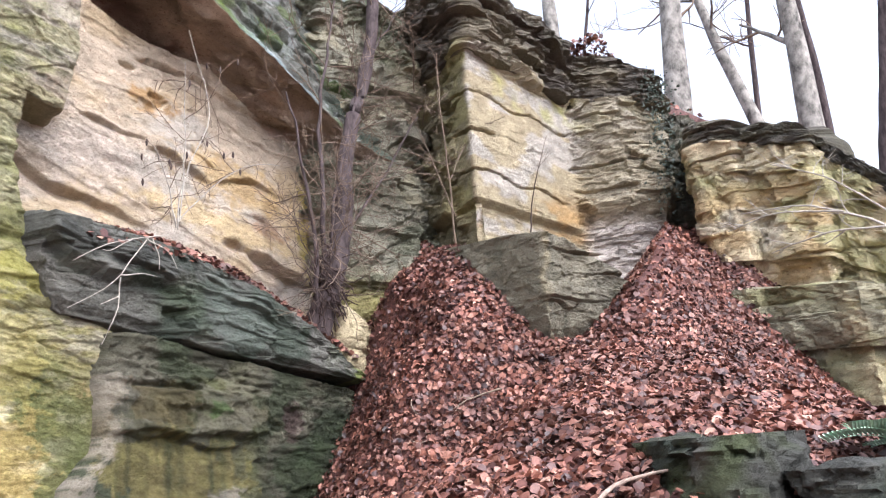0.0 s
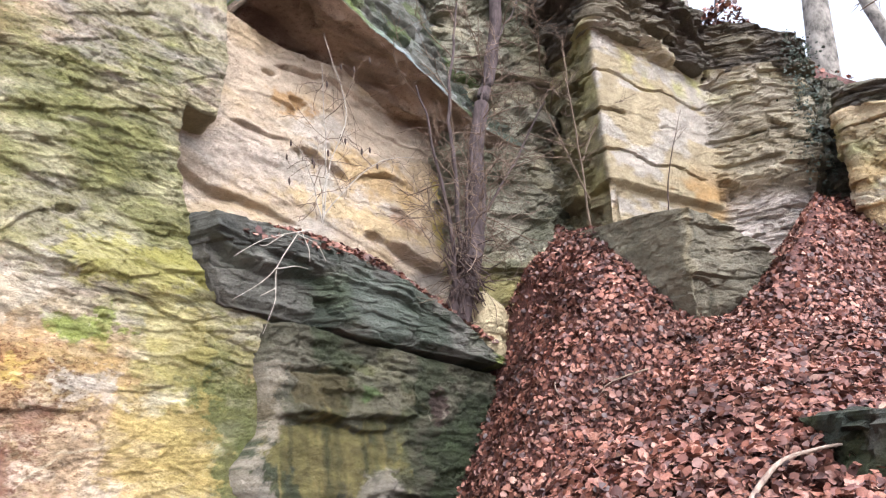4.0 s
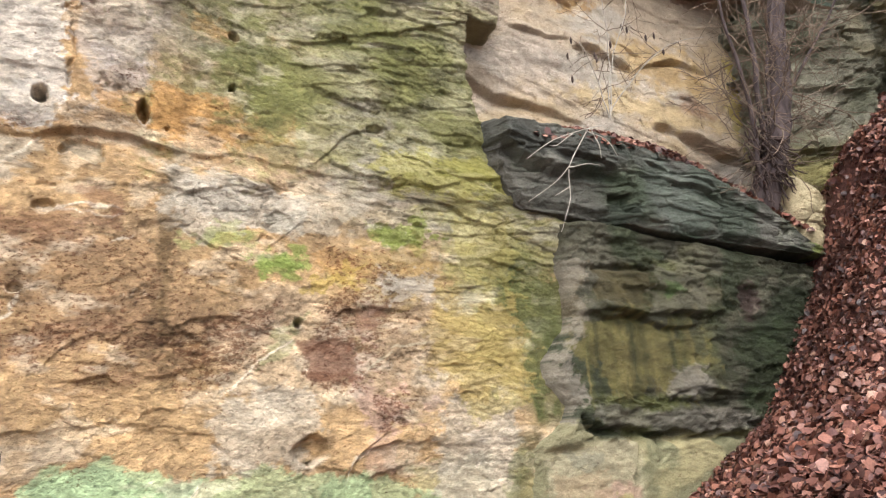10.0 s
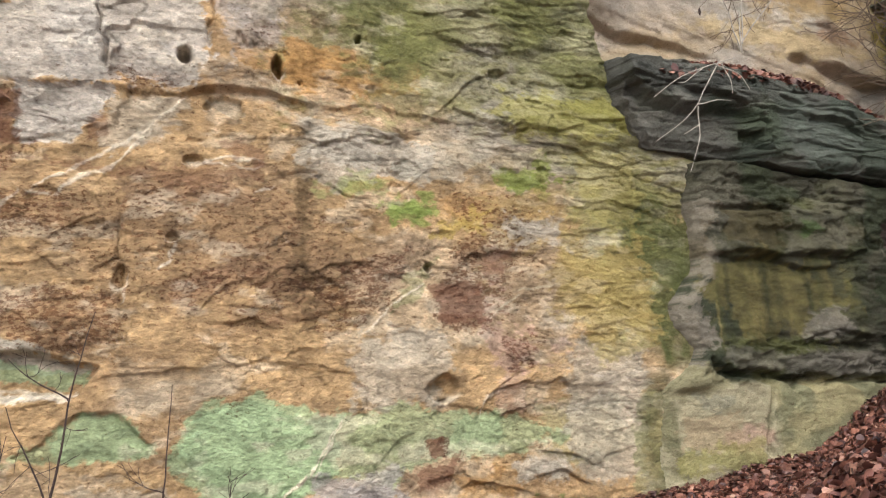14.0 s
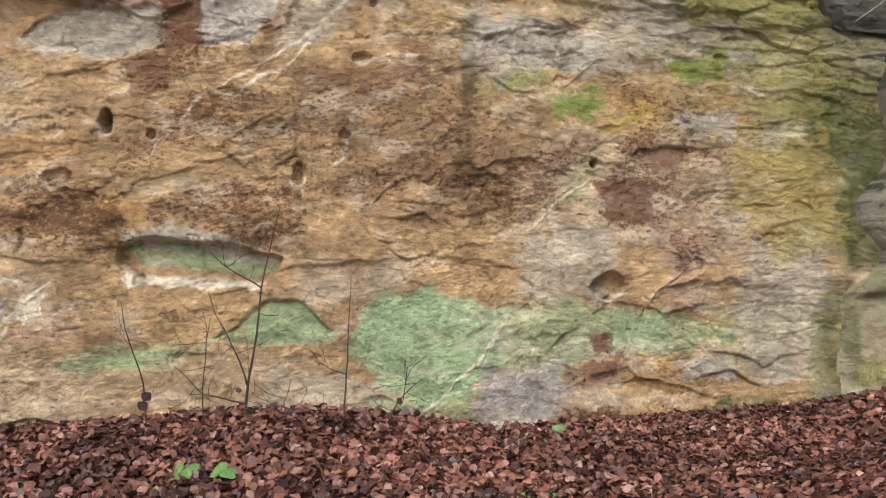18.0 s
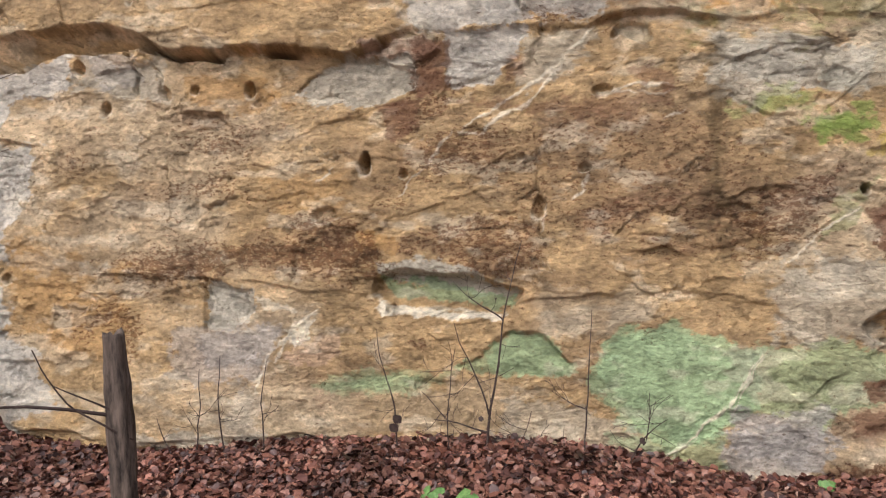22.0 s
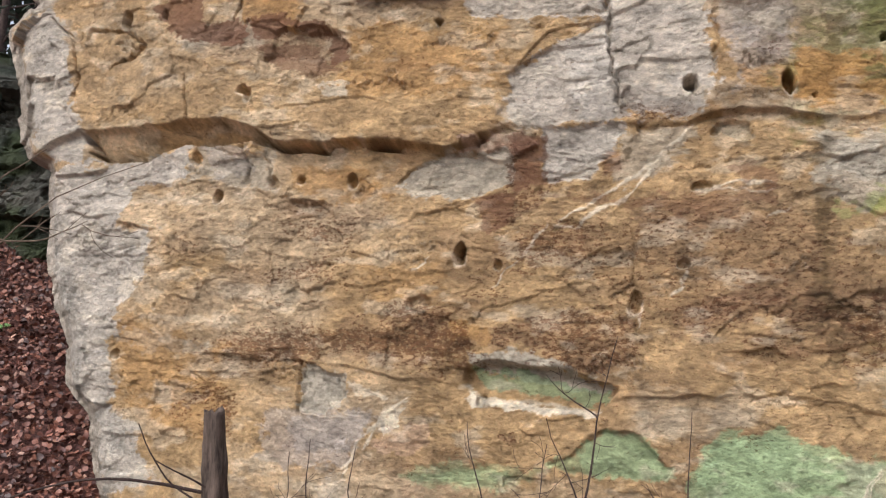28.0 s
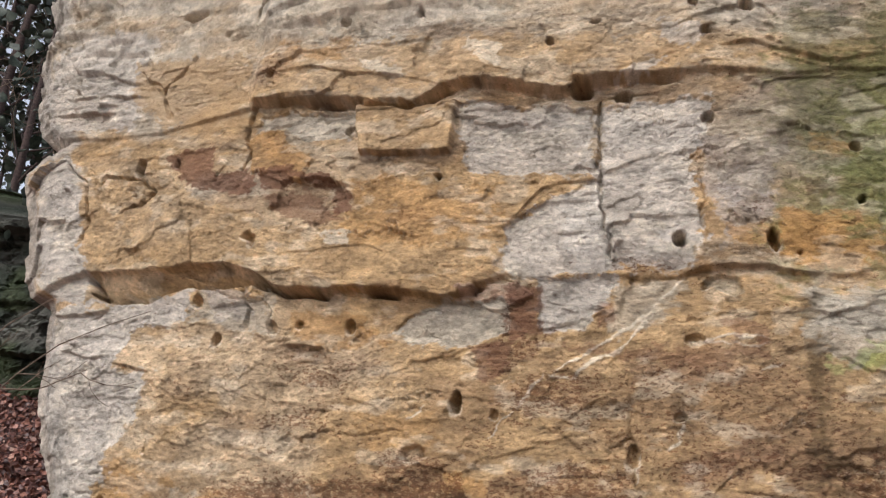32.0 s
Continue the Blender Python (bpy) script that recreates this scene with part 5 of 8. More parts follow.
    bed_rim(F, ((2.41, 4.04), (2.93, 4.08), (3.49, 4.18), (3.77, 4.17), (4.34, 4.07)), 0.022, 0.006, 0.14)
    bed_rim(F, ((2.71, 3.82), (3.45, 3.83), (4.25, 3.91)), 0.025, 0.007, 0.12)
    bed_rim(F, ((3.48, 3.56), (3.84, 3.60), (4.23, 3.55)), 0.019, 0.007, 0.12)
    bed_rim(F, ((2.76, 3.00), (3.22, 3.04), (3.70, 3.08)), 0.015, 0.003, 0.12)
    bed_rim(F, ((2.67, 2.66), (3.12, 2.69), (3.59, 2.72)), 0.015, 0.003, 0.12)
    bed_rim(F, ((2.76, 2.27), (3.21, 2.32), (3.53, 2.20)), 0.019, 0.003, 0.12)
    bed_rim(F, ((2.61, 2.01), (2.99, 2.05), (3.49, 1.92)), 0.019, 0.003, 0.12)
    pit(F, 0.59, 5.09, 0.039, 0.039, 0.09)
    pit(F, 0.60, 5.63, 0.058, 0.058, 0.1)
    pit(F, 2.03, 4.87, 0.106, 0.047, 0.04)
    pit(F, -0.99, 4.76, 0.065, 0.076, 0.09)
    bed_rim(F, ((0.59, 6.16), (1.14, 6.34), (1.77, 6.57), (2.63, 7.04), (3.66, 7.52)), 0.030, 0.008, 0.30)
    bed_rim(F, ((0.91, 5.67), (1.49, 5.75), (2.15, 5.95), (2.91, 6.24), (3.64, 6.45)), 0.030, 0.010, 0.30)
    bed_rim(F, ((1.81, 6.93), (2.49, 7.28), (3.66, 7.90)), 0.030, 0.008, 0.24)
    bed_rim(F, ((1.36, 5.44), (2.05, 5.53), (2.79, 5.61), (3.15, 5.75)), 0.022, 0.006, 0.18)
    bed_rim(F, ((1.54, 5.14), (2.18, 5.19), (2.92, 5.25), (3.26, 5.34)), 0.022, 0.006, 0.18)
    bed_rim(F, ((2.26, 6.39), (2.91, 6.53), (3.68, 6.97)), 0.022, 0.006, 0.18)
    bed_rim(F, ((2.20, 4.80), (2.80, 4.78), (3.33, 4.95)), 0.019, 0.006, 0.18)
    bed_rim(F, ((0.60, 5.99), (1.07, 6.06), (1.57, 6.19), (2.13, 6.48)), 0.019, 0.006, 0.18)
    patch(F, MOSS, ((1.72, 6.45), (2.31, 6.83), (2.33, 6.07), (1.82, 5.77)), 0.1, 0.7, 0.0, 0.06)
    patch(F, MOSS, ((0.59, 6.16), (0.85, 6.28), (0.98, 5.90), (0.64, 5.66)), 0.1, 0.5, 0.0, 0.06)
    patch(F, (0.40, 0.375, 0.245), ((2.33, 6.01), (3.12, 6.27), (3.12, 5.50), (2.41, 5.38)), 0.1, 0.6, 0.0, 0.06)
    patch(F, (0.40, 0.375, 0.245), ((2.18, 6.85), (3.34, 7.42), (3.49, 6.70), (2.32, 6.41)), 0.12, 0.5, 0.0, 0.06)
    patch(F, MOSS, ((2.93, 4.56), (3.53, 4.67), (3.53, 4.34), (2.99, 4.32)), 0.06, 0.5, 0.0, 0.06)
    patch(F, GREYB, ((-5.29, 0.63), (-4.06, 0.68), (-2.88, 0.66), (-1.59, 0.78), (-1.59, 0.68), (-2.81, 0.60), (-4.06, 0.55), (-5.28, 0.50)), 0.06, 0.7, 0.0, 0.06)
    patch(F, GREYP, ((-4.97, 1.64), (-4.13, 1.71), (-3.81, 1.67), (-4.05, 1.22), (-4.33, 1.15), (-4.95, 1.22)), 0.08, 0.5, 0.0, 0.06)
    patch(F, GREYB, ((-4.62, 2.09), (-4.18, 2.02), (-4.14, 1.77), (-4.30, 1.77), (-4.31, 1.64), (-4.60, 1.64)), 0.02, 0.8, 0.03, 0.02)
    patch(F, PALE, ((-4.25, 2.02), (-3.82, 1.91), (-3.67, 1.84), (-3.96, 1.84)), 0.03, 0.6, 0.0, 0.06)
    patch(F, LICHEN, ((-3.44, 1.19), (-2.96, 1.30), (-2.47, 1.20), (-2.61, 1.10), (-3.16, 1.11)), 0.08, 0.4, 0.0, 0.06)
    patch(F, RUST, ((-2.65, 1.57), (-2.41, 1.59), (-2.44, 1.47), (-2.61, 1.47)), 0.03, 0.8, 0.0, 0.06)
    patch(F, RUST, ((-3.58, 1.09), (-3.34, 1.08), (-3.44, 0.97), (-3.58, 1.01)), 0.04, 0.5, 0.0, 0.06)
    patch(F, LICHEN, ((1.27, 1.26), (1.53, 1.45), (1.90, 1.47), (1.82, 1.13), (1.45, 1.16)), 0.08, 0.6, 0.0, 0.06)
    patch(F, LICHEN, ((-0.92, 0.79), (0.05, 0.93), (-0.02, 0.51), (-0.60, 0.56)), 0.1, 0.55, 0.0, 0.06)
    patch(F, GREYP, ((0.15, 1.02), (0.95, 1.03), (0.62, 0.61), (0.11, 0.64)), 0.06, 0.75, 0.0, 0.06)
    patch(F, RUST, ((1.19, 1.31), (1.35, 1.29), (1.30, 1.13), (1.20, 1.15)), 0.02, 0.95, 0.0, 0.06)
    patch(F, RUST, ((0.93, 0.62), (1.40, 0.63), (1.30, 0.34), (0.86, 0.40)), 0.08, 0.6, 0.0, 0.06)
    patch(F, RUST, ((1.13, 0.97), (1.45, 1.10), (1.37, 0.78), (1.09, 0.65)), 0.06, 0.7, 0.0, 0.06)
    patch(F, MOSS, ((0.42, 0.39), (1.30, 0.44), (2.10, 0.51), (2.09, 0.29), (1.29, 0.28)), 0.08, 0.6, 0.0, 0.06)
    patch(F, ORANGE, ((1.81, 0.85), (2.12, 0.89), (2.10, 0.64), (1.80, 0.60)), 0.08, 0.5, 0.0, 0.06)
    patch(F, PINK, ((1.79, 1.77), (2.16, 1.81), (2.15, 1.49), (1.84, 1.42)), 0.06, 0.5, -0.02, 0.06)
    bed_rim(F, ((1.59, 1.42), (1.75, 1.68), (1.98, 1.84), (2.17, 1.89)), 0.035, 0.0, 0.1)
    bed_rim(F, ((1.41, 0.78), (1.56, 0.86), (1.81, 0.82)), 0.03, 0.02, 0.1)
    bed_rim(F, ((0.70, 1.13), (0.86, 1.29), (0.99, 1.34)), 0.02, 0.02, 0.08)
    veins(F, ((-0.44, 0.57), (-0.27, 0.73), (0.06, 1.06), (0.39, 1.50)), 0.018, 0.012)
    veins(F, ((-4.08, 1.16), (-3.91, 1.36), (-3.77, 1.64), (-3.46, 1.84)), 0.022, 0.012)
    veins(F, ((-2.93, 1.95), (-2.72, 1.83), (-2.27, 1.84), (-1.83, 1.79)), 0.028, 0.012)
    patch(F, (0.30, 0.24, 0.17), ((-0.56, 6.10), (0.24, 6.37), (0.38, 5.68), (-0.06, 5.28), (-0.45, 4.87)), 0.3, 0.5, 0.0, 0.12)
    patch(F, (0.15, 0.165, 0.05), ((0.39, 5.51), (1.21, 5.84), (1.44, 5.34), (1.08, 4.78), (0.43, 4.78)), 0.2, 0.6, 0.0, 0.12)
    patch(F, (0.21, 0.22, 0.07), ((1.03, 6.37), (3.01, 6.85), (2.67, 5.34), (1.56, 5.24)), 0.3, 0.5, 0.0, 0.15)
    patch(F, (0.30, 0.27, 0.10), ((2.89, 4.34), (3.76, 4.58), (4.28, 4.37), (3.97, 3.56), (3.71, 2.35), (3.17, 2.14), (2.83, 3.03)), 0.2, 0.65, 0.0, 0.12)
    patch(F, (0.20, 0.20, 0.07), ((2.39, 4.83), (3.48, 4.88), (3.74, 4.44), (2.89, 4.21), (2.26, 4.38)), 0.2, 0.6, 0.0, 0.12)
    patch(F, (0.34, 0.27, 0.12), ((1.90, 3.43), (2.87, 3.72), (2.93, 2.47), (2.33, 1.97), (1.84, 2.39)), 0.3, 0.45, 0.0, 0.12)
    patch(F, (0.16, 0.175, 0.06), ((2.43, 6.99), (3.29, 7.54), (3.45, 6.89), (2.81, 6.32), (2.49, 6.30)), 0.3, 0.5, 0.0, 0.15)
    patch(F, (0.23, 0.215, 0.075), ((2.63, 4.65), (3.22, 4.56), (3.54, 4.10), (3.18, 3.61), (2.71, 3.76)), 0.3, 0.55, 0.0, 0.15)
    patch(F, (0.12, 0.12, 0.04), ((3.22, 3.72), (3.80, 3.68), (3.78, 2.81), (3.34, 2.66)), 0.2, 0.6, 0.0, 0.1)
    patch(F, (0.40, 0.39, 0.31), ((0.91, 3.84), (1.00, 3.91), (1.11, 3.88), (1.15, 3.77), (1.08, 3.69), (0.94, 3.71)), 0.04, 0.5, 0.03, 0.02)
    patch(F, (0.36, 0.31, 0.22), ((-0.80, 4.38), (-0.64, 4.43), (-0.48, 4.39), (-0.47, 4.23), (-0.53, 4.17), (-0.73, 4.28)), 0.03, 0.6, 0.07, 0.03)
    patch(F, (0.16, 0.15, 0.055), ((0.55, 6.51), (1.36, 6.90), (1.77, 6.67), (1.58, 6.01), (0.99, 5.79), (0.63, 5.77)), 0.3, 0.7, 0.0, 0.15)
    patch(F, (0.27, 0.25, 0.10), ((0.66, 5.44), (1.62, 5.52), (1.86, 4.99), (1.79, 4.40), (0.79, 4.16)), 0.3, 0.5, 0.0, 0.15)
    patch(F, MOSS * 0.8, ((0.67, 5.33), (1.17, 5.44), (1.39, 5.04), (0.99, 4.77), (0.72, 4.86)), 0.2, 0.6, 0.0, 0.1)
    # thin flakes gone from the face, each with a sharp arched rim
    rng = np.random.default_rng(73)
    for k in range(110):
        u, v, r = rng.uniform(-7.6, 2.6), rng.uniform(1.9, 6.6), 0.06 * 4.5 ** rng.uniform(0, 1)
        flake(F, u, v, r, r * rng.uniform(0.35, 0.8), rng.uniform(-25, 20), rng.uniform(0.012, 0.030), 400 + k)
    # speckle of iron crust, bleached edges, mould in the grooves
    sp = fbm(U * 10, V * 17, seed=61, octaves=5, gain=0.72)
    where = step(0.15, 0.75, fbm(U * 0.9, V * 1.2, seed=62, octaves=4)) * step(-6.9, -5.6, U) * step(2.9, 1.8, U) * step(3.8, 3.4, V) * step(0.9, 1.5, V)
    F.iron = np.maximum(F.iron, 0.55 * where)
    c = mix(F.c, RUST, 0.15 * where * step(0.10, 0.20, sp))
    band = bump(V - 2.55 - 0.06 * U, 0.42) * step(-6.2, -5, U) * step(1.5, 0.2, U)
    F.iron = np.maximum(F.iron, 0.78 * band * step(-0.5, 0.3, fbm(U * 1.2, V * 2.5, seed=77)))
    c = mix(c, RUST, 0.18 * band * step(0.04, 0.14, sp))
    F.iron *= step(0.35, 0.8, U - lx) * step(3.0, 2.3, U) * step(0.9, 1.6, V + 0.2)
    c = mix(c, PALE, 0.30 * step(0.25, 0.8, fbm(U * 3.1, V * 6.0, seed=63, octaves=5)))
    c = mix(c, GREYW * 0.80, 0.85 * step(0.55, 0.3, U - lx + 0.2 * fbm(U * 1.4, V * 1.4, seed=74, octaves=4)))
    c = mix(c, GREYW, 0.45 * rough * step(0.1, 0.7, fbm(U * 2.3, V * 9, seed=64, octaves=5)))
    c = c * (1 - 0.34 * mossy)[..., None]
    c = mix(c, (0.27, 0.25, 0.115), 0.6 * mossy * step(-0.3, 0.4, fbm(U * 1.9, V * 5, seed=68, octaves=5)))
    c = mix(c, MOSS * 0.8, 0.7 * mossy * step(-0.1, 0.6, fbm(U * 1.1, V * 1.6, seed=65, octaves=5)))
    c = mix(c, (0.37, 0.345, 0.215), 0.45 * mossy * step(0.1, 0.6, fbm(U * 1.3, V * 3.4, seed=69, octaves=5)))
    F.c = c * (1 + 0.24 * fbm(U * 5, V * 8, seed=66, octaves=5) + 0.20 * fbm(U * 24, V * 34, seed=67, octaves=2))[..., None]
    damp = step(-0.15, 0.75, U + 0.45 * fbm(U * 3, V * 0.7, seed=79, octaves=5)) * step(1.9, 0.8, U) * step(4.2, 5.9, V + 0.6 * fbm(U * 5, V * 0.6, seed=80))
    F.c = mix(F.c, (0.12, 0.115, 0.045), 0.50 * damp * step(-0.6, 0.3, fbm(U * 4, V * 1.2, seed=88, octaves=5)))
    edge = U + 0.10 * fbm(U * 3, V * 1.6, seed=78, octaves=4)
    F.c = mix(F.c, (0.095, 0.105, 0.034), (0.72 + 0.3 * fbm(U * 4, V * 2.2, seed=99, octaves=5)).clip(0, 1) * step(3.42, 3.62, edge) * step(1.72, 1.95, V) * step(3.75, 3.5, V))
    F.c = mix(F.c, (0.095, 0.105, 0.034), 0.55 * bump(edge - 3.40 - 0.05 * V, 0.16) * step(1.9, 1.7, V))
    # yellow, ochre and green blotches over the mossy end, a dark run of water
    patch(F, (0.46, 0.33, 0.115), ((2.53, 3.07), (3.54, 3.14), (3.71, 2.24), (3.14, 2.08), (2.56, 2.35)), 0.25, 0.5, 0.0, 0.15)
    patch(F, (0.36, 0.33, 0.085), ((2.01, 4.61), (3.53, 4.70), (3.61, 4.29), (2.71, 4.19), (2.06, 4.33)), 0.15, 0.6, 0.0, 0.15)
    patch(F, (0.24, 0.29, 0.05), ((2.01, 3.85), (2.39, 3.92), (2.60, 3.76), (2.26, 3.61), (2.00, 3.66)), 0.08, 0.7, 0.0, 0.15)
    patch(F, (0.27, 0.36, 0.085), ((0.80, 3.48), (1.26, 3.50), (1.23, 3.28), (0.85, 3.27)), 0.08, 0.7, 0.0, 0.15)
    patch(F, (0.52, 0.38, 0.09), ((1.37, 3.37), (1.76, 3.40), (1.79, 3.24), (1.45, 3.21)), 0.08, 0.6, 0.0, 0.15)
    patch(F, (0.47, 0.33, 0.14), ((1.74, 3.59), (2.68, 3.60), (2.61, 3.34), (1.79, 3.41)), 0.12, 0.55, 0.0, 0.15)
    patch(F, (0.50, 0.44, 0.36), ((2.02, 3.30), (2.58, 3.34), (2.54, 3.12), (2.10, 3.11)), 0.08, 0.6, 0.0, 0.15)
    patch(F, (0.52, 0.47, 0.37), ((0.97, 3.92), (1.88, 4.26), (2.23, 4.22), (1.87, 3.82), (1.13, 3.68)), 0.1, 0.5, 0.0, 0.15)
    patch(F, (0.40, 0.34, 0.11), ((2.95, 4.15), (3.63, 4.06), (3.58, 3.26), (2.85, 3.35)), 0.2, 0.45, 0.0, 0.15)
    patch(F, (0.38, 0.42, 0.15), ((0.11, 3.64), (0.75, 3.69), (0.80, 3.51), (0.21, 3.49)), 0.15, 0.45, 0.0, 0.15)
    patch(F, (0.13, 0.085, 0.04), ((0.02, 4.22), (0.15, 4.22), (0.12, 2.82), (0.01, 2.81)), 0.1, 0.22, 0.0, 0.05)
    patch(F, BROWN, ((-6.82, 6.07), (-6.18, 6.20), (-6.15, 5.79), (-5.78, 5.83), (-5.58, 5.74), (-5.59, 5.53), (-6.03, 5.56), (-6.46, 5.63)), 0.05, 0.8, 0.0, 0.05)
    patch(F, BROWN, ((-5.56, 5.81), (-5.06, 5.80), (-4.90, 5.68), (-4.63, 5.66), (-4.41, 5.51), (-4.35, 5.26), (-4.58, 5.25), (-4.57, 5.48), (-5.03, 5.62), (-5.30, 5.54), (-5.52, 5.59)), 0.04, 0.8, 0.0, 0.04)
    patch(F, BROWN, ((-5.44, 5.48), (-4.88, 5.51), (-4.43, 5.14), (-4.83, 5.09), (-5.26, 5.26)), 0.06, 0.6, 0.0, 0.05)
    patch(F, BROWN, ((-2.95, 3.79), (-2.57, 3.76), (-2.61, 3.57), (-2.85, 3.40), (-2.94, 3.57)), 0.04, 0.7, 0.0, 0.05)
    patch(F, BROWN, ((-2.64, 4.36), (-2.34, 4.35), (-2.30, 3.89), (-2.57, 3.84)), 0.04, 0.7, 0.0, 0.04)
    patch(F, BROWN, ((-1.75, 4.21), (-1.60, 4.15), (-1.63, 3.96), (-1.78, 3.94)), 0.04, 0.6, 0.0, 0.03)
    patch(F, BROWN, ((-2.17, 3.75), (-1.31, 3.72), (-0.32, 3.76), (-0.33, 3.60), (-1.12, 3.58), (-1.70, 3.67)), 0.1, 0.5, 0.0, 0.06)
    patch(F, BROWN, ((-0.67, 4.02), (-0.49, 4.02), (-0.27, 3.91), (-0.28, 3.75), (-0.64, 3.79)), 0.05, 0.55, 0.0, 0.05)
    patch(F, OCHRE, ((-7.65, 7.59), (-5.97, 7.44), (-5.89, 6.94), (-5.88, 6.40), (-6.98, 6.44), (-7.51, 6.98)), 0.12, 0.65, 0.0, 0.1)
    patch(F, BROWN, ((1.27, 2.70), (1.77, 2.73), (1.81, 2.33), (1.31, 2.36)), 0.05, 0.75, 0.0, 0.06)
    patch(F, BROWN, ((1.72, 3.05), (2.12, 3.00), (2.05, 2.76), (1.74, 2.78)), 0.05, 0.6, 0.0, 0.06)
    patch(F, BROWN, ((1.02, 0.97), (1.44, 1.16), (1.35, 0.91), (1.05, 0.84)), 0.04, 0.7, 0.0, 0.03)
    patch(F, RUST, ((0.91, 0.62), (1.42, 0.62), (1.35, 0.37), (0.93, 0.38)), 0.06, 0.9, 0.0, 0.06)
    patch(F, BROWN, ((1.17, 1.31), (1.30, 1.32), (1.31, 1.14), (1.19, 1.14)), 0.03, 0.85, 0.0, 0.03)
    patch(F, (0.56, 0.50, 0.40), ((2.27, 1.13), (2.56, 1.09), (2.49, 0.86), (2.09, 0.85)), 0.08, 0.5, 0.0, 0.05)
    return sheet("cliff_face", F, 2.2, STONE, pads=(26, 26, 0, 8))


cliff = part("wall_main", main_wall())
tagged(cliff, "weathered ochre and grey sandstone cliff face with green lichen", "cliff", kind="structure")


def dark_colour(U, V, seed, green=0.5):
    c = np.ones(U.shape + (3,)) * np.array((0.115, 0.115, 0.095))
    c = mix(c, (0.22, 0.215, 0.18), step(0.0, 0.8, fbm(U * 1.7, V * 3.5, seed=seed, octaves=5)))
    c = mix(c, (0.055, 0.075, 0.05), step(0.0, 0.6, fbm(U * 1.1, V * 1.4, seed=seed + 1, octaves=5)) * 0.8)
    c = mix(c, (0.10, 0.135, 0.03), green * step(0.1, 0.7, fbm(U * 1.6, V * 1.8, seed=seed + 2, octaves=5)))
    return c


def lower_wall():
    left = (RIM[0][:12], [u - 0.05 for u in RIM[1][:12]])
    U, V = spans(380, 270, left, ([-0.5, 3.9], [8.9, 8.5]), -0.5, ([0.0, 0.1, 0.37, 0.6, 0.9, 1.0], [4.00, 4.00, 3.89, 3.77, 3.70, 3.68]))
    inner = U - np.interp(V, *left)
    val, groove = beds(U, V, 0.085, 81, 0.8)
    big, seam = plates(U / 0.6, V / 0.3, 86)
    chip, seam2 = plates(U / 0.2, V / 0.08, 87)
    layered = np.clip(step(3.42, 3.5, V) + step(2.2, 2.08, V) * step(1.6, 1.68, V) + step(6.0, 6.4, U) * 0.5, 0, 1)
    flat = step(2.06, 2.14, V) * step(3.02, 2.96, V) * step(5.95, 5.75, U) + step(1.66, 1.6, V)
    fine, slit = beds(U, V + 0.05 * U, 0.05, 88, 0.45)
    thin = 0.35 + 0.65 * step(-0.3, 0.3, fbm(U * 1.3, V * 1.6, seed=89))
    d = 7.20 - thin * (0.007 * fine - 0.004 * slit) - layered * (0.016 * val + 0.014 * chip - 0.008 * groove) - (1 - 0.7 * np.clip(flat, 0, 1)) * (0.034 * big + 0.014 * chip - 0.005 * seam)
    d += -0.035 * fbm(U * 1.0, V * 1.2, seed=83, octaves=3) - 0.006 * fbm(U * 7, V * 10, seed=84, octaves=4)
    wob = 0.03 * fbm(U * 3, V * 0, seed=85, octaves=3)
    d += -0.07 * step(3.0, 3.03, V + wob) * step(3.5, 3.46, V) * step(4.45, 4.5, U) * step(6.35, 6.25, U) + 0.03 * step(3.02, 2.98, V + wob) * step(2.06, 2.14, V) * step(6.0, 5.8, U)
    d += 0.08 * step(0.16, 0.0, inner) ** 2 + 0.10 * step(4.3, 3.75, U) * step(1.65, 1.55, V)
    c = np.ones(U.shape + (3,)) * np.array((0.135, 0.128, 0.082))
    c = mix(c, (0.21, 0.195, 0.135), step(0.0, 0.6, fbm(U * 1.7, V * 3.5, seed=90, octaves=5)))
    c = mix(c, (0.075, 0.095, 0.045), 0.8 * step(0.0, 0.5, fbm(U * 1.2, V * 1.5, seed=91, octaves=5)))
    c = mix(c, (0.20, 0.20, 0.075), 0.7 * step(0.05, 0.6, fbm(U * 1.5, V * 1.8, seed=93, octaves=4)) * step(6.4, 5.6, U))
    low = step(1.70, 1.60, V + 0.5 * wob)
    c = mix(c, (0.35, 0.305, 0.165), low * 0.9)
    c = mix(c, (0.37, 0.33, 0.22), low * step(4.95, 4.8, U) * 0.8)
    c = mix(c, (0.19, 0.19, 0.11), low * 0.8 * step(0.0, 0.5, fbm(U * 1.6, V * 2, seed=92, octaves=5)))
    F = Field(U, V, d, c)
    stain(F, np.array((0.28, 0.24, 0.085)), 5.08, 2.57, 0.86, 0.42, 0, 0.15, 0.9)
    stain(F, np.array((0.10, 0.095, 0.038)), 5.4, 3.24, 0.85, 0.20, 0, 0.2, 0.8)
    stain(F, np.array((0.21, 0.19, 0.12)), 5.95, 3.2, 0.32, 0.18, 0, 0.3, 0.8)
    rng = np.random.default_rng(95)
    for k in range(26):
        stain(F, (np.array((0.44, 0.36, 0.14)), np.array((0.10, 0.10, 0.04)), np.array((0.18, 0.18, 0.06)))[k % 3], rng.uniform(4.2, 6.1), 2.75 - rng.uniform(0, 0.45), rng.uniform(0.015, 0.06), rng.uniform(0.2, 0.6), 0, 0.8, rng.uniform(0.3, 0.75))
    stain(F, np.array((0.16, 0.17, 0.05)), 5.0, 2.0, 0.6, 0.12, 0, 0.4, 0.8)
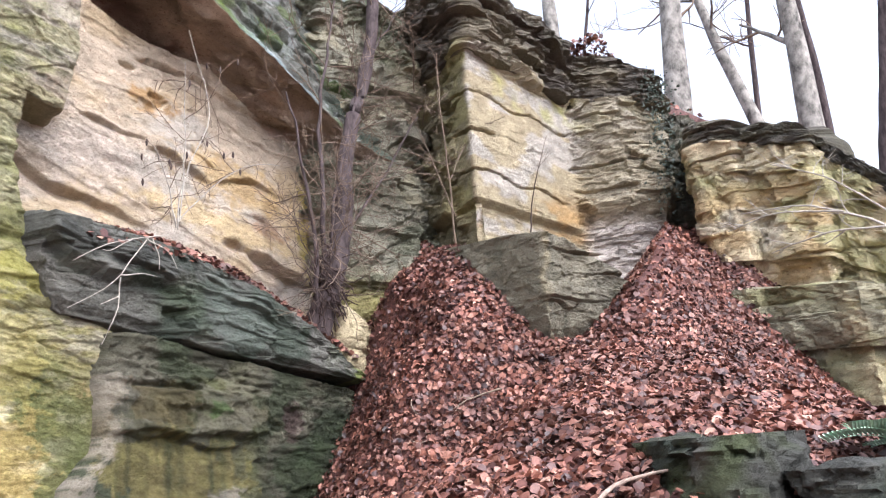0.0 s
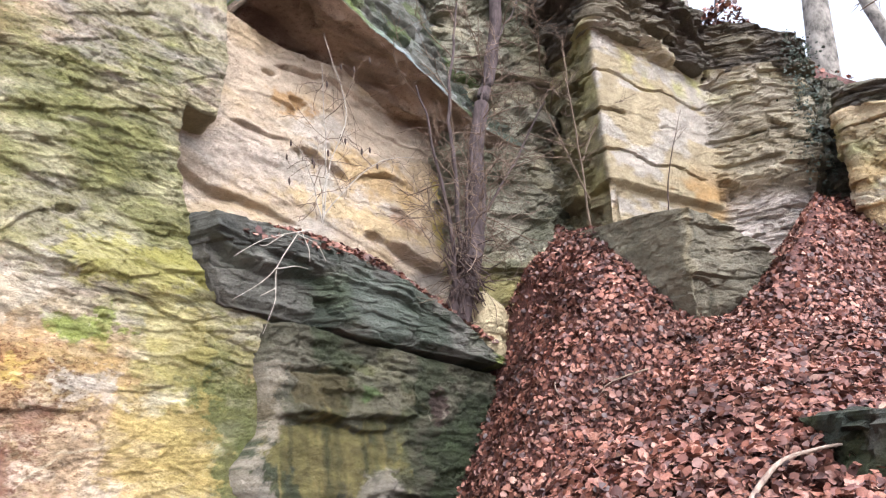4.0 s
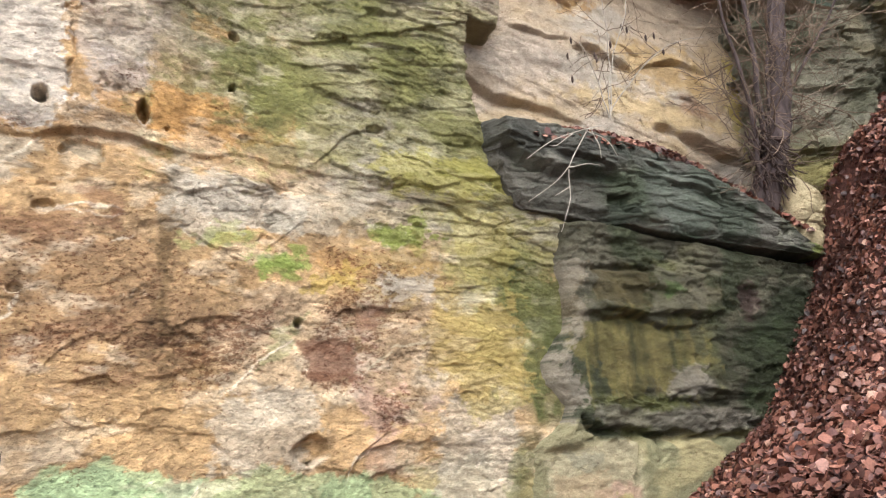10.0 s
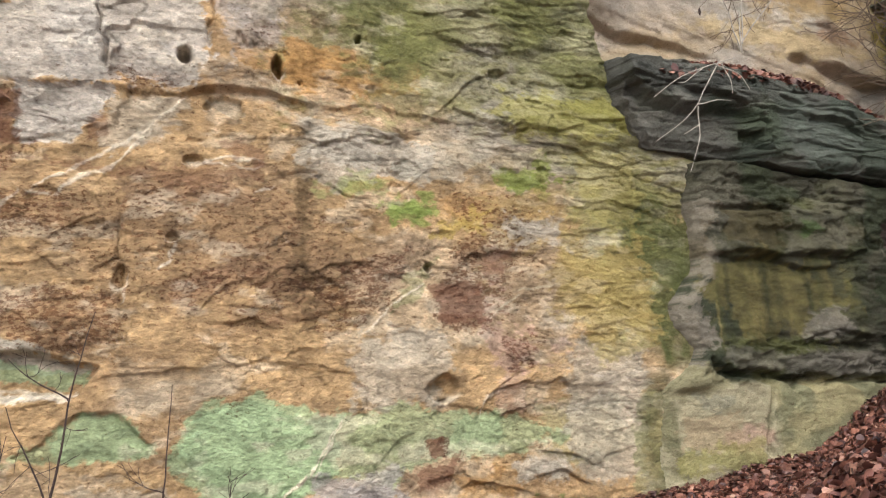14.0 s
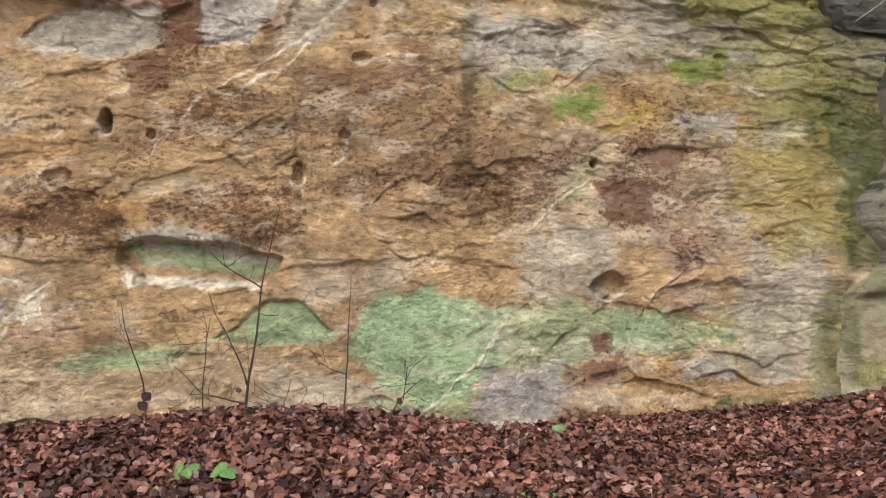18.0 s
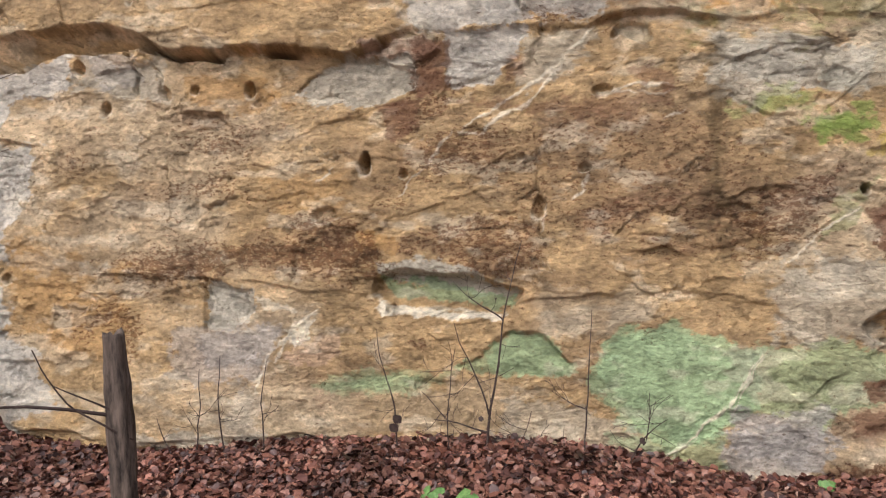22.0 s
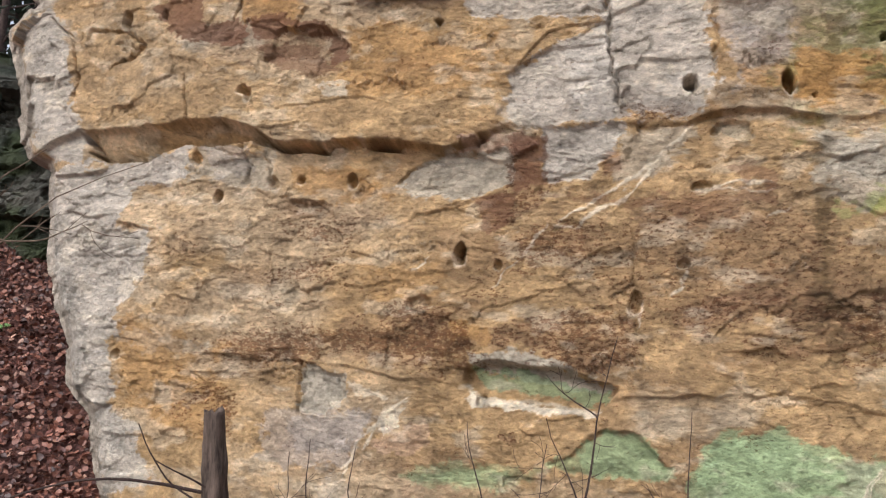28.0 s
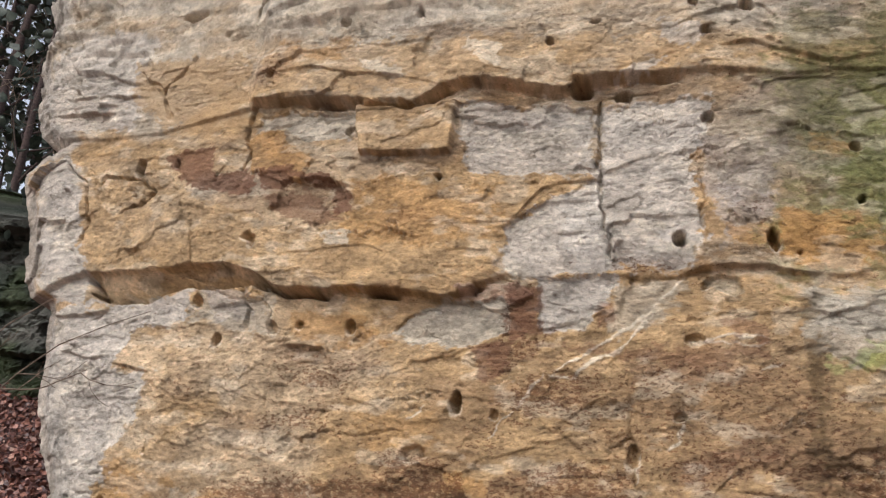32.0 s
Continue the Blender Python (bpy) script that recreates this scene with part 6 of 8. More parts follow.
    stain(F, GREYB * 0.75, 5.75, 2.2, 0.16, 0.12, 0, 0.3, 0.8)
    stain(F, GREYB * 0.7, 6.0, 1.8, 0.55, 0.12, 0, 0.3, 0.8)
    stain(F, MOSSY * 0.6, 5.42, 3.30, 0.11, 0.14, 0, 0.4, 0.8)
    stain(F, np.array((0.045, 0.07, 0.028)), 7.6, 2.8, 0.75, 0.95, 0, 0.5, 0.8)
    stain(F, PURPLE * 0.45, 6.75, 3.2, 0.18, 0.2, 0, 0.2, 0.8)
    stain(F, PINK * 0.85, 4.45, 1.1, 0.3, 0.14, 0, 0.4, 0.7)
    stain(F, DARKG, 3.62, 1.2, 0.10, 0.5, 8, 0.7, 0.6)
    spall(F, None, 6.75, 3.2, 0.18, 0.2, 0, 0.1, 0.05)
    patch(F, np.array((0.38, 0.30, 0.18)), ((4.15, 3.48), (4.34, 3.49), (4.22, 2.70), (4.08, 2.70)), 0.08, 0.65, 0.0, 0.10)
    patch(F, np.array((0.54, 0.47, 0.38)), ((3.80, 2.47), (4.08, 2.70), (4.18, 2.46), (4.08, 1.95), (3.83, 2.18)), 0.08, 0.7, 0.0, 0.16)
    patch(F, np.array((0.40, 0.36, 0.28)), ((5.40, 2.39), (5.89, 2.38), (5.74, 2.07), (5.35, 2.09)), 0.06, 0.8, -0.03, 0.05)
    patch(F, np.array((0.36, 0.33, 0.26)), ((4.20, 2.00), (6.53, 1.87), (6.48, 1.66), (4.25, 1.83)), 0.06, 0.6, 0.0, 0.06)
    patch(F, np.array((0.17, 0.135, 0.06)), ((4.44, 3.49), (5.30, 3.53), (5.14, 3.07), (4.46, 3.12)), 0.06, 0.7, 0.04, 0.05)
    patch(F, np.array((0.24, 0.22, 0.15)), ((5.30, 3.53), (6.06, 3.62), (5.94, 3.02), (5.28, 3.01)), 0.08, 0.6, -0.02, 0.06)
    patch(F, np.array((0.055, 0.08, 0.03)), ((6.38, 2.70), (7.46, 3.11), (7.21, 2.17), (6.52, 1.80)), 0.15, 0.7, 0.0, 0.08)
    patch(F, np.array((0.11, 0.19, 0.05)), ((5.35, 3.35), (5.55, 3.45), (5.65, 3.25), (5.45, 3.12)), 0.05, 0.7, 0.0, 0.05)
    bed_rim(F, ((4.22, 2.97), (4.81, 2.97), (5.57, 2.82), (5.9, 2.85)), 0.07, 0.05, 0.25)
    bed_rim(F, ((4.33, 3.50), (5.30, 3.53), (5.66, 3.74), (6.50, 3.64)), 0.05, 0.03, 0.2)
    bed_rim(F, ((5.35, 2.09), (5.77, 2.15), (6.40, 2.06)), 0.05, 0.03, 0.2)
    bed_rim(F, ((5.3, 3.04), (6.0, 2.98), (6.9, 3.0)), 0.04, 0.02, 0.2)
    fissure(F, ((4.12, 1.91), (4.25, 1.77), (5.26, 1.64), (6.46, 1.59), (8.3, 1.62)), 0.05, 0.18)
    fissure(F, ((4.88, 1.63), (4.75, 1.30), (4.75, 0.91)), 0.025, 0.09)
    fissure(F, ((6.2, 3.4), (6.3, 3.1), (6.6, 3.05)), 0.015, 0.05)
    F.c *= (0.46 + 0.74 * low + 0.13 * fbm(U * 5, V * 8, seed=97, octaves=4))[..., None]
    patch(F, np.array((0.25, 0.22, 0.165)), ((4.09, 3.54), (4.36, 3.51), (4.21, 2.78), (3.99, 2.45), (4.15, 2.06), (3.92, 1.79), (3.65, 1.87), (3.71, 2.34), (4.07, 2.75), (4.16, 3.12)), 0.12, 0.8, 0.0, 0.07)
    patch(F, np.array((0.31, 0.28, 0.16)), ((3.59, 1.96), (4.11, 1.89), (4.28, 1.65), (3.59, 1.47)), 0.05, 0.8, 0.0, 0.05)
    patch(F, np.array((0.44, 0.33, 0.20)), ((3.70, 1.31), (4.39, 1.34), (4.43, 1.01), (3.75, 0.98)), 0.08, 0.6, 0.0, 0.05)
    patch(F, np.array((0.30, 0.29, 0.21)), ((3.90, 1.57), (4.33, 1.48), (4.26, 1.35), (3.96, 1.41)), 0.05, 0.6, 0.0, 0.05)
    patch(F, np.array((0.36, 0.33, 0.10)), ((3.68, 0.93), (4.68, 1.11), (4.66, 0.84), (3.73, 0.75)), 0.1, 0.6, 0.0, 0.05)
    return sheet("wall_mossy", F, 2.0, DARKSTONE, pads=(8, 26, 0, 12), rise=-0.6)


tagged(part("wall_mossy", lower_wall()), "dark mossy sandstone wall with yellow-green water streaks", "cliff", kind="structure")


def dark_slab(u0, u1, n, pads):
    """The fallen ledge that lies on the mossy wall."""
    full = np.linspace(3.25, 8.55, 60)
    low = np.interp(full, [3.25, 3.42, 3.62, 4.4, 5.27, 6.42, 7.98, 8.55], [4.98, 4.56, 4.14, 4.08, 3.99, 3.88, 3.80, 3.78])
    top = np.interp(full, [3.25, 3.6, 4.3, 4.85, 5.9, 6.98, 7.52, 8.06, 8.55], [5.08, 5.13, 5.12, 5.07, 4.83, 4.46, 4.20, 3.90, 3.80])
    f = (full - u0) / (u1 - u0)
    U, V = spans(n, 130, u0, u1, (f, low), (f, top))
    t = (V - V[:1]) / (V[-1:] - V[:1] + 1e-6)
    val, groove = beds(U, V, 0.13, 101, 0.8)
    big, seam = plates(U / 0.8, V / 0.3, 106)
    chip, _ = plates(U / 0.3, V / 0.07, 107)
    d = 7.02 - 0.018 * val * step(0.5, 0.8, t) - 0.030 * big - 0.018 * chip + 0.015 * groove * step(0.45, 0.6, t) + 0.012 * seam
    d += 0.20 * step(0.55, 0.42, t + 0.06 * fbm(U * 3, V, seed=102)) * step(5.1, 4.7, U) + 0.22 * step(0.94, 1.0, t)
    d += -0.035 * fbm(U * 1.3, V * 2, seed=103, octaves=4) - 0.012 * fbm(U * 7, V * 10, seed=104, octaves=4) + 0.08 * bump(t, 0.12)
    c = dark_colour(U, V, 110, 0.15) * 0.8
    c = mix(c, (0.14, 0.16, 0.13), 0.7 * step(0.1, 0.6, fbm(U * 1.2, V * 2, seed=111, octaves=4)) * step(5.0, 5.6, U))
    c = mix(c, (0.14, 0.13, 0.11), 0.7 * step(0.5, 0.35, t) * step(4.9, 4.5, U))
    F = Field(U, V, d, c)
    stain(F, MOSSY, 8.0, 3.95, 0.10, 0.14, 0, 0.4, 0.7)
    stain(F, BLACK, 4.1, 4.85, 0.7, 0.16, 0, 0.5, 0.6)
    patch(F, None, ((4.76, 4.34), (5.0, 4.34), (5.1, 4.12), (4.8, 4.12)), 0.03, 0, 0.16, 0.02)
    bed_rim(F, ((3.3, 4.88), (4.0, 4.78), (4.8, 4.62), (5.6, 4.55), (6.6, 4.35)), 0.07, 0.05, 0.2)
    bed_rim(F, ((5.2, 4.75), (6.2, 4.52), (7.2, 4.18)), 0.04, 0.02, 0.15)
    crack(F, 7.4, 4.0, 7.7, 4.2, 0.02, 0.05)
    return sheet("slab", F, 1.6, DARKSTONE, pads=pads)


ledge = empty("rock_ledge", (0, 0, 0), "dark wet sandstone ledge slab resting on the mossy wall", "rock ledge")
part("slab", dark_slab(3.40, 5.02, 140, (12, 8, 14, 26)), None, ledge, "undercut grey slab below the leaves")
part("slab", dark_slab(5.05, 8.20, 260, (8, 26, 14, 26)), None, ledge, "long dark green slab tipping down the slope")


def recess_wall():
    U, V = spans(380, 220, 3.0, 9.0, 4.9, ([0.0, 0.25, 0.6, 0.9, 1.0], [8.75, 8.40, 8.30, 8.15, 8.1]))
    val, groove = beds(U, V + 0.27 * U, 0.55, 121, 1.9)
    big, seam = plates(U / 1.1, (V + 0.27 * U) / 0.45, 129)
    chip, _ = plates(U / 0.3, V / 0.12, 127)
    k = step(0.0, 0.6, fbm(U * 0.8, V * 0.8, seed=122))
    d = 7.95 - 0.016 * val - 0.016 * big - 0.006 * chip + 0.012 * groove * k
    d += -0.07 * fbm(U * 0.8, V * 1.2, seed=123, octaves=4) - 0.010 * fbm(U * 6, V * 9, seed=124, octaves=4)
    c = np.ones(U.shape + (3,)) * np.array((0.60, 0.485, 0.375))
    c = mix(c, (0.57, 0.51, 0.45), 0.8 * step(-0.1, 0.5, fbm(U * 0.7, V * 1.4, seed=125, octaves=4)))
    c = mix(c, (0.54, 0.40, 0.235), 0.6 * step(0.1, 0.7, fbm(U * 0.9, V * 1.7, seed=126, octaves=4)))
    F = Field(U, V, d, c)
    stain(F, np.array((0.58, 0.40, 0.19)), 6.6, 6.7, 1.0, 0.35, -6, 0.5, 0.8)
    stain(F, np.array((0.48, 0.28, 0.11)), 5.1, 7.4, 0.35, 0.18, 0, 0.4, 0.8)
    stain(F, np.array((0.60, 0.45, 0.25)), 6.2, 5.95, 1.4, 0.22, -4, 0.5, 0.8)
    stain(F, np.array((0.28, 0.13, 0.06)), 7.2, 6.1, 0.4, 0.16, -5, 0.5, 0.6)
    stain(F, np.array((0.42, 0.33, 0.06)), 8.1, 6.4, 0.25, 0.8, 0, 0.5, 0.8)
    stain(F, np.array((0.60, 0.50, 0.42)), 4.2, 6.3, 0.7, 0.5, 0, 0.5, 0.8)
    pit(F, 4.75, 7.75, 0.13, 0.07, 0.08)
    pit(F, 5.2, 7.42, 0.16, 0.08, 0.06)
    pit(F, 7.9, 6.9, 0.04, 0.05, 0.06)
    bed_rim(F, ((5.11, 6.72), (5.71, 6.67), (6.07, 6.55)), 0.09, 0.05, 0.3)
    bed_rim(F, ((6.18, 6.58), (6.84, 6.83), (7.50, 6.69)), 0.09, 0.05, 0.3)
    bed_rim(F, ((4.12, 6.79), (4.65, 6.73), (5.12, 6.81)), 0.07, 0.04, 0.25)
    bed_rim(F, ((4.94, 7.99), (5.40, 8.10), (5.82, 8.07), (6.32, 7.95), (7.35, 7.93)), 0.07, 0.04, 0.2)
    bed_rim(F, ((5.67, 7.53), (6.23, 7.63), (6.92, 7.46), (7.95, 7.47)), 0.04, 0.01, 0.2)
    bed_rim(F, ((4.22, 7.29), (4.76, 7.31), (5.35, 7.28)), 0.04, 0.01, 0.2)
    bed_rim(F, ((5.4, 6.30), (6.2, 6.22), (7.2, 6.25)), 0.03, 0.01, 0.2)
    bed_rim(F, ((6.26, 5.71), (7.04, 5.60), (7.95, 5.40), (8.4, 5.30)), 0.16, 0.16, 0.35)
    bed_rim(F, ((3.3, 5.97), (3.51, 5.94), (3.86, 5.80), (4.25, 5.78), (5.2, 5.62)), 0.09, 0.09, 0.4)
    fissure(F, ((4.94, 7.99), (5.40, 8.10), (5.82, 8.07)), 0.02, 0.08)
    fissure(F, ((5.8, 6.9), (6.5, 6.75), (7.0, 6.8)), 0.015, 0.06)
    F.c *= np.array((0.82, 0.825, 0.78)) * (1 + 0.12 * fbm(U * 5, V * 8, seed=128, octaves=5))[..., None]
    return sheet("wall_recess", F, 0.6, STONE, pads=(0, 0, 0, 0))


tagged(part("wall_recess", recess_wall()), "pale pink and ochre sandstone wall inside the recess", "cliff", kind="structure")


def recess_floor():
    """Leaf-strewn top of the ledge between its rim and the recess."""
    a, b = np.meshgrid(np.linspace(3.75, 8.9, 120), np.linspace(7.12, 8.4, 26))
    top = np.interp(a, [3.0, 4.9, 5.9, 6.9, 7.9, 8.6], [4.99, 5.07, 4.96, 4.60, 4.26, 3.9]) + (b - 7.1) * np.interp(a, [3, 6, 8.5], [0.35, 0.5, 0.75])
    z = top + 0.03 * fbm(a * 3, b * 3, seed=131) - 0.05 - 0.12 * step(7.40, 7.12, b)
    return grid_mesh("floor_recess", lean(np.stack([a, b, z], -1)), None, SOIL)


tagged(part("floor_recess", recess_floor()), "leaf mould on top of the ledge in the recess", "ground", kind="structure")


def roof_block():
    """The overhanging bed above the recess, its mossy front leaning back."""
    U, V = spans(340, 200, 4.5, 14.0, ([0.0, 0.11, 0.19, 0.26, 0.33, 0.39, 1.0], [8.85, 8.54, 8.28, 8.07, 7.92, 7.68, 7.2]), 13.5)
    t = V - V[:1]
    val, groove = beds(U, V + 0.12 * U, 0.16, 141, 0.9)
    big, seam = plates(U / 0.7, V / 0.4, 146)
    chip, _ = plates(U / 0.25, V / 0.12, 147)
    d = 6.98 + 0.30 * t - (0.05 * val + 0.07 * big + 0.025 * chip - 0.02 * groove) * step(0.02, 0.35, t) - 0.05 * fbm(U * 1.3, V * 1.6, seed=142) - 0.015 * fbm(U * 7, V * 9, seed=143)
    c = dark_colour(U, V, 150, 0.6) * 0.95
    c = mix(c, (0.25, 0.30, 0.29), 0.9 * step(0.22, 0.10, t + 0.05 * fbm(U * 2, V * 2, seed=151)) * step(5.4, 6.0, U) * step(7.7, 7.2, U))
    c = mix(c, (0.13, 0.18, 0.03), 0.8 * bump(t - 0.10, 0.16) * step(6.4, 5.6, U))
    c = mix(c, (0.34, 0.36, 0.34), step(0.6, 0.75, fbm(U * 2.6, V * 2.6, seed=152, octaves=4)) * 0.6)
    F = Field(U, V, d, c)
    return sheet("rock_roof", F, 1.9, DARKSTONE, pads=(10, 0, 50, 6), under=np.array((0.37, 0.28, 0.20)))


roof = part("roof_overhang", roof_block())
tagged(roof, "overhanging sandstone roof with a mossy grey-green front", "rock overhang", kind="structure")


def body(name, outline, z0, z1, n, m, shape, colour, mat=None, cap=10, smooth=False, dome=0.15, base=False):
    """A closed rock from its outline, counter-clockwise: shape gives how far it stands out."""
    q = np.array(outline + outline[:1], float)
    seg = np.hypot(*np.diff(q, axis=0).T)
    s = np.linspace(0, seg.sum(), n)
    x, y = (np.interp(s, np.r_[0, np.cumsum(seg)], q[:, k]) for k in (0, 1))
    w = max(1, int(0.10 / (seg.sum() / n)))
    if w > 1:
        ker = np.ones(2 * w + 1) / (2 * w + 1)
        x, y = (np.convolve(np.r_[c[-w - 1 : -1], c, c[1 : w + 1]], ker, "valid") for c in (x, y))
    x[-1], y[-1] = x[0], y[0]
    dx, dy = np.gradient(x), np.gradient(y)
    h = np.hypot(dx, dy) + 1e-9
    nx, ny = dy / h, -dx / h
    nx[-1], ny[-1] = nx[0], ny[0]
    top = np.array([z1(a, b) for a, b in zip(x, y)]) if callable(z1) else np.full(n, float(z1))
    z0 = np.array([z0(a, b) for a, b in zip(x, y)]) if callable(z0) else z0
    t = np.linspace(0, 1, m)[:, None]
    Z = z0 + (top[None] - z0) * t
    X, Y = np.broadcast_to(x, Z.shape), np.broadcast_to(y, Z.shape)
    S = np.broadcast_to(s, Z.shape)
    off = shape(X, Y, Z, S, top[None] - Z)
    fade = np.minimum(1, np.minimum(S, s[-1] - S) / 0.2)
    off = off * fade
    P = np.stack([X + nx * off, Y + ny * off, Z], -1)
    C = colour(X, Y, Z, S, top[None] - Z)
    mid = P[-1, :-1].mean(0)
    rows, cols = [], []
    for k in range(1, cap + 1):
        f = (k / cap) ** 1.3
        e = P[-1] * (1 - f) + mid * f
        e[:, 2] = P[-1, :, 2] * (1 - f * 0.6) + mid[2] * f * 0.6 + dome * math.sin(f * 1.57) + 0.05 * fbm(e[:, 0] * 2, e[:, 1] * 2, seed=7)
        rows.append(e)
        cols.append(C[-1])
    P, C = np.concatenate([P, np.stack(rows)]), np.concatenate([C, np.stack(cols)])
    if base:
        low = P[0, :-1].mean(0)
        under = [np.stack([*(P[0, :, :2] * (1 - f) + low[:2] * f).T, P[0, :, 2] + 0.03 * fbm(P[0, :, 0] * 2 + f, P[0, :, 1] * 2, seed=9)], -1) for f in (0.8, 0.5, 0.3, 0.15, 0.06)]
        P, C = np.concatenate([np.stack(under), P]), np.concatenate([np.repeat(C[:1], 5, 0), C])
    return grid_mesh(name, P, C, mat or STONE, smooth)


def stone(seed, size=0.2, amp=0.07, fine=0.03, bow=None, run=0.8, calm=None):
    def shape(X, Y, Z, S, down):
        val, groove = beds(S, Z, size, seed, run)
        big, seam = plates(S / (run * 0.9), Z / (size * 1.7), seed + 7)
        chip, _ = plates(S / 0.24, Z / (size * 0.5), seed + 8)
        off = amp * val - amp * 0.8 * groove * step(-0.3, 0.4, fbm(S, Z, seed=seed + 3)) + amp * 0.8 * big + fine * chip - fine * seam
        off = off + 0.05 * fbm(S * 1.2, Z * 1.4, seed=seed + 4) + 0.012 * fbm(S * 7, Z * 10, seed=seed + 5)
        if calm:
            off = off * calm(X, Y, Z, S, down)
        return off + (bow(X, Y, Z, S, down) if bow else 0)

    return shape


def plain_colour(base, other, seed, dark=None, dirt=0.5):
    def colour(X, Y, Z, S, down):
        c = np.ones(X.shape + (3,)) * np.array(base)
        c = mix(c, other, step(-0.2, 0.6, fbm(S * 0.9, Z * 1.6, seed=seed, octaves=5)) * 0.85)
        c = mix(c, (0.10, 0.095, 0.06), dirt * step(0.15, 0.7, fbm(S * 1.4, Z * 3.2, seed=seed + 2, octaves=5)))
        if dark is not None:
            c = dark(c, X, Y, Z, S, down)
        return c * (1 + 0.15 * fbm(S * 5, Z * 8, seed=seed + 3, octaves=4))[..., None]

    return colour


# the rock that closes the recess, behind the leaning tree
def tree_rock_colour(c, X, Y, Z, S, down):
    c = mix(c, (0.09, 0.10, 0.06), 0.6 * step(0.0, 0.5, fbm(S * 0.9, Z * 1.1, seed=162)))
    c = mix(c, (0.33, 0.29, 0.11), 0.8 * step(4.9, 4.5, Z + 0.2 * fbm(S, Z, seed=163)))
    return c


tree_rock = empty("rock_buttress", (9.6, 8.2, 3.2), "dark brown sandstone buttress beside the recess with mossy patches", "rock outcrop")


def at_base(thing, name, me, label=""):
    """A part whose mesh is given in the place's own metres."""
    ob = part(name, me, None, thing, label)
    ob.location = -thing.location
    return ob


BUTTRESS = [(8.5, 9.6), (8.35, 7.95), (9.7, 7.25), (11.4, 7.4), (11.4, 9.6)]
tree_rock_paint = plain_colour((0.24, 0.23, 0.17), (0.33, 0.295, 0.19), 165, tree_rock_colour)
at_base(tree_rock, "lower_block", body("lower_block", BUTTRESS, 3.2, 4.75, 240, 50, stone(158, 0.34, 0.07, 0.03), tree_rock_paint, DARKSTONE), "yellow-green mossy lower block")
for z0, z1, out, seed in ((4.65, 5.9, 0.10, 160), (5.86, 6.9, 0.14, 161), (6.86, 8.2, 0.07, 164), (8.16, 9.0, 0.16, 166), (8.96, 9.8, 0.10, 168)):
    at_base(tree_rock, "bed", body("bed", BUTTRESS, z0, z1, 240, 40, stone(seed, 0.3, 0.09, 0.035, lambda X, Y, Z, S, d, out=out: out + 0 * X), tree_rock_paint, DARKSTONE, base=True))


# the tall pillar, the light on its bright face put into the colour
def pillar_colour(c, X, Y, Z, S, down):
    # the lit face is painted paler, the shadowed left side keeps the darker stone
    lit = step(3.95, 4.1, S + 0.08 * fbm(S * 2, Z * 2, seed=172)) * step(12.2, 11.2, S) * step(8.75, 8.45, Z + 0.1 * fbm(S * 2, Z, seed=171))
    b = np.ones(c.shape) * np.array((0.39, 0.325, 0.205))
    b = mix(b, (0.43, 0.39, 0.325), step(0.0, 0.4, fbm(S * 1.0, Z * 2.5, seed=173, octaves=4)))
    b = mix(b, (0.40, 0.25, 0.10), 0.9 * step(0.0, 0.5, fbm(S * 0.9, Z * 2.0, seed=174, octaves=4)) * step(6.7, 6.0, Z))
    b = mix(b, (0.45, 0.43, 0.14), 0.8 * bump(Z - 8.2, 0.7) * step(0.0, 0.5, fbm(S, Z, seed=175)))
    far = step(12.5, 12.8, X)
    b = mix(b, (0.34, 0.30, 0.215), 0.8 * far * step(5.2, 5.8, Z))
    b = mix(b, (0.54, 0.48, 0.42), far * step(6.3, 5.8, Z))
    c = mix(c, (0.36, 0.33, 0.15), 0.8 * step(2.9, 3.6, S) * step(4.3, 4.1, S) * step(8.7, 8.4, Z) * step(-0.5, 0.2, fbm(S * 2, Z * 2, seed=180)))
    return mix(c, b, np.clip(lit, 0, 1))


def pillar_bow(X, Y, Z, S, down):
    far = step(12.4, 12.7, X)
    cap = (0.10 - 0.05 * far) * step(8.35, 8.55, Z) * (1 + 0.4 * fbm(S * 1.5, Z * 3, seed=179))
    for z, w in ((7.75, 0.03), (7.05, 0.045), (6.35, 0.03)):
        cap = cap - 0.11 * bump(Z - z - 0.06 * fbm(S * 1.5, Z * 0, seed=178), w) * step(-0.5, 0.1, fbm(S * 1.2, Z * 0 + z, seed=177)) * (1 - far)
    return cap - 0.15 * step(5.9, 5.8, Z) * (1 - far) + far * (0.12 * np.sin(S * 3.3) - 0.25 * step(6.4, 6.0, Z) + 0.1)


def pillar_top(x, y):
    return 10.1 - 0.28 * max(0.0, x - 10.2) - 0.5 * max(0.0, x - 13.0) + 0.10 * math.sin(x * 3)


PILLAR = [(11.0, 9.6), (10.5, 7.7), (9.5, 5.84), (12.5, 5.3), (12.78, 5.0), (13.45, 3.75), (14.4, 3.95), (15.4, 5.2), (15.4, 9.6)]
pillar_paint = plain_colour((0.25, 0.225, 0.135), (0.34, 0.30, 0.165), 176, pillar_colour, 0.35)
pillar = empty("rock_pillar", (12.4, 7.0, 3.2), "tall layered sandstone pillar with its lit face painted bright buff", "rock outcrop")
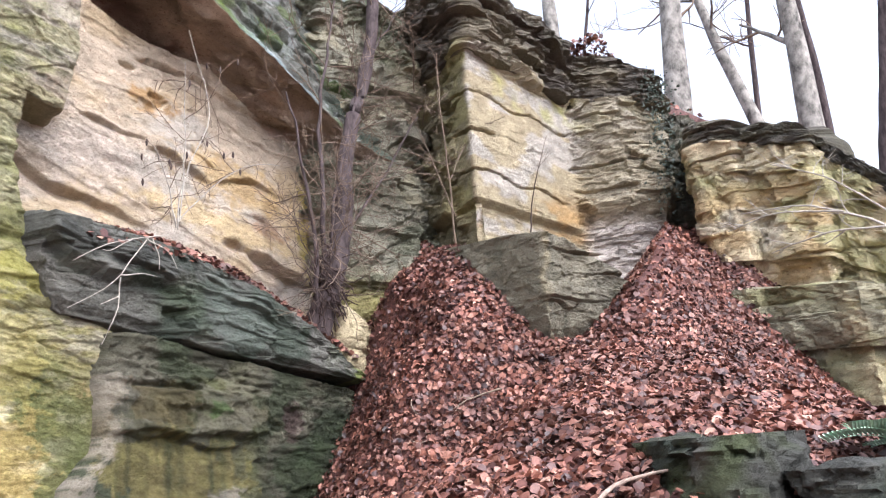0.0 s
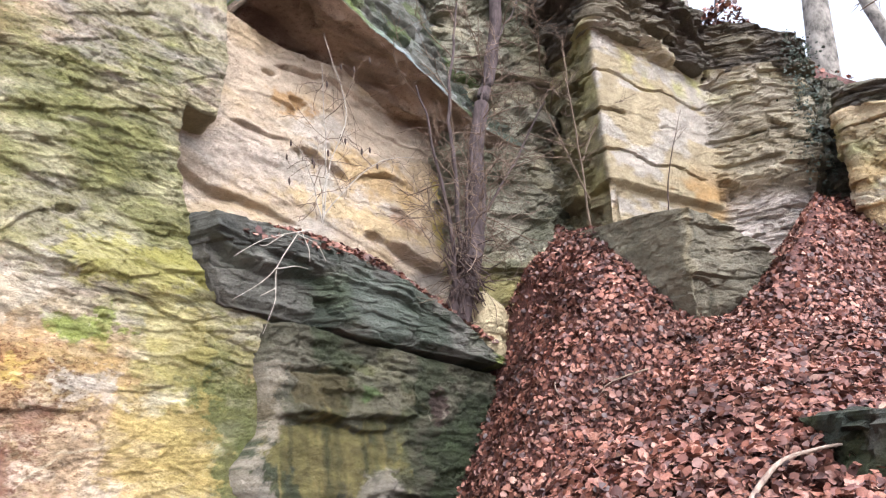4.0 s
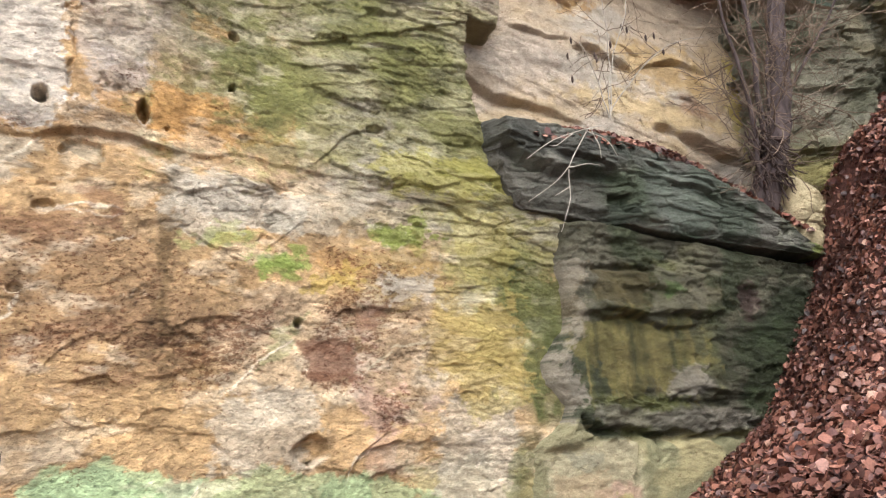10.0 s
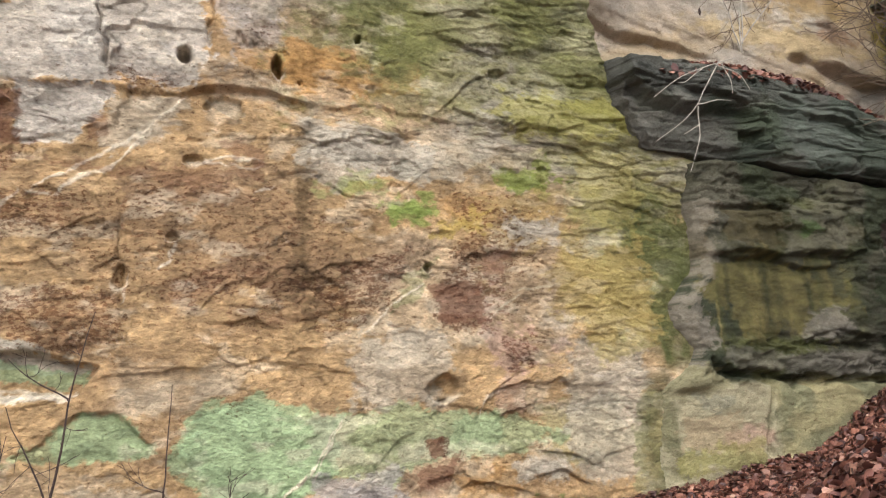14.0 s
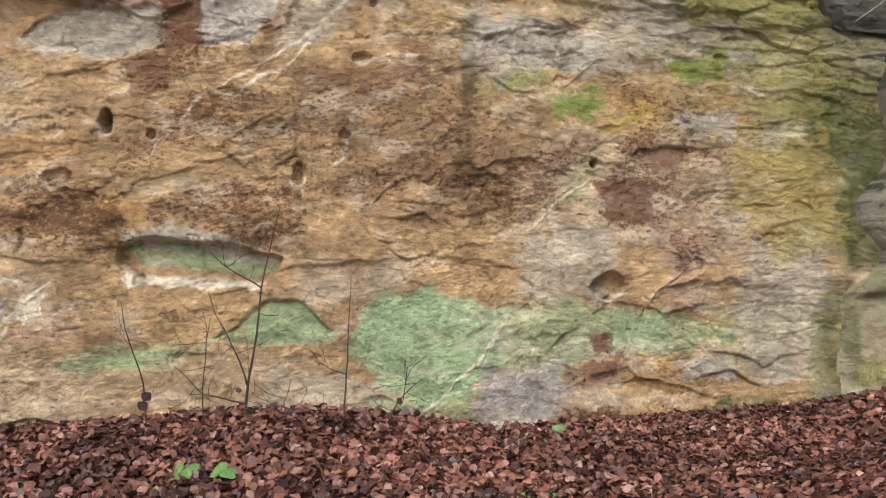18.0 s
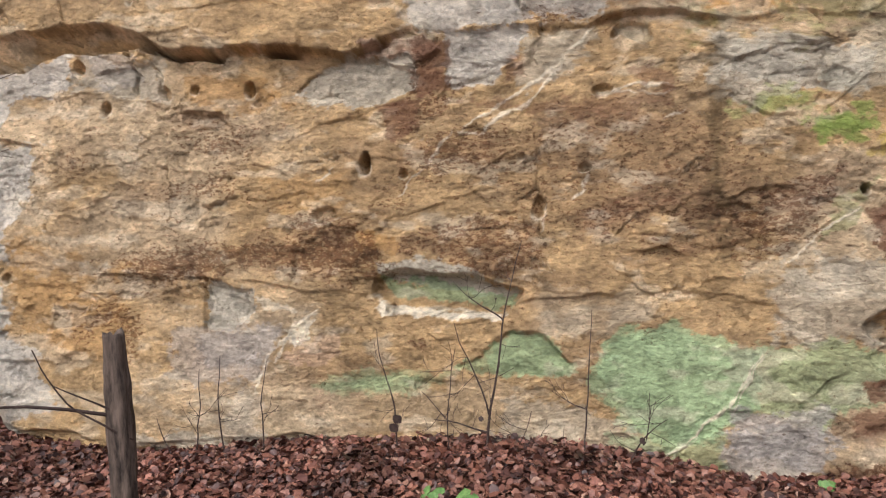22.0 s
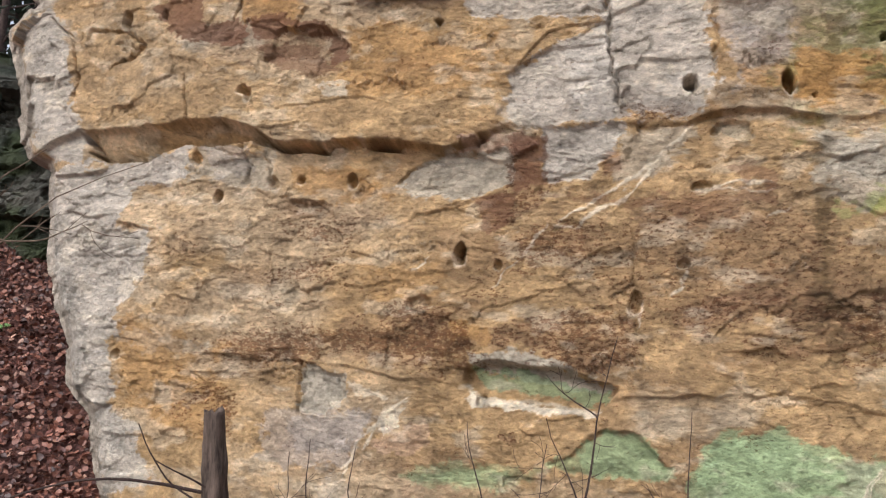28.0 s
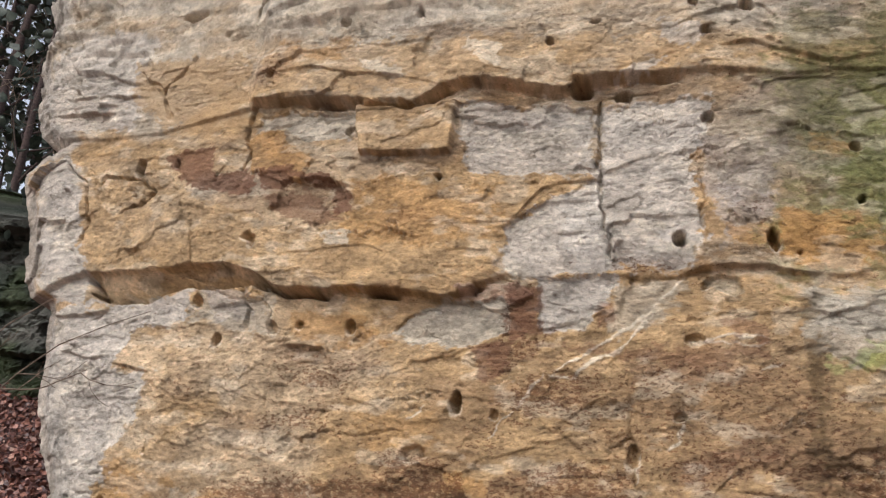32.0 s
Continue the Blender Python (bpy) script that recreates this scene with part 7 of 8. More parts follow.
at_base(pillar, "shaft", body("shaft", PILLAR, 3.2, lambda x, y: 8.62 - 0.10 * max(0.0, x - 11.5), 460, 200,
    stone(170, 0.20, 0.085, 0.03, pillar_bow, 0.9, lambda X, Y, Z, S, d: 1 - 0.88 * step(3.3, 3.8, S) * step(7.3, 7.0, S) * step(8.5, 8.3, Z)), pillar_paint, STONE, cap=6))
flank_paint = plain_colour((0.09, 0.085, 0.065), (0.15, 0.14, 0.10), 243, None, 0.5)
at_base(pillar, "flank", body("flank", [(15.2, 4.6), (13.75, 4.3), (13.7, 3.75), (14.1, 3.25), (15.2, 3.3)], 5.2, 8.2, 200, 90, stone(245, 0.3, 0.09, 0.035, lambda X, Y, Z, S, d: -0.30 * step(7.2, 5.8, Z), 0.7), flank_paint, DARKSTONE, cap=8), "dark ivy-grown flank beside the gully")
cap_paint = plain_colour((0.115, 0.10, 0.08), (0.20, 0.175, 0.12), 236, None, 0.5)
for k, (f0, f1, out) in enumerate(((0.0, 0.22, 0.16), (0.20, 0.44, 0.30), (0.42, 0.60, 0.24), (0.58, 0.82, 0.34), (0.80, 1.0, 0.26))):
    def level(x, y, f=f0):
        return 8.5 - 0.10 * max(0.0, x - 11.5) + f * (pillar_top(x, y) - 8.5 + 0.10 * max(0.0, x - 11.5))

    at_base(pillar, "cap_slab", body("cap_slab", PILLAR, level, lambda x, y, f=f1: level(x, y, f), 420, 22,
        stone(240 + 9 * k, 0.14, 0.07, 0.03, lambda X, Y, Z, S, d, out=out: out * (1 + 0.5 * fbm(S * 1.3, Z * 0, seed=int(out * 100))) * (1 - 0.5 * step(12.4, 12.7, X)), 0.7), cap_paint, DARKSTONE, cap=8, base=True))


# the block at its foot
def block_colour(c, X, Y, Z, S, down):
    c = mix(c, (0.22, 0.20, 0.14), 0.6 * step(-0.1, 0.5, fbm(S * 1.5, Z * 1.1, seed=182, octaves=6)))
    c = mix(c, (0.07, 0.07, 0.045), 0.6 * step(0.1, 0.5, fbm(S * 2.6, Z * 0.9, seed=183, octaves=5)))
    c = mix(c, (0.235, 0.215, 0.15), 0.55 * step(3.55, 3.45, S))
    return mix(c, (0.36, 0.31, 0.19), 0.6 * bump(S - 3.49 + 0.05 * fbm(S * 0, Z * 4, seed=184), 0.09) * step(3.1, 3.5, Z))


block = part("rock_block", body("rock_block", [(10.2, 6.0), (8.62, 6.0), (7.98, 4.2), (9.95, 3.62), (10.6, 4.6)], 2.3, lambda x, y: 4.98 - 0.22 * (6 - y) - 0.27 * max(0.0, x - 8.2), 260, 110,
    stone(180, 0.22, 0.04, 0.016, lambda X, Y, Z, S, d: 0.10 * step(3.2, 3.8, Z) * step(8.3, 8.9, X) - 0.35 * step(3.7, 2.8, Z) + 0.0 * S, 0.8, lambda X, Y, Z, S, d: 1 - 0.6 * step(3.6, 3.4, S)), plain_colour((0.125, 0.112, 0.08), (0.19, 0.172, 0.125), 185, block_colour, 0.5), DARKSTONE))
tagged(block, "large grey-brown sandstone block half buried in leaves", "boulder")


# the bastion past the gully
def bastion_colour(c, X, Y, Z, S, down):
    c = mix(c, (0.42, 0.41, 0.20), 0.7 * step(0.0, 0.6, fbm(S * 0.8, Z * 1.2, seed=192)))
    c = mix(c, (0.52, 0.38, 0.20), 0.85 * step(-0.1, 0.4, fbm(S * 0.9, Z * 1.5, seed=193)) * step(6.3, 5.7, Z))
    c = mix(c, (0.55, 0.50, 0.38), 0.7 * step(0.2, 0.6, fbm(S * 1.3, Z * 2.2, seed=194)))
    return c


BASTION = [(15.6, 3.2), (13.9, 3.3), (12.72, 3.12), (12.62, 2.55), (12.85, 2.35), (12.62, 1.35), (12.95, 1.2), (12.75, 0.4), (12.4, -2.0), (15.6, -2.0)]
bastion_paint = plain_colour((0.54, 0.46, 0.29), (0.62, 0.50, 0.32), 196, bastion_colour, 0.15)
bastion = empty("rock_bastion", (14.0, 1.5, 2.6), "blocky buff sandstone bastion with a dark layered cap", "rock outcrop")


def bastion_top(x, y):
    return 7.35 - 0.30 * max(0.0, 2.9 - y) - 0.85 * max(0.0, 1.35 - y)


def joints(X, Y, Z, S, d):
    return 0.06 * np.sign(fbm(S * 1.1, Z * 0.3, seed=191)) - 0.12 * bump(fbm(S * 0.9, Z * 0.25, seed=197), 0.035)


for name, f0, f1, out, size, label in (("base_block", 0.0, 0.47, -0.06, 0.8, ""), ("block", 0.46, 0.66, 0.0, 0.6, ""), ("block", 0.655, 0.80, 0.03, 0.5, ""), ("block", 0.795, 0.915, 0.07, 0.35, ""), ("cap_slab", 0.91, 0.96, 0.18, 0.12, "dark weathered cap slab"), ("cap_slab", 0.955, 1.0, 0.10, 0.12, "dark weathered cap slab")):
    at_base(bastion, name, body(name, BASTION, lambda x, y, f=f0: 2.6 + f * (bastion_top(x, y) - 2.6), lambda x, y, f=f1: 2.6 + f * (bastion_top(x, y) - 2.6), 380, 60 if f1 < 0.93 else 20,
        stone(190 + int(f0 * 100), size, 0.075, 0.028, lambda X, Y, Z, S, d, out=out: out + joints(X, Y, Z, S, d) * (out < 0.1), 0.75),
        bastion_paint if f1 < 0.93 else plain_colour((0.12, 0.11, 0.09), (0.22, 0.20, 0.14), 238, None, 0.5), STONE, cap=6, base=True), label)


def ledge_colour(c, X, Y, Z, S, down):
    c = mix(c, (0.27, 0.255, 0.12), 0.7 * step(-0.2, 0.4, fbm(S * 1.2, Z * 1.5, seed=204)))
    return mix(c, (0.50, 0.43, 0.26), 0.8 * step(1.5, 1.0, Y) * step(-0.1, 0.5, fbm(S * 2, Z, seed=201)))


STEP = [(14, 3.2), (11.75, 3.1), (10.75, 1.0), (12.2, -1.6), (14, -1.6)]
foot = empty("rock_step", (12.4, 1.2, 1.6), "stepped mossy sandstone blocks at the foot of the bastion", "rock outcrop")
for k, (f0, f1, out) in enumerate(((0.0, 0.62, -0.05), (0.61, 0.82, 0.10), (0.81, 1.0, 0.02))):
    at_base(foot, "block", body("block", STEP, lambda x, y, f=f0: 1.6 + f * (2.56 - 0.17 * (3.1 - y)), lambda x, y, f=f1: 1.6 + f * (2.56 - 0.17 * (3.1 - y)), 260, 36,
        stone(200 + 3 * k, 0.45, 0.05, 0.022, lambda X, Y, Z, S, d, out=out: out + 0.06 * np.sign(fbm(S * 1.3, Z * 0.3, seed=202))), plain_colour((0.26, 0.24, 0.16), (0.36, 0.33, 0.21), 203, ledge_colour, 0.3), DARKSTONE, cap=6, base=True))


# the dark rock and the bank past the corner
far_rock = part("rock_far", body("rock_far", [(-10.5, 16), (-14.8, 13.9), (-14.2, 10.6), (-11.5, 11.9), (-8.8, 12.9)], 2.0, lambda x, y: 7.4 + 0.4 * math.sin(x * 2 + y), 300, 130,
    stone(210, 0.5, 0.2, 0.06, None, 1.2), lambda X, Y, Z, S, d: dark_colour(S, Z, 212, 0.35) * 0.75, DARKSTONE))
tagged(far_rock, "dark mossy rock outcrop on the wooded bank", "rock outcrop")


def slab_rock(name, outline, z0, z1, seed, label):
    ob = part(name, body(name, outline, z0, z1, 130, 40, stone(seed, 0.16, 0.035, 0.02, None, 0.6), lambda X, Y, Z, S, d: dark_colour(S, Z, seed + 1, 0.6) * 0.5, DARKSTONE, cap=7, dome=0.03))
    return tagged(ob, label, "rock", group="slabs in the leaves")


slab_rock("rock_slab", [(4.7, 2.0), (4.3, 2.15), (3.9, 1.96), (3.66, 1.56), (3.70, 1.28), (4.5, 1.22)], 1.0, 1.93, 221, "flat mossy sandstone slab showing through the leaves")
slab_rock("rock_slab", [(4.3, 0.55), (4.2, 1.15), (3.72, 1.26), (3.66, 0.6)], 1.0, 1.74, 227, "low mossy sandstone slab with leaves on top")


def gap_stone():
    return body("pale_stone", [(8.35, 7.68), (7.95, 7.62), (7.92, 7.34), (8.15, 7.2), (8.42, 7.26)], 3.2, lambda x, y: 4.12 - 0.5 * (x - 7.92), 90, 40, stone(231, 0.5, 0.03, 0.015), plain_colour((0.50, 0.42, 0.26), (0.44, 0.38, 0.28), 233, None, 0.2), STONE, cap=6)


tagged(part("rock_pale", gap_stone()), "pale buff stone wedged below the leaning tree", "rock")


# ---- fallen leaves ----


def leaf_mesh(name, P, N, size, seed, mat=None, lift=0.5):
    """Folded, curled leaves, one at each place, lying on the slope with the normal N."""
    rng = np.random.default_rng(seed)
    n = len(P)
    N = N + lift * rng.normal(size=(n, 3))
    N /= np.linalg.norm(N, axis=1)[:, None]
    A = np.cross(N, rng.normal(size=(n, 3)))
    A /= np.linalg.norm(A, axis=1)[:, None]
    B = np.cross(N, A)
    L = size * rng.uniform(0.6, 1.35, n)[:, None]
    W = L * rng.uniform(0.30, 0.55, n)[:, None]
    fold = rng.uniform(-0.15, 0.6, n)[:, None]
    curl = rng.uniform(-0.35, 0.6, n)[:, None]

    def at(a, b):
        return P + A * L * a + B * W * b + N * (abs(b) * W * fold + (2 * a) ** 2 * L * 0.5 * curl)

    rim = ((-0.5, 0), (-0.27, 0.8), (0.02, 1.0), (0.3, 0.66), (0.5, 0), (0.3, -0.66), (0.02, -1.0), (-0.27, -0.8))
    co = np.stack([at(a, b) for a, b in rim], 1)
    co = (co + N[:, None] * (L * rng.normal(size=(n, 8)) * 0.05)[..., None] + 0.035 * L[..., None] * rng.normal(size=(n, 8, 3))).reshape(-1, 3)
    i = np.arange(n)[:, None] * 8
    q = np.concatenate([i + np.array([0, 4, 3, 2, 1]), i + np.array([0, 7, 6, 5, 4])])
    return raw_mesh(name, co, q, mat or LEAF, True)


def raw_mesh(name, co, q, mat, smooth=False):
    me = bpy.data.meshes.new(name)
    k = q.shape[1]
    me.vertices.add(len(co))
    me.vertices.foreach_set("co", co.astype(np.float32).reshape(-1))
    me.loops.add(q.size)
    me.loops.foreach_set("vertex_index", q.reshape(-1).astype(np.int32))
    me.polygons.add(len(q))
    me.polygons.foreach_set("loop_start", np.arange(0, q.size, k, dtype=np.int32))
    me.update(calc_edges=True)
    me.polygons.foreach_set("use_smooth", np.full(len(q), smooth))
    me.materials.append(mat)
    return me


def on_ground(x0, x1, y0, y1, density, seed, keep=None):
    rng = np.random.default_rng(seed)
    n = int((x1 - x0) * (y1 - y0) * density)
    x, y = rng.uniform(x0, x1, n) + 0.18 * rng.normal(size=n), rng.uniform(y0, y1, n) + 0.18 * rng.normal(size=n)
    if keep is not None:
        k = keep(x, y)
        x, y = x[k], y[k]
    e = 0.08
    z = ground_z(x, y)
    gx, gy = (ground_z(x + e, y) - z) / e, (ground_z(x, y + e) - z) / e
    N = np.stack([-gx, -gy, np.ones_like(z)], -1)
    N /= np.linalg.norm(N, axis=1)[:, None]
    return np.stack([x, y, z], -1) + N * rng.uniform(0.02, 0.08, len(x))[:, None], N


def litter(label, pieces, seed, size=0.085, lift=0.5):
    P, N = (np.concatenate(c) for c in zip(*pieces))
    ob = part("fallen_leaves", leaf_mesh("fallen_leaves", P, N, size, seed, None, lift))
    return tagged(ob, label, "leaves", kind="stuff")


litter("brown beech and maple leaves along the foot of the wall", [on_ground(-7.2, 1.0, 3.0, 7.45, 950, 1), on_ground(-8, 0.8, -3, 3.0, 400, 2), on_ground(0.8, 4, -3, 0.4, 400, 10), on_ground(-12, 8, -9, -3, 12, 9)], 11, 0.068, 0.55)
litter("small red-brown leaves on the near ground", [on_ground(0.8, 3.5, 0.4, 3.0, 2600, 8), on_ground(1.0, 3.5, 3.0, 7.45, 1700, 17)], 16, 0.058, 0.55)
litter("red-brown fallen leaves on the slope of debris", [on_ground(3.5, 6.6, 0.3, 5.0, 2000, 3, lambda x, y: ~((x > 3.6) & (x < 4.0) & (y > 1.25) & (y < 1.95))), on_ground(3.5, 9.0, 5.0, 7.2, 1300, 15), on_ground(6.6, 9.0, 0.3, 5.0, 1200, 16), on_ground(9.0, 14.0, -0.5, 8.0, 480, 4), on_ground(3.5, 9.0, -3.0, 0.3, 50, 5)], 12, 0.068, 0.6)
litter("dark wet leaves on the bank past the corner", [on_ground(-16.5, -6.4, 5.5, 14.5, 420, 6)], 13, 0.078, 0.55)


def on_ledge(seed, n, u0, u1, y0, y1):
    rng = np.random.default_rng(seed)
    a, b = rng.uniform(u0, u1, n), y0 + (y1 - y0) * rng.uniform(0, 1, n)
    top = np.interp(a, [3.0, 4.9, 5.9, 6.9, 7.9, 8.6], [4.99, 5.07, 4.96, 4.60, 4.26, 3.9]) + (b - 7.1) * np.interp(a, [3, 6, 8.5], [0.35, 0.5, 0.75])
    P = lean(np.stack([a, b, top - 0.03 - 0.10 * step(7.36, 7.06, b) + rng.uniform(0.01, 0.08, n)], -1))
    return P, np.tile(np.array((0.0, -0.35, 0.94)), (n, 1))


litter("brown leaves caught on top of the ledge", [on_ledge(21, 2600, 3.75, 8.5, 7.0, 8.0)], 14, 0.085, 0.55)


def on_top(seed, n, x0, x1, y0, y1, height):
    rng = np.random.default_rng(seed)
    x, y = rng.uniform(x0, x1, n), rng.uniform(y0, y1, n)
    return np.stack([x, y, height(x, y) + rng.uniform(0, 0.1, n)], -1), np.tile(np.array((-0.3, -0.2, 0.9)), (n, 1))


litter("dead leaves on the pillar and block tops", [on_top(23, 320, 8.5, 9.8, 4.5, 5.8, lambda x, y: 4.95 - 0.23 * (6 - y) - 0.27 * np.maximum(0, x - 8.2)),
    on_top(24, 1500, 12.4, 14.3, 4.4, 6.5, lambda x, y: 9.62 - 0.35 * np.maximum(0, x - 12.6)), on_ground(14.5, 22, -1, 9, 25, 7)], 15, 0.10, 0.6)

# ---- wood: trunks, twigs, roots ----


def tubes(name, paths, mat, sides=6, smooth=True):
    """One mesh of tapered tubes, each given by its places and radii."""
    co, faces, base = [], [], 0
    ang = np.linspace(0, 2 * math.pi, sides, endpoint=False)
    for pts, rad in paths:
        pts, rad = np.asarray(pts, float), np.asarray(rad, float)
        t = np.gradient(pts, axis=0)
        t /= np.linalg.norm(t, axis=1)[:, None] + 1e-9
        ref = np.where(np.abs(t[:, 2:3]) > 0.9, np.array([[1.0, 0, 0]]), np.array([[0, 0, 1.0]]))
        a = np.cross(t, ref)
        a /= np.linalg.norm(a, axis=1)[:, None] + 1e-9
        b = np.cross(t, a)
        ring = pts[:, None] + rad[:, None, None] * (a[:, None] * np.cos(ang)[None, :, None] + b[:, None] * np.sin(ang)[None, :, None])
        co.append(ring.reshape(-1, 3))
        n = len(pts)
        i = base + np.arange(n - 1)[:, None] * sides + np.arange(sides)[None]
        j = base + np.arange(n - 1)[:, None] * sides + (np.arange(sides)[None] + 1) % sides
        faces.append(np.stack([i, j, j + sides, i + sides], -1).reshape(-1, 4))
        base += n * sides
    return raw_mesh(name, np.concatenate(co), np.concatenate(faces), mat, smooth)


def curve(points, n=14, wobble=0.0, seed=0):
    """A smooth line through a few places."""
    p = np.array(points, float)
    s = np.r_[0, np.cumsum(np.linalg.norm(np.diff(p, axis=0), axis=1))]
    t = np.linspace(0, s[-1], n)
    q = np.stack([np.interp(t, s, p[:, k]) for k in range(3)], -1)
    for _ in range(2):
        q[1:-1] = (q[:-2] + 2 * q[1:-1] + q[2:]) / 4
    if wobble:
        for k in range(3):
            q[1:, k] += wobble * fbm(t[1:] * 2.3, 0 * t[1:] + 7 * k, seed=seed + k, octaves=3)
    return q


def sprout(rng, start, way, length, radius, depth, out, kids=4, bend=0.35, up=0.1):
    """Branches that fork into thinner ones; out gathers tubes by order."""
    n = 7
    pts, p, d = [np.array(start, float)], np.array(start, float), np.array(way, float)
    d /= np.linalg.norm(d)
    for _ in range(n - 1):
        d = d + bend * 0.35 * rng.normal(size=3) + np.array((0, 0, up * 0.2))
        d /= np.linalg.norm(d)
        p = p + d * length / (n - 1)
        pts.append(p)
    out.append((depth, np.array(pts), np.linspace(radius, radius * 0.35, n)))
    if depth > 0:
        for _ in range(kids):
            k = rng.integers(1, n - 1)
            w = pts[k + 1] - pts[k]
            w = w / np.linalg.norm(w) + 0.75 * rng.normal(size=3)
            sprout(rng, pts[k], w, length * rng.uniform(0.4, 0.7), radius * 0.5, depth - 1, out, kids, bend, up)


def leaning_tree():
    rng = np.random.default_rng(31)
    tree = empty("leaning_tree", (7.49, 7.16, 3.95), "thin dark brown leaning tree rooted on the ledge with bare twigs", "tree")
    o = np.array((7.49, 7.16, 3.95))
    trunk = curve([(7.56, 7.60, 3.6), (7.56, 7.42, 4.10), (7.78, 7.38, 4.66), (7.98, 7.35, 5.38), (8.08, 7.36, 6.32), (8.25, 7.33, 7.06), (8.66, 7.34, 7.98), (9.02, 7.33, 9.10), (9.10, 7.36, 9.90), (9.3, 7.45, 11.5)], 48, 0.02, 3)
    part("trunk", tubes("trunk", [(trunk - o, np.interp(np.linspace(0, 1, 48), [0, 0.1, 0.4, 1], [0.22, 0.165, 0.125, 0.09]) * (1 + 0.08 * rng.normal(size=48)))], BARK, 12), None, tree)
    stems = (curve([(7.50, 7.40, 4.0), (7.55, 7.33, 4.69), (7.50, 7.31, 5.44), (7.46, 7.30, 6.28), (7.45, 7.28, 7.18), (7.70, 7.27, 8.14), (7.95, 7.28, 9.20)], 24, 0.03, 5),
        curve([(7.45, 7.40, 4.0), (7.40, 7.33, 4.74), (7.25, 7.31, 5.52), (7.05, 7.30, 6.30), (6.78, 7.28, 7.06)], 16, 0.03, 9),
        curve([(7.65, 7.40, 4.0), (7.78, 7.35, 5.08), (7.85, 7.32, 5.95), (8.16, 7.28, 6.95), (8.60, 7.24, 8.24), (9.6, 7.20, 9.8)], 22, 0.03, 13),
        curve([(7.7, 7.40, 4.1), (8.05, 7.36, 5.22), (8.85, 7.26, 6.26), (9.8, 7.05, 7.75)], 16, 0.03, 17))
    for k, s in enumerate(stems):
        part("stem", tubes("stem", [(s - o, np.linspace(0.045 - 0.006 * k, 0.012, len(s)))], BARK, 7), None, tree)
    out = []
    for s in (trunk[4:26], trunk[8:], trunk[14:], *stems):
        for _ in range(17):
            k = rng.integers(2, len(s) - 1)
            sprout(rng, s[k], rng.normal(size=3) * (1, 0.6, 0.8) + (0, -0.1, 0.35), rng.uniform(0.5, 1.5), rng.uniform(0.006, 0.015), 2, out, 3, 0.5, 0.1)
    part("twig_spray", tubes("twig_spray", [(p - o, np.maximum(r, 0.0035)) for _, p, r in out], TWIG, 4), None, tree, "tangle of fine bare twigs", "stuff")
    roots = []
    for _ in range(300):
        a = np.array((7.60, 7.36, 4.45)) + rng.normal(size=3) * (0.13, 0.07, 0.24)
        sprout(rng, a, (rng.normal() * 0.6, -0.25, -1.0 + rng.normal() * 0.5), rng.uniform(0.15, 0.42), 0.014, 0, roots, 0, 0.9, -0.4)
    part("root_tangle", tubes("root_tangle", [(p - o, r) for _, p, r in roots], DARKTWIG, 5), None, tree, "dark matted roots and dead stems", "stuff")


leaning_tree()


def ledge_bush():
    rng = np.random.default_rng(41)
    o = np.array((5.1, 7.55, 4.75))
    bush = empty("dry_shrub", tuple(o), "dry pale shrub with hanging seed pods on the ledge", "shrub")
    lines = (curve([(5.1, 7.45, 4.7), (5.23, 7.5, 5.55), (5.65, 7.52, 6.32), (5.45, 7.52, 6.99), (5.24, 7.5, 7.4)], 14, 0.03, 1), curve([(5.08, 7.45, 4.72), (4.94, 7.45, 5.31), (4.7, 7.45, 5.6)], 9, 0.03, 2),
        curve([(5.1, 7.45, 4.8), (5.43, 7.42, 5.23), (6.0, 7.4, 5.79), (6.7, 7.4, 6.0)], 10, 0.03, 3), curve([(5.12, 7.45, 4.8), (5.2, 7.45, 5.9), (5.15, 7.45, 6.9)], 9, 0.03, 4))
    pods = []
    for s in lines:
        part("stem", tubes("stem", [(s - o, np.linspace(0.008, 0.004, len(s)))], PALEROOT, 6), None, bush)
        out = []
        for _ in range(6):
            sprout(rng, s[rng.integers(2, len(s) - 1)], rng.normal(size=3) + (0, 0, 0.4), rng.uniform(0.3, 0.7), 0.006, 1, out, 3, 0.4)
        part("twig_spray", tubes("twig_spray", [(p - o, np.maximum(r, 0.003)) for _, p, r in out], TWIG, 4), None, bush, kind="stuff")
        pods += [p[-1] - o for d, p, r in out if d == 0][:4]
    n = len(pods)
    for k in range(n):
        p = pods[k]
        t = np.linspace(0, 1, 5)
        part("seed_pod", tubes("seed_pod", [(np.stack([p[0] + 0 * t, p[1] + 0 * t, p[2] - 0.10 * t], -1), 0.013 * np.sin(t * 3.14) + 0.003)], DARKTWIG, 6), None, bush)


ledge_bush()


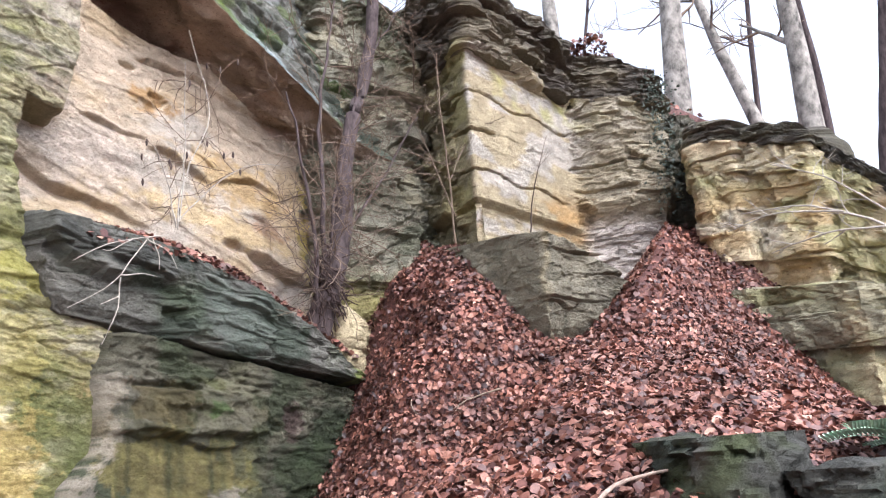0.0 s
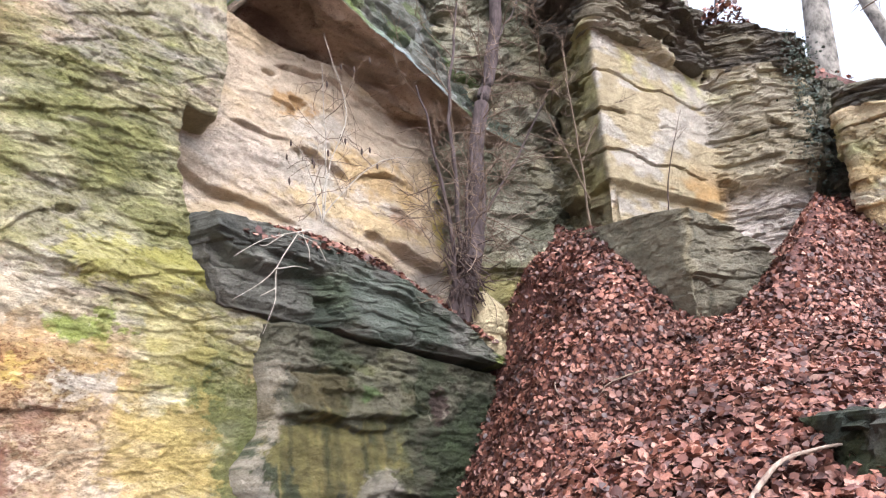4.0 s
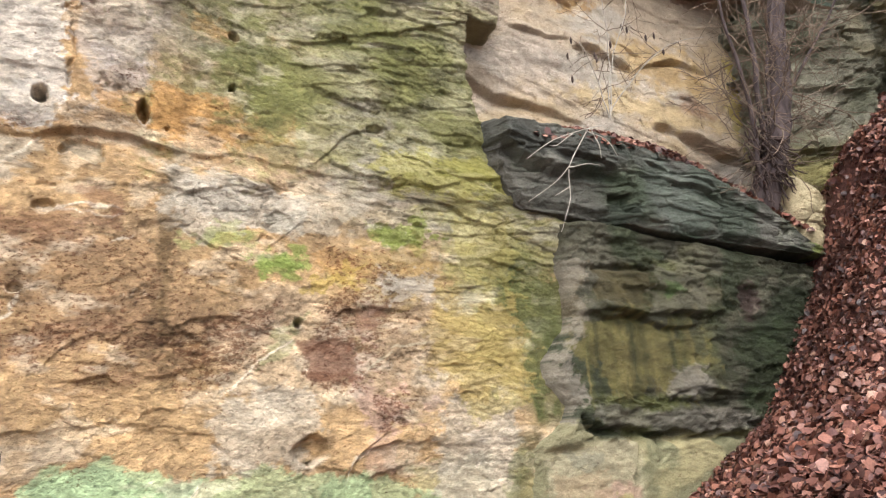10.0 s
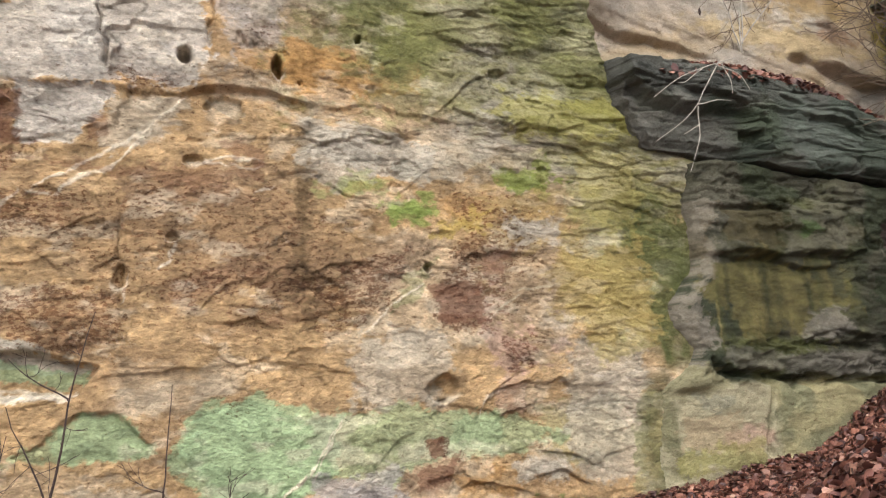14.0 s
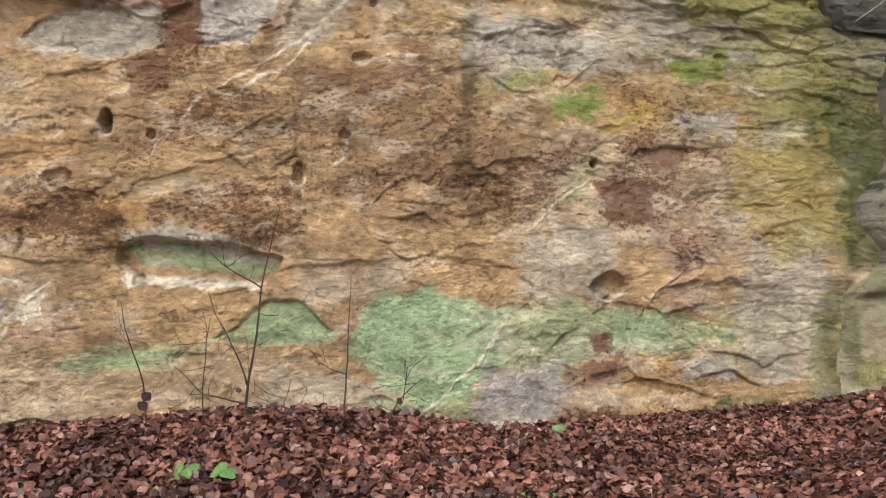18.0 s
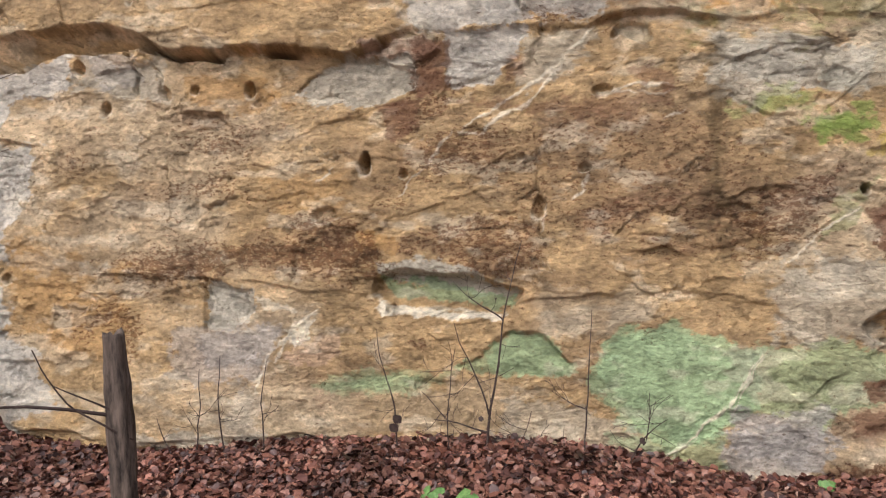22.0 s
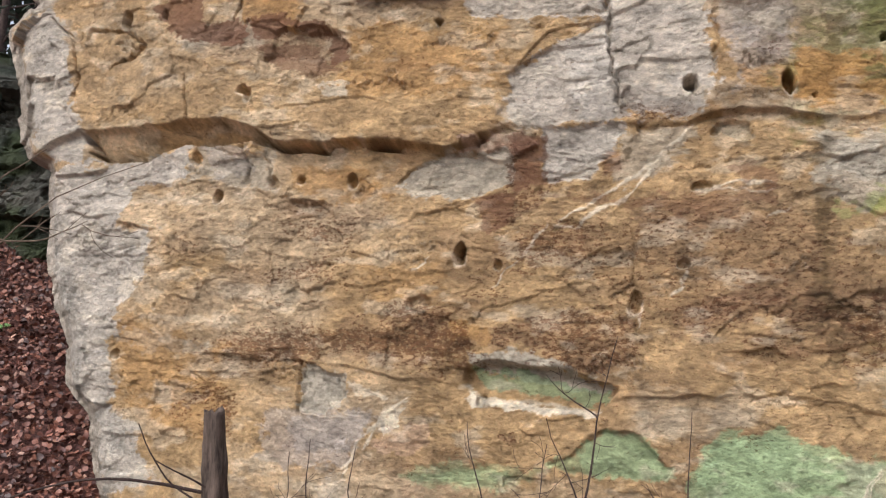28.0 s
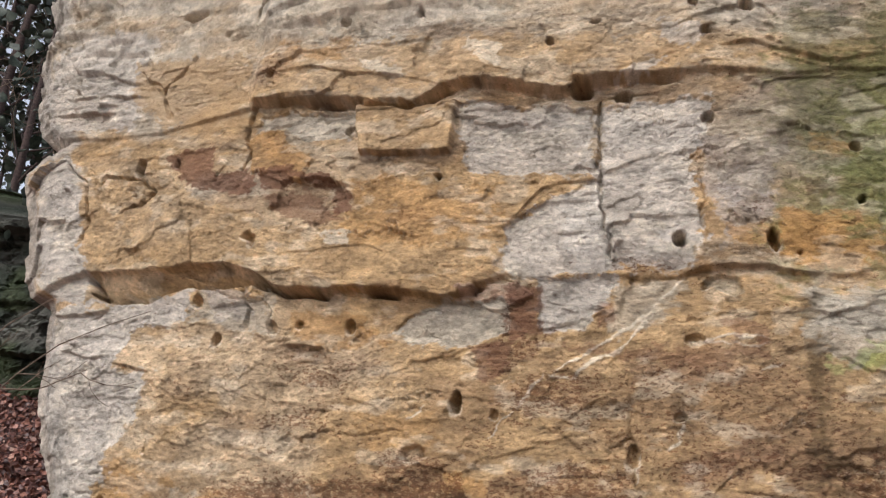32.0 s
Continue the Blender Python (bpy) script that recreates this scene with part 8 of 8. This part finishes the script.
def hanging_roots():
    o = np.array((4.3, 7.02, 4.36))
    thing = empty("hanging_branch", tuple(o), "bleached forked dead branch hanging over the ledge", "branch")
    forks = (((4.67, 7.08, 4.46), (4.25, 6.98, 4.33), (3.89, 6.95, 4.19), (3.51, 6.93, 3.94)), ((4.37, 6.98, 4.36), (4.18, 6.93, 4.13), (4.0, 6.90, 3.82), (3.47, 6.88, 3.48)), ((4.0, 6.90, 3.85), (3.98, 6.88, 3.53), (3.81, 6.86, 3.17)),
        ((4.41, 6.98, 4.35), (4.44, 6.93, 4.17), (4.44, 6.92, 4.0)), ((4.17, 6.98, 4.29), (3.88, 6.94, 4.09), (3.81, 6.94, 4.11)), ((3.99, 6.9, 3.66), (3.78, 6.87, 3.54)), ((4.0, 6.9, 3.87), (4.24, 6.9, 3.94), (4.43, 6.9, 3.92)), ((4.3, 6.97, 4.34), (4.6, 6.95, 4.24), (4.68, 6.93, 4.05)))
    for k, f in enumerate(forks):
        c = curve(f, 10, 0.012, 50 + k)
        part("fork", tubes("fork", [(c - o, np.linspace(0.0065, 0.0028, 10))], PALEROOT, 7), None, thing)


hanging_roots()

SAPLING_GROUP = "saplings at the foot of the wall"


def sapling(forks, radius, leafy, seed, label):
    rng = np.random.default_rng(seed)
    o = np.array(forks[0][0])
    thing = empty("sapling", tuple(o), label, "sapling", SAPLING_GROUP)
    for k, f in enumerate(forks):
        f = np.array(f, float)
        if k == 0:
            f = np.vstack([f[0] - (0, 0, 0.15), f])
        c = curve(f, 12, 0.018, seed + k)
        part("stem" if k == 0 else "branch", tubes("stem", [(c - o, np.linspace(radius if k == 0 else radius * 0.6, 0.0028, 12))], DARKTWIG, 6), None, thing)
        out = []
        for _ in range(3):
            sprout(rng, c[rng.integers(3, 11)], rng.normal(size=3) * (1, 0.4, 0.6) + (0, 0, 0.5), rng.uniform(0.12, 0.35), 0.003, 1, out, 2, 0.4)
        part("twig_spray", tubes("twig_spray", [(p - o, np.maximum(r, 0.0018)) for _, p, r in out], DARKTWIG, 4), None, thing, kind="stuff")
    for at in leafy:
        P = np.array([at]) - o
        part("dead_leaf", leaf_mesh("dead_leaf", P, np.array([[0.3, -0.9, 0.1]]), 0.065, seed, DARKTWIG, 0.2), None, thing)


sapling((((-1.87, 7.03, 0.33), (-1.84, 7.04, 0.63), (-1.72, 7.05, 0.99), (-1.69, 7.05, 1.41), (-1.62, 7.05, 1.66), (-1.52, 7.05, 2.07)), ((-1.69, 7.05, 1.41), (-1.91, 7.03, 1.57), (-2.09, 7.02, 1.76)), ((-1.84, 7.04, 0.65), (-1.92, 7.0, 0.94), (-2.1, 7.0, 1.39)), ((-1.85, 7.04, 0.5), (-2.11, 7.0, 0.58), (-2.29, 7.0, 0.61))), 0.014, ((-1.9, 7.0, 0.62),), 61, "tall thin dark forked sapling before the wall")
sapling((((-4.17, 7.02, 0.30), (-4.23, 7.0, 0.88), (-4.18, 7.0, 1.18)),), 0.009, (), 62, "thin bare sapling before the ochre wall")
sapling((((-3.81, 7.02, 0.30), (-3.80, 7.0, 0.79), (-3.75, 7.0, 1.11)),), 0.008, (), 63, "thin bare sapling before the ochre wall")
sapling((((-2.61, 7.03, 0.30), (-2.62, 7.0, 0.74), (-2.77, 7.0, 1.36)),), 0.009, ((-2.60, 6.98, 0.62), (-2.63, 6.98, 0.55)), 64, "thin sapling with a hanging dead leaf")
sapling((((-1.08, 7.03, 0.33), (-1.01, 7.03, 1.17), (-1.0, 7.03, 1.5)),), 0.009, (), 65, "thin straight bare sapling before the green lichen")
sapling((((-0.77, 6.95, 0.25), (-0.61, 6.95, 0.48), (-0.43, 6.95, 0.61)), ((-0.63, 6.95, 0.42), (-0.54, 6.95, 0.71))), 0.009, ((-0.64, 6.93, 0.46),), 66, "short bent twig with a withered leaf")
sapling((((-2.18, 7.03, 0.33), (-2.15, 7.02, 0.98), (-2.1, 7.02, 1.2)), ((-2.16, 7.02, 0.6), (-2.4, 7.0, 0.85))), 0.007, (), 67, "fine bare seedling stem before the wall")
sapling((((-4.45, 7.02, 0.30), (-4.38, 7.0, 0.78), (-4.36, 7.0, 1.08)),), 0.007, (), 68, "fine bare seedling stem before the wall")
sapling((((-4.68, 7.02, 0.28), (-4.81, 7.0, 0.66)),), 0.007, (), 69, "fine bare seedling stem before the wall")
sapling((((-1.67, 7.03, 0.28), (-1.49, 7.0, 0.69)), ((-1.6, 7.0, 0.4), (-1.4, 7.0, 0.5))), 0.006, (), 70, "fine bare seedling stem before the wall")


def old_post():
    o = np.array((-4.02, 5.42, 0.0))
    z = float(ground_z(o[0], o[1]))
    thing = empty("wooden_post", (o[0], o[1], z), "old split weathered wooden fence post in the leaves", "post")
    n, sides = 60, 28
    t = np.linspace(0, 1, n)[:, None]
    a = np.linspace(0, 2 * math.pi, sides)[None]
    x, y = np.cos(a) * np.ones_like(t), np.sin(a) * np.ones_like(t)
    rad = 0.078 * (1.18 - 0.30 * t) * (1 + 0.20 * fbm(x * 1.3, y * 1.3, t * 3, seed=3) + 0.16 * fbm(x * 4, y * 4, t * 5, seed=4)) - 0.020 * bump(np.abs(((a + 1.9) % (2 * math.pi)) - math.pi), 0.22) * (0.4 + 0.6 * t)
    h = -0.25 + t * 1.66 + (0.03 * fbm(x * 3, y * 3, seed=5) + 0.02 * x) * step(0.93, 1.0, t)
    P = np.stack([rad * x - 0.085 * t - 0.0, rad * y - 0.05 * t, h], -1)
    top = [P[-1] * (1 - k) + P[-1].mean(0) * k - np.array((0, 0, 0.012)) * k + 0.004 * np.sin(9 * a[0])[:, None] * np.array((0, 0, 1)) * (1 - k) for k in (0.4, 0.8, 1.0)]
    P = np.concatenate([P, np.stack(top)])
    part("shaft", grid_mesh("shaft", P, None, OLDWOOD), None, thing)


old_post()


def dead_twigs(name, lines, radius, mat, label, seed, extra=3):
    rng = np.random.default_rng(seed)
    o = np.array(lines[0][0])
    thing = empty(name, tuple(o), label, "branch")
    for k, f in enumerate(lines):
        c = curve(f, 14, 0.012, seed + k)
        part("branch", tubes("branch", [(c - o, np.linspace(radius if k == 0 else radius * 0.6, radius * 0.25, 14))], mat, 7), None, thing)
        out = []
        for _ in range(extra):
            sprout(rng, c[rng.integers(3, 13)], (c[-1] - c[0]) / np.linalg.norm(c[-1] - c[0]) + 0.8 * rng.normal(size=3), rng.uniform(0.15, 0.5), radius * 0.35, 1, out, 2, 0.4)
        if out:
            part("twig_spray", tubes("twig_spray", [(p - o, np.maximum(r, 0.0018)) for _, p, r in out], mat, 4), None, thing, kind="stuff")


dead_twigs("dead_branch", (((-4.02, 5.40, 0.94), (-4.31, 5.19, 1.02), (-4.59, 4.96, 1.08), (-4.85, 4.71, 1.05), (-5.25, 4.59, 0.91)), ((-3.99, 5.40, 0.79), (-4.24, 5.14, 1.05), (-4.36, 5.05, 1.25), (-4.41, 5.00, 1.42)), ((-4.05, 5.35, 0.96), (-4.21, 5.17, 1.10), (-4.33, 5.08, 1.19))), 0.014, DARKTWIG, "thin dark dead branch caught on the old post", 81, 0)
dead_twigs("dead_branch", (((-5.6, 4.0, 0.0), (-5.2, 4.0, 1.6), (-4.9, 4.1, 2.45), (-4.72, 4.25, 2.64), (-4.53, 4.44, 2.88), (-4.25, 4.69, 3.06)), ((-4.95, 4.1, 2.4), (-4.84, 4.12, 2.82), (-4.66, 4.3, 3.06)), ((-4.8, 4.15, 2.5), (-4.6, 4.3, 2.5), (-4.4, 4.4, 2.62))), 0.010, TWIG, "pale bare twigs reaching in past the corner", 82, 2)
dead_twigs("fallen_branch", (((3.18, 2.16, 1.50), (3.41, 2.10, 1.67), (3.59, 2.10, 1.72), (3.72, 2.02, 1.75), (3.85, 1.91, 1.77), (3.94, 1.77, 1.78), (4.06, 1.56, 1.75)), ((3.85, 1.91, 1.77), (3.98, 1.86, 1.81), (4.10, 1.84, 1.84))), 0.017, DRYWOOD, "pale barkless fallen branch lying on the leaves", 83, 1)
dead_twigs("fallen_branch", (((10.9, -0.4, 3.4), (11.03, 0.43, 4.5), (11.03, 0.97, 4.83), (11.3, 1.53, 5.16), (11.61, 2.38, 5.27)), ((11.03, 0.97, 4.83), (11.27, 1.84, 5.1), (11.5, 2.6, 5.0)), ((11.03, 0.35, 4.6), (11.43, 1.09, 5.52), (11.5, 1.8, 5.9)), ((11.0, 0.5, 4.5), (11.0, 1.2, 4.6), (11.3, 2.0, 4.5))), 0.028, PALEROOT, "bare pale branches fallen across the bastion", 84, 7)
dead_twigs("fallen_branch", (((6.9, 4.4, 2.62), (6.5, 4.6, 2.52), (6.0, 4.5, 2.4)),), 0.012, TWIG, "thin dead branch lying on the leaf slope", 85, 3)
dead_twigs("fallen_branch", (((6.95, 5.6, 2.66), (6.87, 5.57, 2.54), (6.76, 5.34, 2.36), (6.59, 5.18, 2.10)),), 0.011, DRYWOOD, "thin pale stick on the leaf slope", 86, 1)
dead_twigs("dead_branch", (((9.5, 6.3, 5.2), (9.3, 6.2, 6.2), (9.0, 6.1, 7.4), (9.2, 6.2, 8.4)), ((9.3, 6.2, 6.2), (9.6, 6.0, 6.9), (9.9, 5.8, 7.3)), ((9.4, 6.2, 5.6), (9.0, 6.3, 6.4), (8.6, 6.4, 7.2)), ((9.7, 7.0, 8.2), (9.3, 6.7, 8.8), (8.9, 6.5, 9.0)), ((9.9, 7.0, 7.6), (9.4, 6.6, 7.7), (9.0, 6.3, 7.3))), 0.018, TWIG, "bare shrub stems in the corner beside the pillar", 87, 12)
dead_twigs("dead_branch", (((10.6, 5.5, 5.4), (10.7, 5.4, 6.2), (11.1, 5.2, 7.3)),), 0.012, DARKTWIG, "thin bare stem standing before the bright pillar", 88, 2)

# ---- trees above the cliff ----
WOODS = "bare trees above the cliff"


def tall_tree(base, lean_xy, height, radius, mat, seed, label, limbs=5, group=WOODS, leaves=0):
    rng = np.random.default_rng(seed)
    o = np.array(base, float)
    tree = empty("tree", tuple(o), label, "tree", group)
    n = 26
    t = np.linspace(0, 1, n)
    c = np.stack([lean_xy[0] * t, lean_xy[1] * t, height * t - 0.6], -1)
    c[:, :2] += 0.10 * np.stack([fbm(t * 3, t * 0, seed=seed, octaves=2), fbm(t * 3, t * 0 + 5, seed=seed, octaves=2)], -1) * t[:, None]
    r = radius * np.interp(t, [0, 0.05, 0.15, 1], [1.5, 1.15, 1.0, 0.45]) * (1 + 0.03 * rng.normal(size=n))
    part("trunk", tubes("trunk", [(c, r)], mat, 12), None, tree)
    fine = []
    for k in range(limbs):
        i = rng.integers(int(n * 0.3), n - 2)
        out = []
        sprout(rng, c[i], (rng.normal(), rng.normal(), 0.9), rng.uniform(1.5, 3.2), r[i] * 0.35, 2, out, 3, 0.4, 0.2)
        part("limb", tubes("limb", [(out[0][1], out[0][2])], mat, 7), None, tree)
        fine += [(p, np.maximum(q, 0.006)) for _, p, q in out[1:]]
    if fine:
        part("twig_spray", tubes("twig_spray", fine, TWIG, 4), None, tree, kind="stuff")
    if leaves:
        k = rng.integers(int(n * 0.25), n, leaves)
        P = c[k] + rng.normal(size=(leaves, 3)) * (0.8, 0.8, 0.4)
        part("crown", leaf_mesh("crown", P, rng.normal(size=(leaves, 3)), 0.24, seed, IVY, 0.8), None, tree, "dark evergreen foliage round the trunk", "stuff")


tall_tree((16.2, 3.99, 8.9), (0.1, -0.6), 9, 0.30, PALEBARK, 91, "grey-barked beech trunk above the gully", 3)
tall_tree((19.4, 2.28, 8.6), (0.0, 2.1), 9, 0.18, PALEBARK, 92, "slanting bare tree on the slope above", 4)
tall_tree((19.6, 2.79, 8.6), (0.0, -0.82), 10, 0.08, BARK, 93, "slender dark bare tree on the slope above", 3)
tall_tree((16.5, 1.38, 7.1), (0.0, -0.17), 10, 0.25, PALEBARK, 94, "smooth pale beech trunk on the bastion", 4)
tall_tree((18.5, 1.10, 7.3), (0.0, -0.02), 10, 0.10, BARK, 95, "dark slender tree behind the bastion", 3)
tall_tree((14.5, 0.48, 5.6), (0.0, -1.66), 9, 0.15, BARK, 96, "dark tree trunk at the end of the bastion", 2)
tall_tree((14.7, 6.18, 9.2), (0.0, 0.0), 8, 0.20, PALEBARK, 97, "grey tree trunk behind the pillar top", 3)
tall_tree((16.7, 6.58, 9.3), (0.0, -1.24), 8, 0.05, BARK, 98, "thin dark tree behind the pillar top", 3)
rng_wood = np.random.default_rng(7)
for k in range(40):
    x, y = -13.0 - rng_wood.uniform(0, 10), 11.0 + rng_wood.uniform(0, 12)
    tall_tree((x, y, float(ground_z(x, y))), (rng_wood.normal() * 0.5, rng_wood.normal() * 0.5), rng_wood.uniform(9, 14), rng_wood.uniform(0.045, 0.13), (BARK, DARKTWIG)[k % 2], 100 + k, "dark ivy-grown tree in the wood past the corner", 5, "trees in the wood past the corner", 240)

# ---- green plants ----


def frond(o, way, length, seed, droop=0.5):
    """One fern frond: a rib and its leaflets."""
    rng = np.random.default_rng(seed)
    way = np.array(way, float) / np.linalg.norm(way)
    side = np.cross(way, (0, 0, 1))
    side /= np.linalg.norm(side)
    t = np.linspace(0, 1, 22)
    rib = way[None] * length * t[:, None] + np.array((0, 0, 1))[None] * (length * (0.45 * t - droop * t * t))[:, None]
    co, q = [], []
    for k in range(2, 22):
        w = 0.26 * length * math.sin(min(1, t[k] * 1.25 + 0.15) * 2.6) + 0.015
        for s in (-1, 1):
            b = len(co)
            tip = rib[k] + side * s * w + way * w * 0.3 + np.array((0, 0, 0.45 * w))
            h = way * length * 0.05
            m = (rib[k] + tip) / 2 + np.array((0, 0, 0.02 * length))
            co += [rib[k] - h * 0.6, m - h, tip, m + h]
            q.append((b, b + 1, b + 2, b + 3))
    return raw_mesh("frond", np.array(co), np.array(q), FERNLEAF), rib


def fern(o, ways, length, seed):
    z = float(ground_z(o[0], o[1]))
    thing = empty("fern", (o[0], o[1], z), "green fern growing out of the leaf litter", "fern", "ferns in the leaves")
    for k, w in enumerate(ways):
        me, rib = frond(o, w, length * (1 - 0.12 * k), seed + k)
        f = part("frond", me, None, thing)
        f.location = (0, 0, 0.08)
        part("rib", tubes("rib", [(rib, np.linspace(0.006, 0.002, len(rib)))], FERNLEAF, 5), None, f)


fern((5.3, 0.62), ((-0.2, 1.0, 0.25), (-0.5, 0.8, 0.4), (-0.9, 0.3, 0.4), (0.3, 1, 0.2), (-0.7, 0.6, 0.2), (0.0, 0.9, 0.5)), 0.6, 131)
fern((3.5, 1.25), ((-0.1, 1, 0.1), (-0.5, 0.8, 0.2)), 0.16, 141)


def seedling(x, y, size, seed, label="small bright green seedling among brown leaves"):
    rng = np.random.default_rng(seed)
    z = float(ground_z(x, y))
    thing = empty("seedling", (x, y, z), label, "plant", "green seedlings")
    c = curve(((0, 0, -0.03), (0.01, 0, size * 0.6), (0.0, -0.01, size)), 7)
    part("stem", tubes("stem", [(c, np.linspace(0.004, 0.002, 7))], GREENLEAF, 5), None, thing)
    for k in range(5):
        a = 2 * math.pi * k / 5 + rng.uniform(-0.3, 0.3)
        P = np.array([[0.45 * size * math.cos(a), 0.45 * size * math.sin(a), size * rng.uniform(0.55, 1.0)]])
        part("leaf", leaf_mesh("leaf", P, np.array([[0.4 * math.cos(a), 0.4 * math.sin(a) - 0.5, 0.7]]), size * 0.8, seed + k, GREENLEAF, 0.15), None, thing)


for k, (x, y, s) in enumerate(((-2.12, 6.0, 0.11), (-1.86, 5.9, 0.12), (0.05, 5.5, 0.06), (0.2, 5.5, 0.07), (0.74, 7.1, 0.10), (-10.9, 10.0, 0.18))):
    seedling(x, y, s, 150 + 7 * k)


def ivy():
    """Ivy on the side of the gully."""
    rng = np.random.default_rng(171)
    n = 800
    t = rng.uniform(0, 1, n) ** 1.4
    P = np.stack([13.25 + 0.5 * rng.normal(size=n) * 0.5, 3.72 + 0.16 * rng.normal(size=n), 8.7 - 2.6 * t + 0.1 * rng.normal(size=n)], -1)
    ob = part("ivy", leaf_mesh("ivy", P, np.tile(np.array((-0.7, -0.5, 0.4)), (n, 1)), 0.05, 172, IVY, 0.6))
    tagged(ob, "dark ivy hanging down the side of the gully", "ivy", kind="stuff")


ivy()


def small_stone(x, y, size, seed):
    z = float(ground_z(x, y))
    n = 9
    o = [(x + size * (0.8 + 0.3 * math.sin(seed * 3 + k * 2.1)) * math.cos(2 * math.pi * k / n), y + 0.8 * size * math.sin(2 * math.pi * k / n)) for k in range(n)]
    ob = part("small_stone", body("small_stone", o, z - 0.03, z + size * 0.7, 30, 8, lambda X, Y, Z, S, d: 0.12 * size * fbm(S * 9, Z * 9, seed=seed), plain_colour((0.5, 0.45, 0.37), (0.42, 0.36, 0.28), 300 + seed, None, 0.1), STONE, cap=4, dome=0.02))
    tagged(ob, "small pale broken stone lying among the leaves", "stone", "stones below the corner")


for k, (x, y, s) in enumerate(((-7.5, 7.25, 0.07), (-7.25, 7.3, 0.09), (-7.0, 7.35, 0.06), (-7.8, 7.5, 0.08), (-7.35, 7.0, 0.05), (-8.1, 7.9, 0.10), (-6.9, 7.1, 0.05), (-7.9, 7.2, 0.06))):
    small_stone(x, y, s, k)


def loose_sticks():
    """Short dead sticks scattered over the leaves."""
    rng = np.random.default_rng(191)
    paths = []
    for _ in range(170):
        x, y = (rng.uniform(3.2, 9.5), rng.uniform(0.3, 6.6)) if rng.uniform() < 0.6 else (rng.uniform(-6, 3.2), rng.uniform(3.5, 7.0))
        a, n = rng.uniform(0, 6.28), 6
        L = rng.uniform(0.12, 0.55)
        t = np.linspace(-0.5, 0.5, n)
        px, py = x + L * t * math.cos(a) + 0.03 * rng.normal(size=n), y + L * t * math.sin(a) + 0.03 * rng.normal(size=n)
        paths.append((np.stack([px, py, ground_z(px, py) + rng.uniform(0.04, 0.07)], -1), np.linspace(1, 0.5, n) * rng.uniform(0.003, 0.008)))
    tagged(part("dead_stick_scatter", tubes("dead_stick_scatter", paths, TWIG, 5)), "short dead sticks strewn over the fallen leaves", "sticks", kind="stuff")


loose_sticks()
